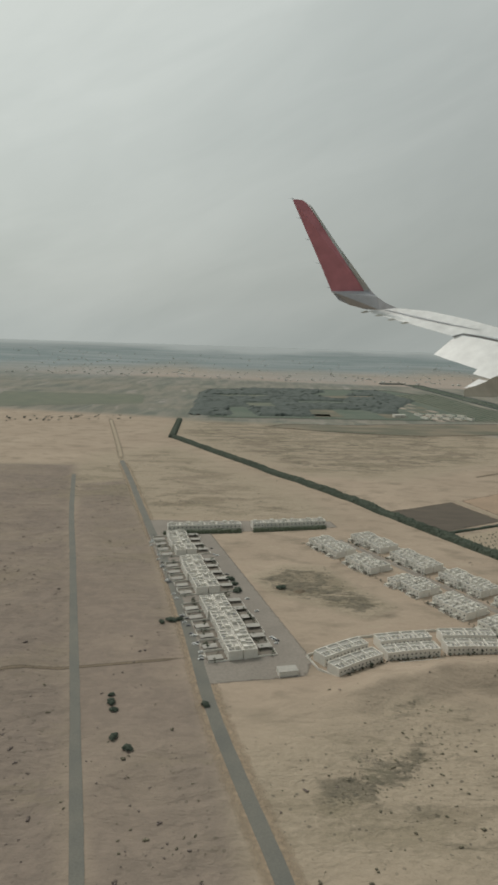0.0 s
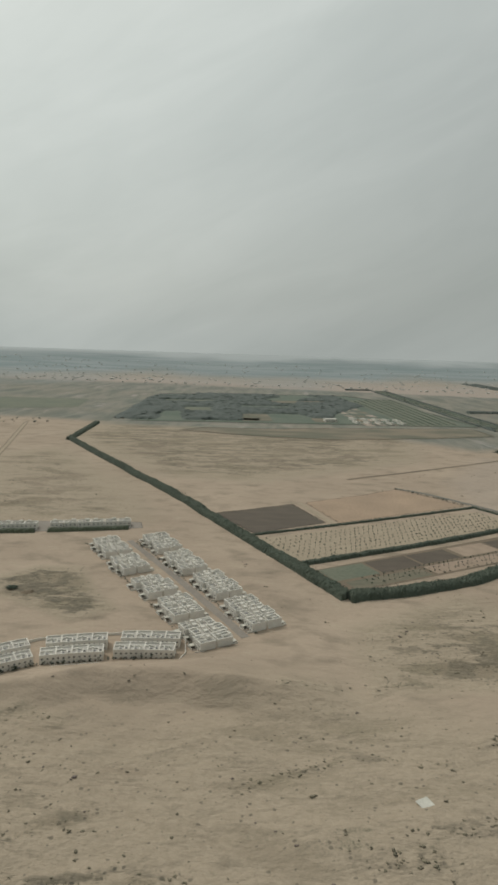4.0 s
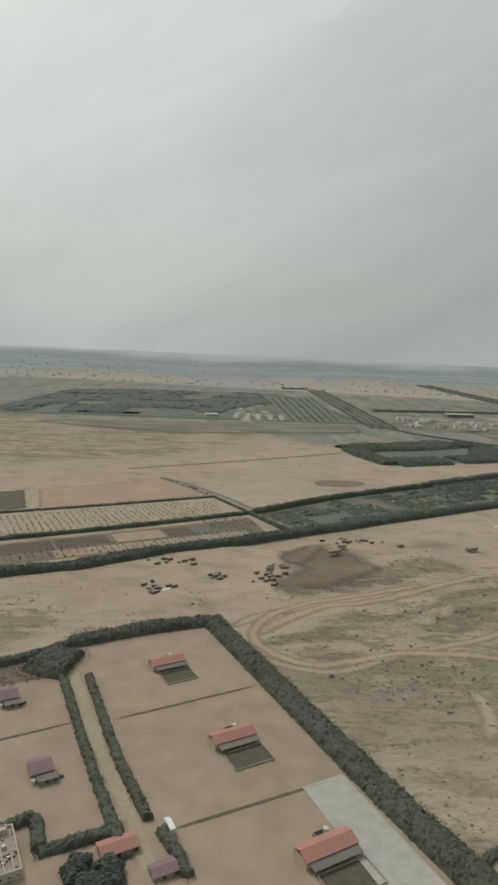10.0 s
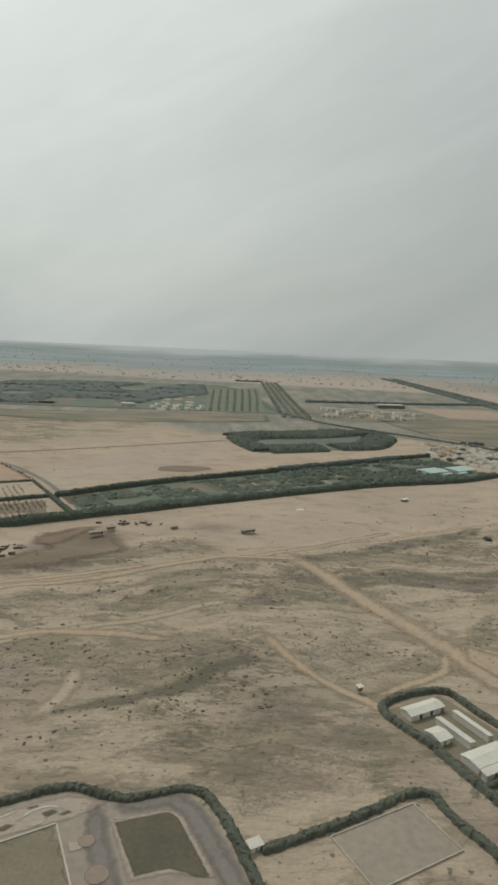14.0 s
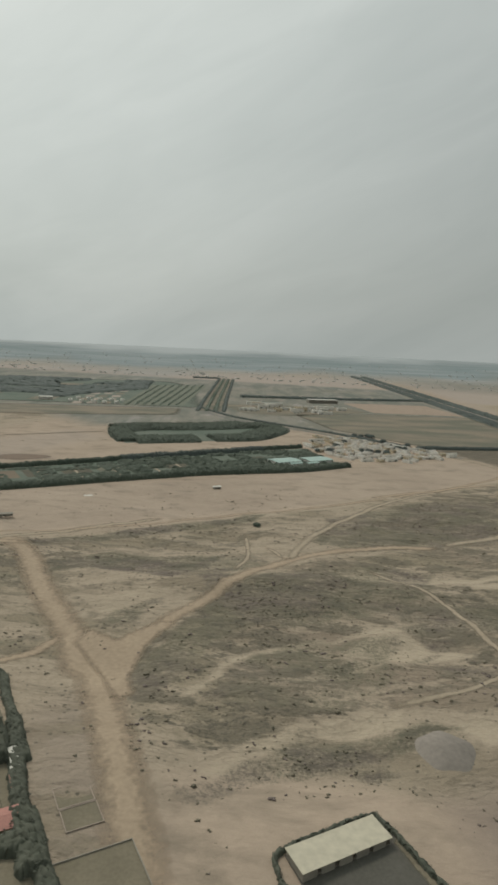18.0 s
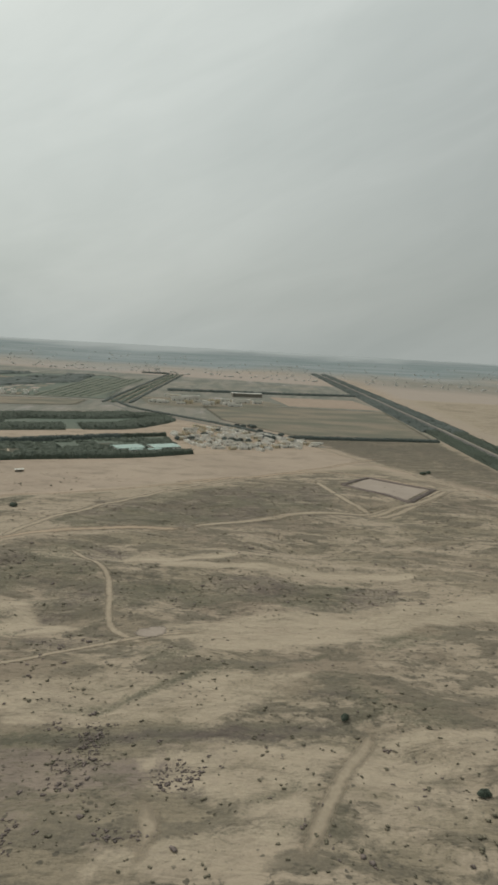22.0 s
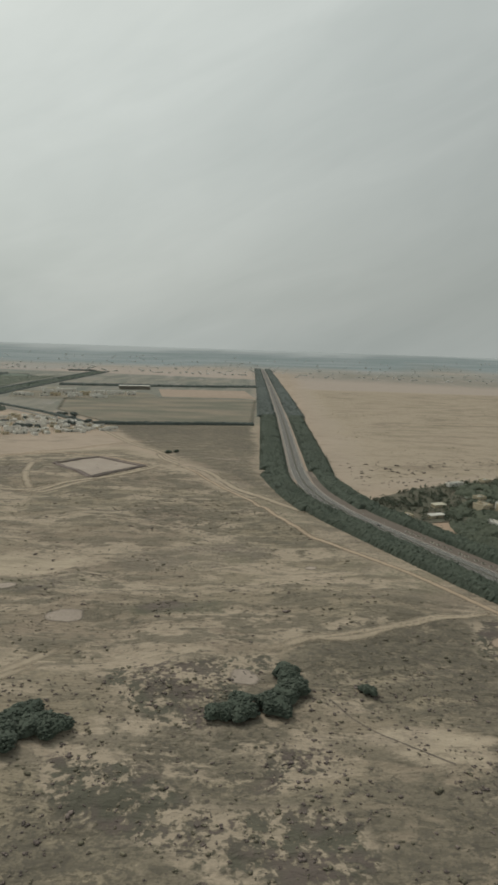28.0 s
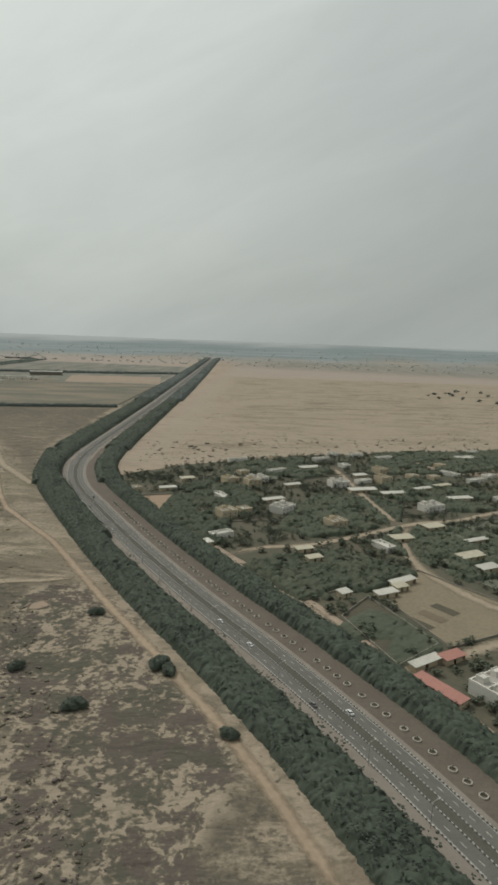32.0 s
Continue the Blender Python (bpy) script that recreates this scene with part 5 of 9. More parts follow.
    green = mix(span(noise_at(0.03, 6, 0.65, 0.4, (1.0, 0.22, 1)), 0.40, 0.60), (0.135, 0.150, 0.122), (0.225, 0.215, 0.176))
    green = mix(span(noise_at(0.016, 6, 0.75, 0.3, (1.0, 0.3, 1)), 0.57, 0.66), green, (0.31, 0.285, 0.25))
    ground = mix(sep.outputs[2], ground, green)
    # distance haze painted into the soil colour, bluish, then paler towards the horizon
    hazed_plain = mix(span(noise_at(0.010, 6, 0.62, 0.3, (0.22, 0.7, 1)), 0.40, 0.60), (0.200, 0.240, 0.232), (0.275, 0.300, 0.290))
    hazed_plain = mix(span(att.outputs["Alpha"], 0.75, 1.0), hazed_plain, (0.385, 0.405, 0.392))
    ground = mix(span(att.outputs["Alpha"], 0.0, 0.45), ground, hazed_plain)
    val = math_node("MULTIPLY", span(grain, 0.2, 0.8, 0.93, 1.07), span(fine, 0.2, 0.8, 0.93, 1.07))
    sc = n.new("ShaderNodeVectorMath")
    sc.operation = "SCALE"
    l.new(ground, sc.inputs[0])
    l.new(val, sc.inputs["Scale"])
    cool = n.new("ShaderNodeVectorMath")
    cool.operation = "MULTIPLY"
    cool.inputs[1].default_value = (0.980, 1.0, 1.045)
    l.new(sc.outputs[0], cool.inputs[0])
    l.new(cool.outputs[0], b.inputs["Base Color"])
    bp = n.new("ShaderNodeBump")
    bp.inputs["Strength"].default_value, bp.inputs["Distance"].default_value = 1.0, 1.5
    swell = math_node("ADD", math_node("MULTIPLY", mid, 1.5), math_node("MULTIPLY", bands2, 1.6))
    l.new(math_node("MULTIPLY", math_node("ADD", swell, math_node("MULTIPLY", fine, 0.35)), span(weight, 0.0, 0.35, 0.40, 1.0)), bp.inputs["Height"])
    l.new(bp.outputs[0], b.inputs["Normal"])
    return m


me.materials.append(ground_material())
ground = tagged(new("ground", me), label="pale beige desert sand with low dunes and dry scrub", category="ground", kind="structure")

# ---- roads and tracks ----
ribbon("sand_verge", ROAD_A, -4.4, 4.4, "track", 0.08, 5, 0, "pale sandy verge beside an asphalt road", "verge", soft=True)
ribbon("asphalt_road", ROAD_A, -2.5, 2.5, "old_asphalt", 0.16, 5, 0.05, "grey two-lane asphalt road through the desert", "road")
ribbon("service_road", ROAD_B, -1.9, 1.9, "old_asphalt", 0.16, 5, 0.08, "narrow grey asphalt road through scrub", "road")
ribbon("side_track", [(-120, 229), (-57, 243), (-22, 251)], -1.0, 1.0, "brown_lot", 0.1, 3, 0.1, "thin brown track meeting an asphalt road", "track", soft=True)
ribbon("sand_track", [(-133, 669), (-160, 780), (-220, 1014)], -3, 3, "track_pale", 0.1, 8, 0, "faint pale sand track", "track", soft=True)
TRACKS_A = [
    ([(652, 150), (643, 181), (636, 201), (627, 224), (617, 249), (610, 264), (604, 269), (592, 293), (568, 330), (543, 375), (520, 395)], 5.6, "track"),
    ([(613, 262), (622, 291), (640, 323), (657, 351), (678, 378), (716, 403), (766, 423)], 3.2, "track"),
    ([(598, 190), (572, 222), (559, 242), (544, 258), (526, 280), (517, 294)], 2.4, "track"),
    ([(554, 250), (579, 266), (587, 275), (592, 293)], 2.0, "track"),
    ([(369, 290), (400, 320), (442, 343), (506, 380), (543, 385)], 2.8, "track"),
    ([(486, 285), (436, 284), (391, 272), (371, 296), (403, 332), (462, 358)], 2.4, "track"),
]
TRACKS_B = [
    ([(848, 569), (862, 515), (879, 482), (892, 481), (908, 496), (949, 560), (981, 548), (1012, 494), (1051, 437)], 2.6, "track_pale"),
    ([(500, 395), (600, 440), (731, 519), (838, 603), (917, 684)], 1.8, "track"),
    ([(858, 740), (902, 663), (933, 628), (959, 585)], 2.2, "track_pale"),
    ([(962, 564), (1010, 482), (1042, 412), (1068, 374), (1088, 348), (1106, 319), (1123, 291), (1140, 265), (1160, 233), (1172, 211), (1184, 186)], 1.5, "track"),
    ([(1034, 280), (1075, 296), (1111, 312)], 1.0, "track_pale"),
    ([(948, 170), (960, 205), (957, 220), (952, 230), (951, 245), (966, 262)], 1.5, "track_pale"),
]
TRACKS_C = [
    ([(930.5, 185), (934, 194), (933.6, 204), (936.6, 213), (938, 221), (940, 229)], 0.28, "brown_lot"),
    ([(775, 278), (757, 292), (749, 320), (740, 345), (715, 372)], 1.4, "track_pale"),
    ([(705, 250), (733, 262), (757, 280), (790, 292)], 1.2, "track_pale"),
    ([(742, 535), (781, 560), (825, 589), (865, 602), (903, 590), (942, 560)], 2.4, "track"),
    ([(869, 473), (897, 492), (926, 523), (949, 558)], 2.2, "track_pale"),
    ([(934, 619), (945, 593), (956, 576), (962, 564)], 2.0, "track_pale"),
]
TRACKS = TRACKS_A + TRACKS_B + TRACKS_C
MORE_TRACKS = [
    ([(364, 289), (373, 275), (386, 268), (403, 268), (422, 277), (448, 290), (470, 301), (491, 312), (507, 320)], 2.4, "track_pale"),
    ([(359, 297), (371, 307), (403, 325), (440, 341), (474, 361), (521, 391), (601, 453)], 2.6, "track_pale"),
    ([(452, 263), (454, 248), (452, 234), (445, 221)], 3.2, "track_pale"),
    ([(654, 426), (657, 383), (651, 355)], 1.2, "track_pale"),
    ([(678, 378), (685, 403), (698, 435), (726, 483), (754, 524), (805, 573)], 2.2, "track_pale"),
]
SCRUB_TRACKS = [
    ([(665, 405), (672, 391), (676, 378)], 1.2, "track_pale"),
    ([(787, 188), (788, 198), (786, 206), (785, 211)], 2.2, "track_pale"),
    ([(819, 191), (823, 201), (831, 220), (838, 233), (842, 244)], 1.8, "track_pale"),
    ([(955, 240), (956, 253), (968, 277)], 2.0, "track_pale"),
    ([(766, 423), (821, 457), (902, 496), (953, 561)], 3.0, "track_pale"),
    ([(1027, 274), (1041, 283), (1057, 286), (1073, 296), (1094, 305), (1111, 312)], 1.8, "track_pale"),
]
TRACKS = TRACKS + MORE_TRACKS + SCRUB_TRACKS
sheet("track_junction", [(596, 283), (612, 262), (621, 246), (628, 251), (624, 262), (626, 284), (634, 302), (626, 304), (612, 288), (600, 296)], "track", 0.15, "wide worn sandy junction of tracks", "track", cell=2, soft=4)
for k, (pts, half, mat_name) in enumerate(TRACKS):
    ribbon("sand_track", pts, -half, half, mat_name, 0.07 + 0.012 * (k % 6), 2.5, 0, "pale worn sand track across the scrub", "track", seed=k + 40, soft=True)

# ---- the dual carriageway ----
HWY = [(1250, 118), (1230, 156), (1212, 191), (1198, 219), (1187, 239), (1171, 266), (1152, 296), (1133, 328), (1114, 362), (1093, 402), (1070, 449), (1056, 500), (1050.5, 560), (1049, 680), (1046, 918), (1034, 1462), (1004, 2615)]
ribbon("road_shoulder", HWY, -6.3, 8.6, "paver", 0.05, 5, 0, "pinkish paved shoulders beside a dual carriageway", "shoulder")
ribbon("carriageway", HWY, -4.62, -1.28, "asphalt", 0.11, 4, 0, "dark asphalt carriageway with two lanes", "road")
ribbon("carriageway", HWY, 1.28, 4.62, "asphalt", 0.11, 4, 0, "dark asphalt carriageway with two lanes", "road")
ribbon("median_strip", HWY, -1.06, 1.06, "dark_earth", 0.2, 4, 0, "raised dark planted median strip", "median", thick=0.3)
ribbon("earth_verge", HWY[:13], -15.0, -6.3, "red_earth", 0.06, 5, 0, "reddish-brown planted verge beside the carriageway", "verge")

# ---- tree belts ----
BELT_LABEL = "dense dark green belt of planted desert trees"
belt("tree_belt", [(-108, 1012), (-99, 833)], -4, 4, 100, BELT_LABEL, 2.0)
belt("tree_belt", [(-97, 837), (-31, 727), (44, 605), (112, 488), (160, 402), (199, 334)], -4, 4, 101, BELT_LABEL, 2.0)
belt("tree_belt", [(199, 334), (256, 354), (307, 389), (381, 437), (470, 494), (561, 553), (625, 590), (693, 620), (740, 655)], -4.5, 4.5, 102, BELT_LABEL, 2.0)
belt("tree_belt", [(366, 494), (436, 557), (530, 626), (657, 722), (700, 752)], -2.5, 2.5, 103, BELT_LABEL, 2.0)
belt("tree_belt", [(146, 439), (240, 488), (333, 540)], -1.2, 1.2, 104, "low hedge of dark green shrubs between fields", 2.0, (1.2, 2.0), (0.8, 1.2))
belt("tree_belt", [(176, 382), (279, 440), (364, 494)], -2, 2, 105, "hedge of dark green trees between fields", 2.4, (2.2, 3.4), (1.0, 1.6))
belt("tree_belt", [(364, 492), (392, 450)], -1.5, 1.5, 106, "hedge of dark green trees between fields", 2.4, (2.2, 3.4), (1.0, 1.6))
belt("tree_belt", [(333, 540), (364, 494)], -1.0, 1.0, 107, "hedge of dark green shrubs between fields", 2.0, (1.2, 2.2), (0.8, 1.2))
ROADSIDE = "dense dark green belt of trees along the dual carriageway"
SOUTH = HWY[:12]
belt("tree_belt", SOUTH, 9.2, 21.0, 108, ROADSIDE, 2.0, per=16)
belt("tree_belt", HWY[10:13], 8.6, 24.0, 123, ROADSIDE, 2.3, (3.4, 5.0), (1.4, 2.2), per=12)
belt("tree_belt", HWY[12:15], 7.8, 28.0, 109, ROADSIDE, 2.5, (3.4, 5.0), (1.6, 2.4), per=10)
belt("tree_belt", HWY[14:], 9, 31, 110, "distant dark belt of trees along the dual carriageway", 6.5, (4, 5.5), (3.2, 4.6), per=7, material="leaf_far_haze")
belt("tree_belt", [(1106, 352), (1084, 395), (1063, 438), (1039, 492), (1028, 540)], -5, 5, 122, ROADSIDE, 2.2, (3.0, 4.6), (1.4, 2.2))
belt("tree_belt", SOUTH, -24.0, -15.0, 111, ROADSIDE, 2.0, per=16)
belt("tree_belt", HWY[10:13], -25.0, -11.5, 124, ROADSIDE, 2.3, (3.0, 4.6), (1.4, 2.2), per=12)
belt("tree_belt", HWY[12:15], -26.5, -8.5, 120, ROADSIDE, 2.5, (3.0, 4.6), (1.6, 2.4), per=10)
belt("tree_belt", HWY[14:], -29, -9, 121, "distant dark belt of trees along the dual carriageway", 6.5, (4, 5.5), (3.2, 4.6), per=7, material="leaf_far_haze")
belt("tree_belt", [(833, 786), (920, 806), (1011, 826)], -4, 4, 112, "dark green windbreak of trees across a field", 2.3, (3, 4.6), (1.5, 2.3), material="leaf_far_haze")
belt("tree_belt", [(600, 1382), (830, 1440), (1010, 1507)], -9, 9, 113, "distant dark green windbreak of trees", 6.5, (4, 6), (3, 4.5), per=6, material="leaf_far_haze")

# ---- fields and yards laid on the sand ----
sheet("fallow_field", [(842, 800), (1012, 842), (1010, 1170), (850, 1165), (700, 1090), (745, 920)], "grey_field", 0.3, "dull olive fallow field", "field", cell=10, soft=10)
sheet("ploughed_field", [(116, 494), (147, 443), (203, 477), (180, 533)], "dark_field", 0.12, "dark brown ploughed field", "field", cell=4, soft=1.5)
sheet("bare_field", [(189, 538), (211, 476), (330, 545), (281, 602)], "lot_orange", 0.12, "bare reddish-orange field", "field", cell=4, soft=2.5)
sheet("young_orchard", [(151, 433), (178, 389), (353, 488), (331, 527)], "track_pale", 0.12, "pale sandy orchard plot with rows of saplings", "orchard")
sheet("nursery_plot", [(184, 374), (203, 342), (378, 442), (364, 481)], "brown_lot", 0.12, "brown irrigated nursery plot", "field")
sheet("garden_plots", [(372, 498), (398, 450), (560, 556), (690, 622), (735, 662), (700, 745), (655, 715), (530, 622), (436, 552)], "farm_green", 0.10, "mixed green and grey garden plots", "field")

# ---- houses ----


def window(parent, x, z, w, h, y):
    """A recessed-looking pane in a proud frame on a wall that faces -y."""
    f = Shape()
    f.box(x - w / 2 - 0.06, x + w / 2 + 0.06, y - 0.07, y, z - 0.06, z)
    f.box(x - w / 2 - 0.06, x + w / 2 + 0.06, y - 0.07, y, z + h, z + h + 0.06)
    f.box(x - w / 2 - 0.06, x - w / 2, y - 0.07, y, z, z + h)
    f.box(x + w / 2, x + w / 2 + 0.06, y - 0.07, y, z, z + h)
    fr = f.make("window", "white_wall", parent)
    Shape().box(x - w / 2, x + w / 2, y - 0.03, y + 0.05, z, z + h).make("pane", "glass", fr)


def flat_house(name, w, d, h, label, category, wall="white_wall", windows=3, storeys=2, heads=1, seed=0, group="", roof="roof_top"):
    """A flat-roofed house, front to -y: walls, sunk roof, parapet, stair heads, tank, air-conditioners, windows, door."""
    rng = random.Random(seed)
    root = empty(name, Matrix(), label, category, group)
    Shape().box(-w / 2, w / 2, -d / 2, d / 2, -0.4, h).make("wall", wall, root)
    Shape().box(-w / 2 + 0.2, w / 2 - 0.2, -d / 2 + 0.2, d / 2 - 0.2, h, h + 0.05).make("roof", roof, root)
    Shape().ring([(-w / 2 - 0.03, -d / 2 - 0.03), (w / 2 + 0.03, -d / 2 - 0.03), (w / 2 + 0.03, d / 2 + 0.03), (-w / 2 - 0.03, d / 2 + 0.03)], 0.36, h - 0.06, h + 0.62).make("parapet", wall, root)
    for k in range(heads):
        x = rng.uniform(-w / 4, w / 4) if heads == 1 else (-w / 4 if k == 0 else w / 4)
        y, a, b = d / 2 - rng.uniform(1.3, 2.0), rng.uniform(0.9, 1.3), rng.uniform(0.8, 1.1)
        hd = Shape().box(x - a, x + a, y - b, y + b, h + 0.05, h + 1.35).make("stair_head", wall, root)
        Shape().ring([(x - a - 0.05, y - b - 0.05), (x + a + 0.05, y - b - 0.05), (x + a + 0.05, y + b + 0.05), (x - a - 0.05, y + b + 0.05)], 0.16, h + 1.33, h + 1.6).make("coping", wall, hd)
    if storeys > 1:
        for x in (-w / 6, w / 5):
            y1 = rng.uniform(-d / 6, d / 6)
            Shape().box(x - 0.16, x + 0.16, -d / 2 + 0.36, y1, h + 0.04, h + 0.66).make("roof_partition", wall, root)
        Shape().box(-w / 2 + 0.36, w / 8, y1 - 0.16, y1 + 0.16, h + 0.04, h + 0.6).make("roof_partition", wall, root)
    ring = [(math.cos(t) * 0.5, math.sin(t) * 0.5) for t in np.arange(8) * 0.785]
    tx, ty = rng.uniform(-w / 3, w / 3), rng.uniform(-d / 5, d / 8)
    Shape().prism([(tx + a, ty + b) for a, b in ring], h + 0.05, h + 0.95, 0.92).make("water_tank", "white_roof", root)
    for k in range(2):
        ax, ay = rng.uniform(-w / 2.6, w / 2.6), rng.uniform(-d / 3, -d / 6)
        Shape().box(ax - 0.4, ax + 0.4, ay - 0.25, ay + 0.25, h + 0.05, h + 0.6).make("air_conditioner", "steel", root)
    for s in range(storeys):
        for k in range(windows):
            x = (k + 0.5) / windows * w - w / 2
            if s == 0 and k == windows // 2:
                Shape().box(x - 0.3, x + 0.3, -d / 2 - 0.05, -d / 2, 0.0, 1.15).make("door", "brown_lot", root)
            else:
                window(root, x, 0.45 + s * h / storeys, w / windows * 0.30, h / storeys * 0.36, -d / 2)
    return root


def yard(root, w, d, depth, height=0.9, carport=True, wall="white_wall"):
    """A walled front court with a sheet-roofed carport."""
    y0 = -d / 2 - depth
    Shape().box(-w / 2 + 0.1, w / 2 - 0.1, y0 + 0.1, -d / 2 - 0.02, -0.1, 0.17).make("court", "court", root)
    Shape().box(-w / 2, -w / 2 + 0.16, y0, -d / 2 - 0.08, -0.3, height).make("court_wall", wall, root)
    Shape().box(w / 2 - 0.16, w / 2, y0, -d / 2 - 0.08, -0.3, height).make("court_wall", wall, root)
    Shape().box(-w / 2 + 0.16, w / 2 * 0.1, y0, y0 + 0.16, -0.3, height).make("court_wall", wall, root)
    if carport:
        c = Shape()
        x0, x1 = w * 0.08, w / 2 - 0.3
        c.add([(x0, y0 + 0.3, 1.35), (x1, y0 + 0.3, 1.35), (x1, -d / 2 - depth * 0.25, 1.5), (x0, -d / 2 - depth * 0.25, 1.5),
               (x0, y0 + 0.3, 1.25), (x1, y0 + 0.3, 1.25), (x1, -d / 2 - depth * 0.25, 1.4), (x0, -d / 2 - depth * 0.25, 1.4)],
              [(0, 1, 2, 3), (7, 6, 5, 4), (0, 4, 5, 1), (1, 5, 6, 2), (2, 6, 7, 3), (3, 7, 4, 0)])
        c.make("carport_roof", "roof_top", root)
        for x in (x0 + 0.15, x1 - 0.15):
            Shape().box(x - 0.06, x + 0.06, y0 + 0.35, y0 + 0.47, 0.1, 1.26).make("carport_post", "steel", root)


PLACED = []


def spread_copies(protos, places):
    """The first places take the prototypes themselves, all others copies of them."""
    used = set()
    for k, (which, m) in enumerate(places):
        p = protos[which]
        if which not in used:
            p.matrix_basis = m
            used.add(which)
        else:
            copy_thing(p, m)
        PLACED.append((m.translation.x, m.translation.y))


def along(a, b, n, skip=()):
    a, b = Vector(a), Vector(b)
    d = (b - a) / n
    turn = math.atan2(d.y, d.x)
    return [(a + d * (k + 0.5), turn) for k in range(n) if k not in skip]


rnd = random.Random(7)
TERRACE = "white flat-roofed terraced house with a walled court and carport"
protos = [flat_house("terraced_house", 9.6, 6.2, 3.7, TERRACE, "house", seed=k, group="terrace beside the asphalt road", heads=1 + k % 2) for k in range(3)]
for p in protos:
    yard(p, 9.6, 6.2, 9.0)
places = []
for c, turn in along((2.3, 251), (-46.5, 416), 17, (6, 12)):
    side = Vector((math.sin(turn), -math.cos(turn)))
    sway = 0.9 * (len(places) // 4 % 2) - 0.45
    places.append((rnd.randrange(3), at(c.x + side.x * (3.3 + sway), c.y + side.y * (3.3 + sway), turn)))
    places.append((rnd.randrange(3), at(c.x - side.x * (3.3 - sway), c.y - side.y * (3.3 - sway), turn + math.pi)))
spread_copies(protos, places)
sheet("parking_apron", [(-75, 452), (-64, 412), (-13, 230), (28, 238), (32, 252), (-22, 424), (70, 447), (66, 462)], "apron", 0.11, "grey-brown paved parking apron round the terraces", "parking", cell=2, soft=1.2)
for off, sd in ((-9.5, 145), (9.5, 146), (-13.5, 147), (13.5, 148)):
    belt("court_trees", [(2.3, 251), (-46.5, 416)], off - 0.8, off + 0.8, sd, "small dark trees in the courts of terraced houses", 2.4, (1.2, 2.4), (0.6, 1.2), "leaf_light", per=8, thin=0.75)

protos = [flat_house("terraced_house", 8.6, 7.0, 3.9, "white terraced house behind a row of dark trees", "house", "white_wall", seed=20 + k, group="terrace across the north end") for k in range(2)]
places = [(rnd.randrange(2), at(c.x, c.y, turn)) for c, turn in along((-53, 428), (-2, 438), 6) + along((6, 440), (60, 453), 6)]
spread_copies(protos, places)
belt("shade_trees", [(-55, 419), (-28, 424), (-1, 429)], -1.4, 1.4, 140, "row of dark green shade trees before a terrace", 2.0, (2.4, 3.4), (0.9, 1.4), "leaf_light", per=10)
belt("shade_trees", [(7, 431), (32, 437), (60, 444)], -1.4, 1.4, 141, "row of dark green shade trees before a terrace", 2.0, (2.4, 3.4), (0.9, 1.4), "leaf_light", per=10)

VILLA_LABEL = "white flat-roofed villa with parapets and a small walled court"
protos = [flat_house("villa", 7.6, 7.4, 3.5, VILLA_LABEL, "house", seed=40 + k, heads=1 + k % 2, group="double rows of white villas") for k in range(4)]
for p in protos:
    yard(p, 7.6, 7.4, 2.6, carport=False)
    Shape().box(-3.4, -1.2, -6.1, -3.9, 1.2, 1.32).make("awning", "white_roof", p)
places = []
for a, b, n, skip in (((50, 411), (135, 273), 21, (4, 8, 9, 13, 17)), ((80, 423), (157, 294), 19, (4, 9, 14))):
    for k, (c, turn) in enumerate(along(a, b, n, skip)):
        side = Vector((math.sin(turn), -math.cos(turn)))
        sway = (k % 2) * 1.5 + (k // 4 % 2) * 1.2 - 1.3
        for s in (-1, 1):
            places.append((rnd.randrange(4), at(c.x + side.x * (4.2 * s + sway), c.y + side.y * (4.2 * s + sway), turn + (0 if s > 0 else math.pi))))
spread_copies(protos, places)
ribbon("villa_lane", [(66, 418), (108, 350), (146, 284)], -2.2, 2.2, "apron", 0.12, 4, 0.1, "grey paved lane between rows of villas", "lane")
belt("lane_shrubs", [(40, 409), (84, 338), (124, 272)], -0.8, 0.8, 142, "low dark shrubs along the villa courts", 2.2, (0.8, 1.4), (0.4, 0.8), per=6, thin=0.5)
belt("lane_shrubs", [(71, 416), (112, 350), (150, 288)], -0.8, 0.8, 143, "low dark shrubs along the villa courts", 2.2, (0.8, 1.4), (0.4, 0.8), per=6, thin=0.5)

protos = [flat_house("terraced_house", 6.4, 7.0, 3.9, "white curved-terrace house with dark windows and parapet", "house", "white_wall", windows=3, seed=60 + k, heads=0, group="curved terrace of white houses") for k in range(2)]
places = []
for cx, cy, deg in ((49, 247.5, 34), (75, 258.5, 13), (104, 264, 3)):
    turn = radians(deg)
    for rank in (0, 1):
        for k in range(4):
            u = (k - 1.5) * 6.3 + rank * 1.5
            x, y = grid_to_world(u, rank * 10.5 - 0.12 * (k - 1.5) ** 2, (cx, cy), turn)
            places.append((rnd.randrange(2), at(x, y, turn - 0.03 * (k - 1.5))))
spread_copies(protos, places)
wall_ob = Shape()
wall_ob.ring([(29, 255), (33, 244), (42, 235.5), (50, 238), (62, 247), (70, 251), (88, 255), (104, 257), (119, 260), (121, 266), (119, 283), (92, 283), (56, 274)], 0.25, -0.3, 1.1)
tagged(wall_ob.make("perimeter_wall", "white_wall"), "off-white perimeter wall round the curved terraces", "wall", kind="structure")
belt("shade_trees", [(45, 239), (61, 250), (76, 254.5), (103, 259.5), (116, 261)], -0.5, 0.5, 144, "small dark garden trees before the curved terraces", 2.6, (1.2, 2.0), (0.6, 1.0), per=8, thin=0.3)
s = Shape().box(-4, 4, -2.2, 2.2, -0.2, 2.2)
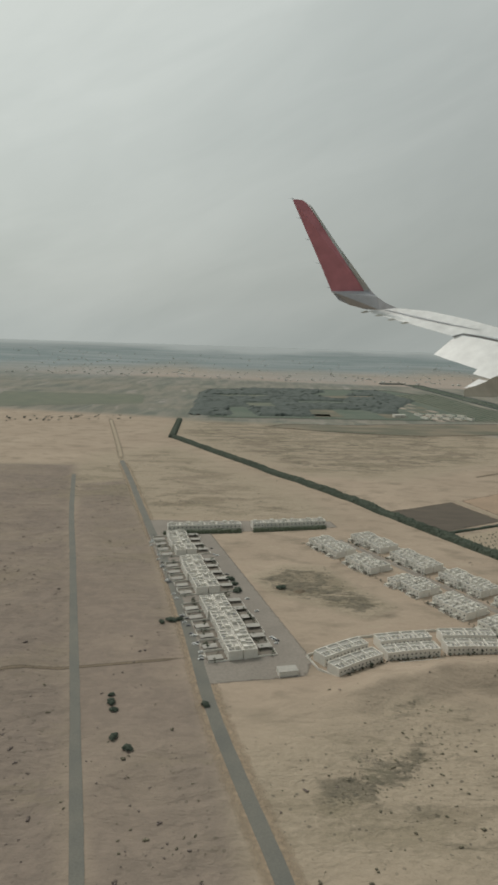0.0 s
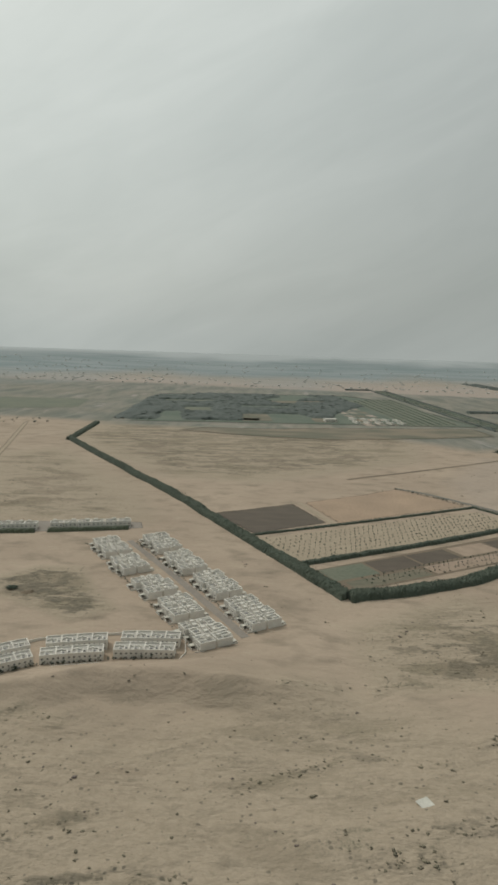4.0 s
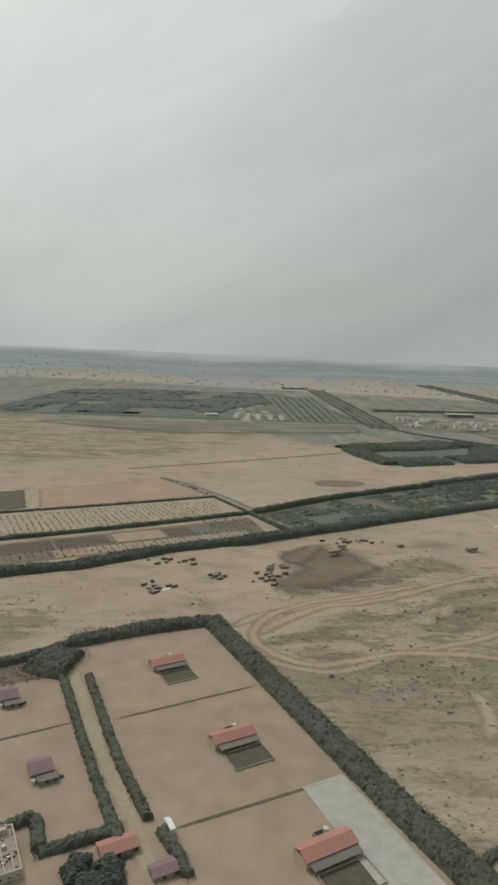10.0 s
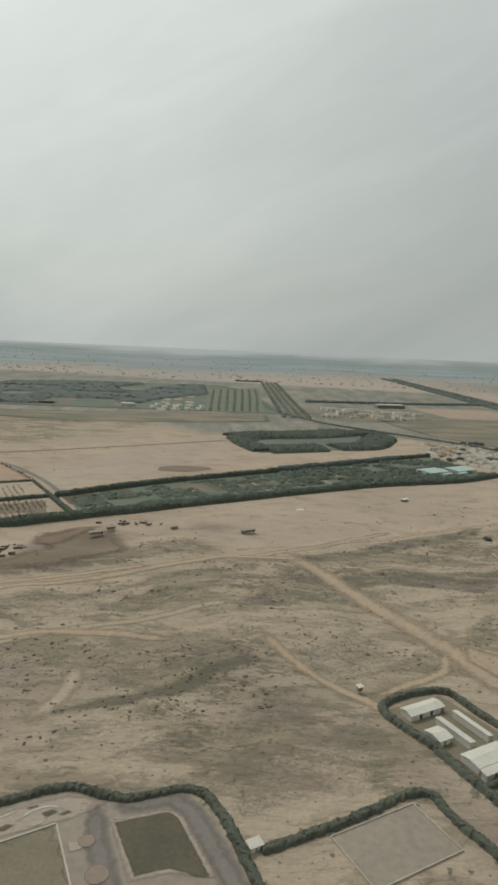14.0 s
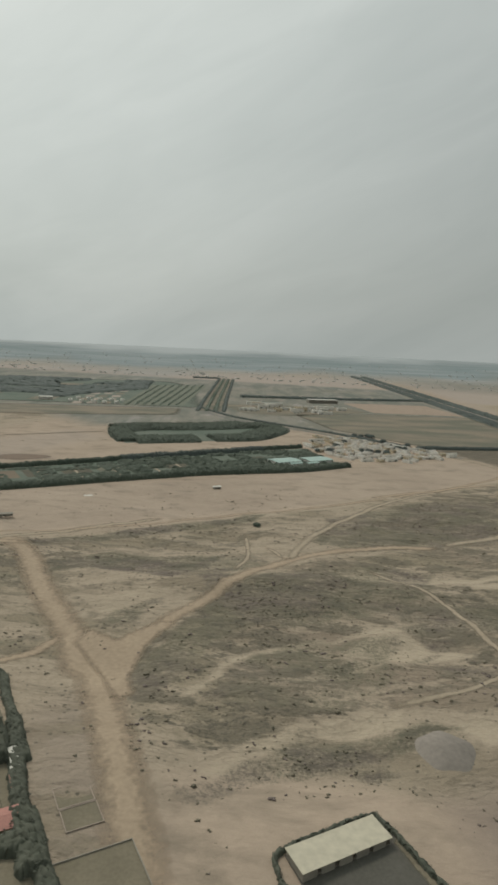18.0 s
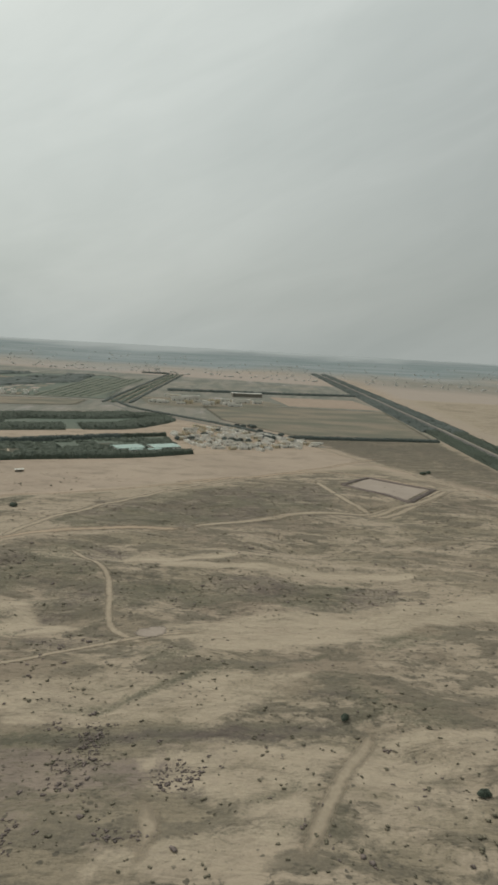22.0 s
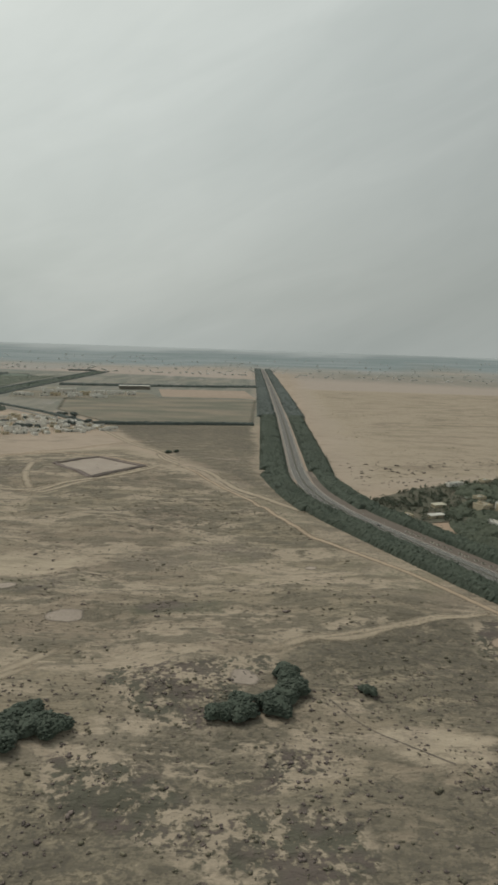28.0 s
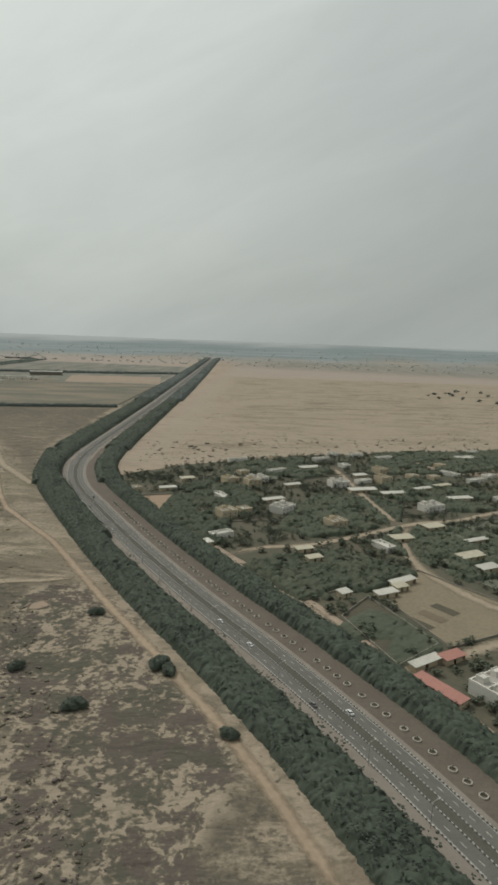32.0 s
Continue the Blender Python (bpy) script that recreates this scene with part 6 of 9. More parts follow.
shed = s.make("service_block", "white_wall", None, "", at(20, 240.5, VILLA))
tagged(shed, "plain white service block beside the terrace", "building")
Shape().box(-4.15, 4.15, -2.35, 2.35, 2.2, 2.35).make("roof", "roof_top", shed)
# a heap of spoil in the open middle
hp = Shape()
for k in range(9):
    a = rnd.uniform(0, 6.28)
    x, y, r = math.cos(a) * rnd.uniform(0, 4), math.sin(a) * rnd.uniform(0, 2), rnd.uniform(1.2, 2.6)
    hp.prism([(x + r * math.cos(t + k) * rnd.uniform(0.8, 1.2), y + r * math.sin(t + k) * rnd.uniform(0.8, 1.2)) for t in np.arange(7) * 0.897], -0.2, rnd.uniform(0.4, 0.9), 0.45)
tagged(hp.make("spoil_heap", "brown_lot", None, "", at(33, 326)), "brown heap of spoil on bare sand", "heap")


# ---- cars ----
def car(name, material, label):
    root = empty(name, Matrix(), label, "car")
    b = Shape().box(-1.1, 1.1, -0.45, 0.45, 0.12, 0.45, 0.97)
    b.make("body", material, root)
    Shape().box(-0.65, 0.55, -0.4, 0.4, 0.45, 0.72, 0.8).make("cabin", "glass", root)
    Shape().box(-0.5, 0.4, -0.33, 0.33, 0.72, 0.76).make("car_roof", material, root)
    for x in (-0.7, 0.7):
        for y in (-0.44, 0.44):
            Shape().add([(x + 0.17 * math.cos(t), y + o, 0.17 + 0.17 * math.sin(t)) for o in (-0.06, 0.06) for t in np.arange(8) * 0.785],
                        [tuple(range(8)), tuple(range(15, 7, -1))] + [(i, i + 8, (i + 1) % 8 + 8, (i + 1) % 8) for i in range(8)]).make("wheel", "kerb_dark", root)
    return root


cars = [car("parked_car", "car_white", "white car parked beside the terraces"), car("parked_car", "car_dark", "dark car parked beside the terraces")]
places = []
for k in range(44):
    t = rnd.uniform(0.02, 0.98)
    side = rnd.choice((-1, -1, 1))
    x, y = 2.3 + (-48.8) * t, 251 + 165 * t
    off = rnd.uniform(16.2, 18.5) if side < 0 else rnd.uniform(17, 19.5)
    nxx, nyy = 0.959, 0.284
    places.append((rnd.choice((0, 0, 1)), at(x + nxx * side * off, y + nyy * side * off, VILLA + rnd.choice((0, math.pi)) + rnd.uniform(-0.15, 0.15), 0.1)))
spread_copies(cars, places)
cars = [car("road_car", "car_white", "white car on the dual carriageway"), car("road_car", "car_dark", "dark car on the dual carriageway")]
hwy_line = smooth_line(HWY, 2.0)
hwy_n = normals_of(hwy_line)


def on_highway(x, off):
    k = int(np.argmin(np.abs(hwy_line[:, 0] - x) + (hwy_line[:, 1] > 520) * 999))
    d = hwy_line[k + 1] - hwy_line[k]
    p = hwy_line[k] + hwy_n[k] * off
    return p[0], p[1], math.atan2(d[1], d[0])


spread_copies(cars, [(w, at(*on_highway(x, off), 0.11)) for w, x, off in ((0, 1161, 2.2), (0, 1170, 2.1), (1, 1186, 3.6), (0, 1189, -2.0), (0, 1112, 3.7), (1, 1085, -2.2))])

# ---- carriageway fittings ----


def dashes(name, lo, hi, length, gap, off, width, z0, z1, material, label, category, kind="structure", stop=1e9):
    """Short bars along the carriageway."""
    s = Shape()
    dist = np.concatenate([[0], np.cumsum(np.linalg.norm(np.diff(hwy_line, axis=0), axis=1))])
    t = lo
    while t < min(hi, dist[-1] - length):
        pts = []
        for q in (t, t + length):
            c = np.array([np.interp(q, dist, hwy_line[:, i]) for i in (0, 1)])
            m = np.array([np.interp(q, dist, hwy_n[:, i]) for i in (0, 1)])
            pts += [c + m * (off - width / 2), c + m * (off + width / 2)]
        s.prism([pts[0], pts[2], pts[3], pts[1]][::-1], z0, z1)
        t += length + gap
    return tagged(s.make(name, material), label, category, kind=kind)


for side in (-1, 1):
    dashes("lane_marking", 0, 620, 1.4, 2.6, side * 2.95, 0.14, 0.114, 0.122, "paint", "white dashed lane marking on the carriageway", "marking")
    dashes("edge_line", 0, 900, 9.9, 0.1, side * 4.42, 0.12, 0.114, 0.122, "paint", "white edge line on the carriageway", "marking")
    dashes("white_kerb", 0, 520, 0.5, 0.5, side * 1.17, 0.2, 0.06, 0.3, "paint", "white-painted kerb blocks of the median", "kerb")
    dashes("dark_kerb", 0.5, 520, 0.5, 0.5, side * 1.17, 0.2, 0.06, 0.3, "kerb_dark", "black-painted kerb blocks of the median", "kerb")
    dashes("white_kerb", 0, 520, 0.5, 0.5, side * 4.75, 0.22, 0.04, 0.28, "paint", "white-painted kerb blocks of the roadside", "kerb")
    dashes("dark_kerb", 0.5, 520, 0.5, 0.5, side * 4.75, 0.22, 0.04, 0.28, "kerb_dark", "black-painted kerb blocks of the roadside", "kerb")

lamp = empty("street_lamp", Matrix(), "slender grey street lamp beside the carriageway", "street lamp", "street lamps along the carriageway")
Shape().prism([(0.09 * math.cos(t), 0.09 * math.sin(t)) for t in np.arange(6) * 1.047], 0.15, 5.2, 0.5).make("pole", "steel", lamp)
for sgn in (-1,):
    arm = Shape().add([(0.03, 0, 5.1), (-0.03, 0, 5.1), (-0.03, sgn * 1.2, 5.4), (0.03, sgn * 1.2, 5.4), (0.03, 0, 5.17), (-0.03, 0, 5.17), (-0.03, sgn * 1.2, 5.46), (0.03, sgn * 1.2, 5.46)],
                      [(0, 1, 2, 3), (7, 6, 5, 4), (0, 4, 5, 1), (1, 5, 6, 2), (2, 6, 7, 3), (3, 7, 4, 0)]).make("arm", "steel", lamp)
    Shape().box(-0.1, 0.1, min(sgn * 1.2, sgn * 1.7), max(sgn * 1.2, sgn * 1.7), 5.38, 5.5).make("lantern", "white_roof", arm)
# ringed tree pits on the verge
pit = empty("tree_pit", Matrix(), "pale concrete ring round a sapling on the verge", "tree pit", "ringed tree pits on the verge")
n = 16
Shape().add([(r * math.cos(i * 6.2832 / n), r * math.sin(i * 6.2832 / n), z) for r, z in ((0.95, 0), (0.95, 0.3), (0.72, 0.3), (0.72, 0.05)) for i in range(n)],
            [(k * n + i, k * n + (i + 1) % n, (k + 1) * n + (i + 1) % n, (k + 1) * n + i) for k in range(3) for i in range(n)]).make("ring", "pad", pit)
rng = np.random.default_rng(3)
v, f = lobes(rng.normal(0, 0.16, (7, 3)) + [0, 0, 0.5], rng.uniform(0.12, 0.22, 7), rng)
sap = new("sapling", fast_mesh("sapling", v, f, "leaf_light"))
sap.parent = pit
dist = np.concatenate([[0], np.cumsum(np.linalg.norm(np.diff(hwy_line, axis=0), axis=1))])


def stations(lo, hi, step, off, z):
    out = []
    for q in np.arange(lo, hi, step):
        k = min(int(np.searchsorted(dist, q)), len(dist) - 2)
        d = hwy_line[k + 1] - hwy_line[k]
        p = hwy_line[k] + hwy_n[k] * off
        out.append((0, at(p[0], p[1], math.atan2(d[1], d[0]), z)))
    return out


spread_copies([lamp], stations(6, 480, 18, 5.5, 0.0))
spread_copies([pit], stations(4, 330, 4.7, -9.2, 0.06))


# ---- compounds and farm buildings ----
def shed_at(x, y, w, d, h, roof, wall, label, turn=GRID, ridge=0.0, category="shed", name="shed"):
    """A shed with four walls, openings and a sheet roof: pitched if ridge is given, else a single slope."""
    root = empty(name, at(x, y, turn), label, category)
    s = Shape()
    s.box(-w / 2, w / 2, d / 2 - 0.15, d / 2, -0.3, h)
    s.box(-w / 2, -w / 2 + 0.15, -d / 2, d / 2 - 0.15, -0.3, h)
    s.box(w / 2 - 0.15, w / 2, -d / 2, d / 2 - 0.15, -0.3, h)
    s.make("wall", wall, root)
    n = max(2, int(w / 4))
    for k in range(n):
        x0, x1 = -w / 2 + 0.15 + (w - 0.3) * k / n, -w / 2 + 0.15 + (w - 0.3) * (k + 1) / n
        Shape().box(x0, x1 - (x1 - x0) * 0.25, -d / 2, -d / 2 + 0.15, -0.3, h).make("front_panel", wall, root)
    Shape().box(-w / 2 + 0.15, w / 2 - 0.15, -d / 2 + 0.15, d / 2 - 0.15, 0.02, 0.16).make("floor_slab", "concrete", root)
    if ridge:
        Shape().gable(-w / 2, w / 2, -d / 2, d / 2, h + 0.05, h + ridge).make("roof", roof, root)
    else:
        o = 0.35
        Shape().add([(-w / 2 - o, -d / 2 - o, h), (w / 2 + o, -d / 2 - o, h), (w / 2 + o, d / 2 + o, h + 0.35), (-w / 2 - o, d / 2 + o, h + 0.35),
                     (-w / 2 - o, -d / 2 - o, h + 0.14), (w / 2 + o, -d / 2 - o, h + 0.14), (w / 2 + o, d / 2 + o, h + 0.49), (-w / 2 - o, d / 2 + o, h + 0.49)],
                    [(3, 2, 1, 0), (4, 5, 6, 7), (0, 1, 5, 4), (1, 2, 6, 5), (2, 3, 7, 6), (3, 0, 4, 7)]).make("roof", roof, root)
    return root


def pen_at(x, y, w, d, floor, label, turn=GRID, wall="grey_wall", h=0.8):
    """An open pen: a walled or fenced rectangle with its floor."""
    root = empty("animal_pen", at(x, y, turn), label, "pen")
    Shape().box(-w / 2, w / 2, -d / 2, d / 2, 0.0, 0.16).make("pen_floor", floor, root)
    Shape().ring([(-w / 2 - 0.05, -d / 2 - 0.05), (w / 2 + 0.05, -d / 2 - 0.05), (w / 2 + 0.05, d / 2 + 0.05), (-w / 2 - 0.05, d / 2 + 0.05)], 0.22, -0.2, h).make("pen_wall", wall, root)
    return root


def wall_line(pts, h, material, label, thick=0.25):
    s = Shape()
    for a, b in zip(pts, pts[1:]):
        a, b = Vector(a), Vector(b)
        d = (b - a).normalized()
        nrm = Vector((-d.y, d.x)) * thick / 2
        s.prism([tuple(a - nrm), tuple(b - nrm), tuple(b + nrm), tuple(a + nrm)], -0.4, h)
    return tagged(s.make("boundary_wall", material), label, "wall", kind="structure")


# the stable compound
sheet("compound_yard", [(258, 232), (272, 202), (292, 160), (440, 130), (424, 168), (404, 204), (358, 288), (350, 300), (300, 274), (288, 261), (264, 244)], "lot_sand", 0.10, "bare pinkish sand lots of a walled compound", "yard")
sheet("scrub_corner", [(259, 234), (264, 244), (287, 262), (297, 268), (303, 254), (290, 244)], "brown_lot", 0.16, "brown scrubby corner of a sand lot", "yard", cell=3, soft=4)
corner = np.random.default_rng(8).uniform((258, 226), (304, 268), (700, 2))
corner = corner[inside(corner[:, 0], corner[:, 1], [(260, 233), (265, 243), (287, 260), (297, 266), (302, 254), (290, 244), (272, 232)], 1.0) > 0.5]
wood("corner_scrub", corner[:, 0], corner[:, 1], np.linspace(0.3, 0.9, len(corner)), np.linspace(0.7, 0.25, len(corner)), 9, "dry grey-green scrub in the corner of a sand lot", "scrub", "bush", 4, False)
belt("tree_hedge", [(300, 145), (290, 165), (271, 200), (255, 231)], -1.2, 1.2, 150, "dense dark hedge of trees round a compound", 1.55, (2.6, 4.0), (1.2, 1.8), material="hedge_leaf")
belt("tree_hedge", [(255, 231), (262, 245), (287, 264), (299, 277)], -1.8, 1.8, 151, "dense dark hedge of trees round a compound", 1.55, (2.6, 4.0), (1.2, 1.8), material="hedge_leaf")
belt("tree_hedge", [(290, 262), (297, 259), (304, 258)], -9.5, 11, 152, "clump of tall dark trees by a compound gate", 2.1, (3.4, 5.0), (1.4, 2.1), material="hedge_leaf")
belt("tree_hedge", [(297, 276), (325, 292), (352, 304)], -4.2, 3.8, 153, "dense dark hedge of trees round a compound", 1.55, (3.0, 4.4), (1.3, 2.0), material="hedge_leaf")
belt("tree_hedge", [(352, 304), (361, 288), (384, 246), (407, 204), (428, 167), (446, 135)], -4.6, 4.4, 154, "dense dark hedge of trees round a compound", 1.55, (3.0, 4.6), (1.3, 2.0), material="hedge_leaf")
ribbon("compound_lane", [(303, 258), (316, 232), (328, 208), (340, 187), (352, 163), (362, 140)], -1.8, 1.8, "track_pale", 0.2, 3, 0.15, "pale sand lane between two hedges", "lane")
for off, sd in ((-4.0, 155), (4.0, 156)):
    belt("tree_hedge", [(305, 254), (328, 208), (347, 172)] if off < 0 else [(308, 250), (328, 208), (343, 181)], off - 1.2, off + 1.2, sd, "dark clipped trees along a compound lane", 1.6, (1.8, 3.0), (0.9, 1.5), material="hedge_leaf")
belt("tree_hedge", [(350, 180), (354, 175), (359, 166)], -1.3, 1.3, 158, "dark clipped trees along a compound lane", 1.6, (1.8, 3.0), (0.9, 1.5), material="hedge_leaf")
for line in ([(274, 201), (295, 212), (315, 223.5)], [(327, 226), (350, 239), (373, 252)], [(352, 180), (374, 191.5), (396, 203)]):
    ribbon("lot_boundary", line, -0.5, 0.5, "lawn", 0.16, 2, 0, "worn line of dry weeds between sand lots", "boundary", soft=True)
    wall_line([line[0], line[2]], 0.2, "dry_plot", "low weathered wall between sand lots", 0.12)
for x, y, w in ((338.5, 263.5, 13), (366, 219, 14), (391.5, 176.5, 15)):
    shed_at(x, y, w, 5.6, 2.2, "red_roof", "cream_wall", "stable barn with a red pitched roof and cream walls", ridge=1.3, category="barn", name="barn")
    px, py = grid_to_world(0.9, -9.6, (x, y))
    pen_at(px, py, w * 0.94, 8.6, "lawn", "walled animal pen with a dark weedy earth floor beside a barn", wall="pond_bed", h=0.6)
    porch = empty("barn_porch", at(*grid_to_world(0.4, -4.15, (x, y)), GRID), "grey sheet porch roof between a barn and its pen", "porch")
    Shape().add([(-w * 0.48, -1.2, 1.45), (w * 0.48, -1.2, 1.45), (w * 0.48, 1.2, 1.85), (-w * 0.48, 1.2, 1.85), (-w * 0.48, -1.2, 1.55), (w * 0.48, -1.2, 1.55), (w * 0.48, 1.2, 1.95), (-w * 0.48, 1.2, 1.95)],
                [(3, 2, 1, 0), (4, 5, 6, 7), (0, 1, 5, 4), (1, 2, 6, 5), (2, 3, 7, 6), (3, 0, 4, 7)]).make("porch_roof", "lane_paving", porch)
    for k in range(5):
        c = -w * 0.46 + w * 0.92 * k / 4
        Shape().box(c - 0.08, c + 0.08, -1.1, -0.94, -0.2, 1.46).make("post", "steel", porch)
    bx, by = grid_to_world(w * 0.12, 4.6, (x, y))
    pen_at(bx, by, 3.6, 2.2, "olive_lot", "small walled tank yard behind a barn", h=1.1)
    tank = empty("water_tank", at(*grid_to_world(w * 0.24, 5.0, (x, y)), 0.0), "white water tank behind a barn", "tank")
    Shape().prism([(0.8 * math.cos(i * 0.5236), 0.8 * math.sin(i * 0.5236)) for i in range(12)], -0.1, 1.7, 0.92).make("shell", "white_roof", tank)
for x, y in ((288.9, 234), (312.6, 199)):
    shed_at(x, y, 6.0, 7.0, 2.3, "purple_roof", "grey_wall", "small farmhouse with a dull purple pitched roof", ridge=1.5, category="house", name="farmhouse")
    qx, qy = grid_to_world(1.1, -4.9, (x, y))
    shed_at(qx, qy, 5.0, 2.2, 1.5, "lane_paving", "grey_wall", "low grey lean-to shed beside a farmhouse")
    tank = empty("water_tank", at(*grid_to_world(-2.6, -4.4, (x, y)), 0.0), "white round water tank beside a farmhouse", "tank")
    Shape().prism([(0.75 * math.cos(i * 0.5236), 0.75 * math.sin(i * 0.5236)) for i in range(12)], -0.1, 1.5, 0.9).make("shell", "white_roof", tank)
    hx, hy = grid_to_world(4.0, -4.6, (x, y))
    wood("farmhouse_shrubs", np.array([hx, hx + 0.9, hx - 1.8, hx - 3.0]), np.array([hy, hy + 0.3, hy - 1.5, hy - 1.9]), np.array([1.0, 0.8, 0.8, 0.7]), np.array([0.9, 0.7, 0.7, 0.6]), int(x), "dark shrubs beside a farmhouse", "shrubs", "hedge_leaf", 6, False)
sheet("concrete_pad", [(387, 199), (399, 206), (428, 152), (414, 146)], "smooth_pad", 0.2, "large pale concrete pad inside a compound", "yard")
yard_block = flat_house("farm_building", 5.6, 15.0, 2.8, "long pale flat-roofed farm building with cluttered roof", "building", "pad", windows=3, seed=81, heads=1, roof="pond_bed")
rng = np.random.default_rng(82)
for k in range(16):
    a, b, c = rng.uniform(-2.4, 2.4), rng.uniform(-7.0, 7.0), rng.uniform(0.25, 0.6)
    Shape().box(a - c, a + c, b - c * 0.8, b + c * 0.8, 2.8, 2.9 + c * 0.9).make("roof_unit", "pond_bed" if k % 3 else "grey_wall", yard_block)
spread_copies([yard_block], [(0, at(315.6, 167.6, GRID))])
sheet("farm_courtyard", [(293, 165), (301.6, 171), (310.6, 175.6), (322, 152), (304, 146)], "lane_paving", 0.18, "dull purplish-grey paved courtyard between farm buildings", "yard", cell=2, soft=0.6)
for x, y, w, d, mat_name, r in ((300.9, 165, 2.6, 2.6, "white_roof", 0.7), (304.0, 159.8, 2.8, 2.8, "white_roof", 0.7), (308.9, 165.5, 2.6, 9.5, "rust_tile", 0.5), (296.6, 161.6, 5.6, 6.0, "pond_bed", 0.0), (341, 173.0, 9, 5, "red_roof", 1.0), (353, 167, 6, 4, "purple_roof", 0.8), (313, 152, 4, 6, "rust_tile", 0.0)):
    shed_at(x, y, w, d, 1.7, mat_name, "grey_wall", {"white_roof": "small hut with a pale pitched roof", "rust_tile": "low shed with a brown tiled roof", "pond_bed": "low store with a pale cluttered roof", "red_roof": "low barn with a red sheet roof", "purple_roof": "low shed with a purple sheet roof"}[mat_name], ridge=r)
for line in ([(290.5, 164), (301.6, 171.4), (310.6, 176.4), (317.6, 180.4), (322.4, 171)], [(322.4, 170), (329.3, 173.6), (341, 179.6)]):
    belt("tree_hedge", line, -1.5, 1.5, 190 + int(line[0][0]), "dark hedge wrapped round farm buildings", 1.6, (1.8, 3.0), (0.9, 1.4), material="hedge_leaf")
trk = empty("lorry", at(352.5, 180.5, GRID + math.pi / 2, 0.2), "white box lorry parked on the compound lane", "lorry")
Shape().box(-2.4, 1.6, -0.75, 0.75, 0.45, 1.9).make("cargo_box", "car_white", trk)
Shape().box(1.7, 2.7, -0.7, 0.7, 0.35, 1.45, 0.92).make("cab", "car_white", trk)
for x in (-1.6, -0.9, 2.1):
    for y in (-0.65, 0.65):
        Shape().add([(x + 0.27 * math.cos(t), y + o, 0.27 + 0.27 * math.sin(t)) for o in (-0.1, 0.1) for t in np.arange(8) * 0.785],
                    [tuple(range(8)), tuple(range(15, 7, -1))] + [(i, i + 8, (i + 1) % 8 + 8, (i + 1) % 8) for i in range(8)]).make("wheel", "kerb_dark", trk)

# the paved yard with lawns
YARD = [(432, 180), (455, 190), (469, 196.5), (478, 194), (484, 194), (500, 198.5), (507, 192), (518, 170), (530, 145), (440, 130)]
sheet("paved_yard", YARD, "concrete", 0.12, "large grey paved yard with planted beds", "yard")
sheet("planting_strip", [(430, 172), (455.3, 188), (462, 192.4), (469.6, 195.5), (476.1, 195.2), (480.6, 192), (475.8, 188.8), (471.7, 186.4), (458.7, 179.9), (440, 168.6), (432, 167)], "pond_bed", 0.17, "pale sandy strip of planting beds along a hedge", "bed", cell=1.5, soft=1.6)
for bed in ([(464.5, 188.6), (467.6, 190.4), (469.6, 189.4), (467, 187)], [(468.6, 188.4), (471.4, 190.6), (473, 189.6), (470.6, 188)], [(455, 181.6), (458.4, 184.8), (461.4, 184.6), (458.6, 182)], [(445, 176.6), (451, 181.4), (453, 180.2), (447, 175)], [(460.4, 190.2), (463.4, 191.6), (464.4, 190.6), (461.4, 189.2)]):
    sheet("planting_bed", bed, "lawn", 0.22, "dull weedy planting bed in pale sand", "bed", cell=0.6, soft=0.9)
for line in ([(459.6, 184.4), (462, 188.2), (465.4, 190.8), (469.4, 190.8), (471.4, 188.8)], [(461.6, 183.8), (464.6, 184.6), (466.8, 186.4), (466.8, 188.4)], [(444, 178), (450, 183), (456, 186.4), (460, 189.6)]):
    ribbon("bed_path", line, -0.45, 0.45, "pad", 0.27, 1.0, 0.1, "pale curved path round planting beds", "path", soft=True)
for line, half in (([(476.6, 194), (478.3, 189.9), (480.9, 181.2), (486.2, 169.7), (494, 152)], 2.4), ([(481, 191.4), (488.7, 194.1), (495.3, 196.2), (501.2, 192.2), (507.5, 181.7), (513.3, 171.7), (524, 150)], 2.7)):
    ribbon("yard_lane", line, -half, half, "lane_paving", 0.17, 1.5, 0.1, "dull purplish-grey paved lane of a yard", "lane", soft=True)
sheet("gravel_pad", [(474.1, 180.3), (477.4, 180.9), (478.5, 178.4), (475.5, 177.3)], "pond_bed", 0.26, "small pale paved pad beside a court wall", "pad", cell=0.8, soft=0.3)
sheet("lawn_rim", [(481.8, 187.6), (488, 190.6), (496.4, 193.4), (500.4, 190.4), (505, 182), (510.6, 172.4), (498.8, 172.9), (490.2, 170.0)], "pond_bed", 0.22, "pale soft sandy rim round a lawn", "rim", cell=1.2, soft=1.4)
sheet("lawn", [(483.2, 187.2), (488.2, 189.1), (496.1, 192.0), (498.9, 189.8), (503.6, 181.4), (508.3, 173.1), (505.2, 172.7), (498.8, 174.5), (491.3, 171.6)], "lawn", 0.27, "dark brown-green lawn inside a paved yard", "lawn", cell=1.0, soft=0.7)
sheet("sand_court", [(440, 167.3), (469.9, 185.6), (477.6, 170.6), (487, 152), (455, 134)], "olive_lot", 0.2, "dull olive sand court edged by a pale kerb", "court", cell=3, soft=0.5)
wall_line([(440, 167.3), (469.9, 185.6), (477.6, 170.6), (487, 152)], 0.42, "pad", "pale kerb wall round a sand court", 0.45)
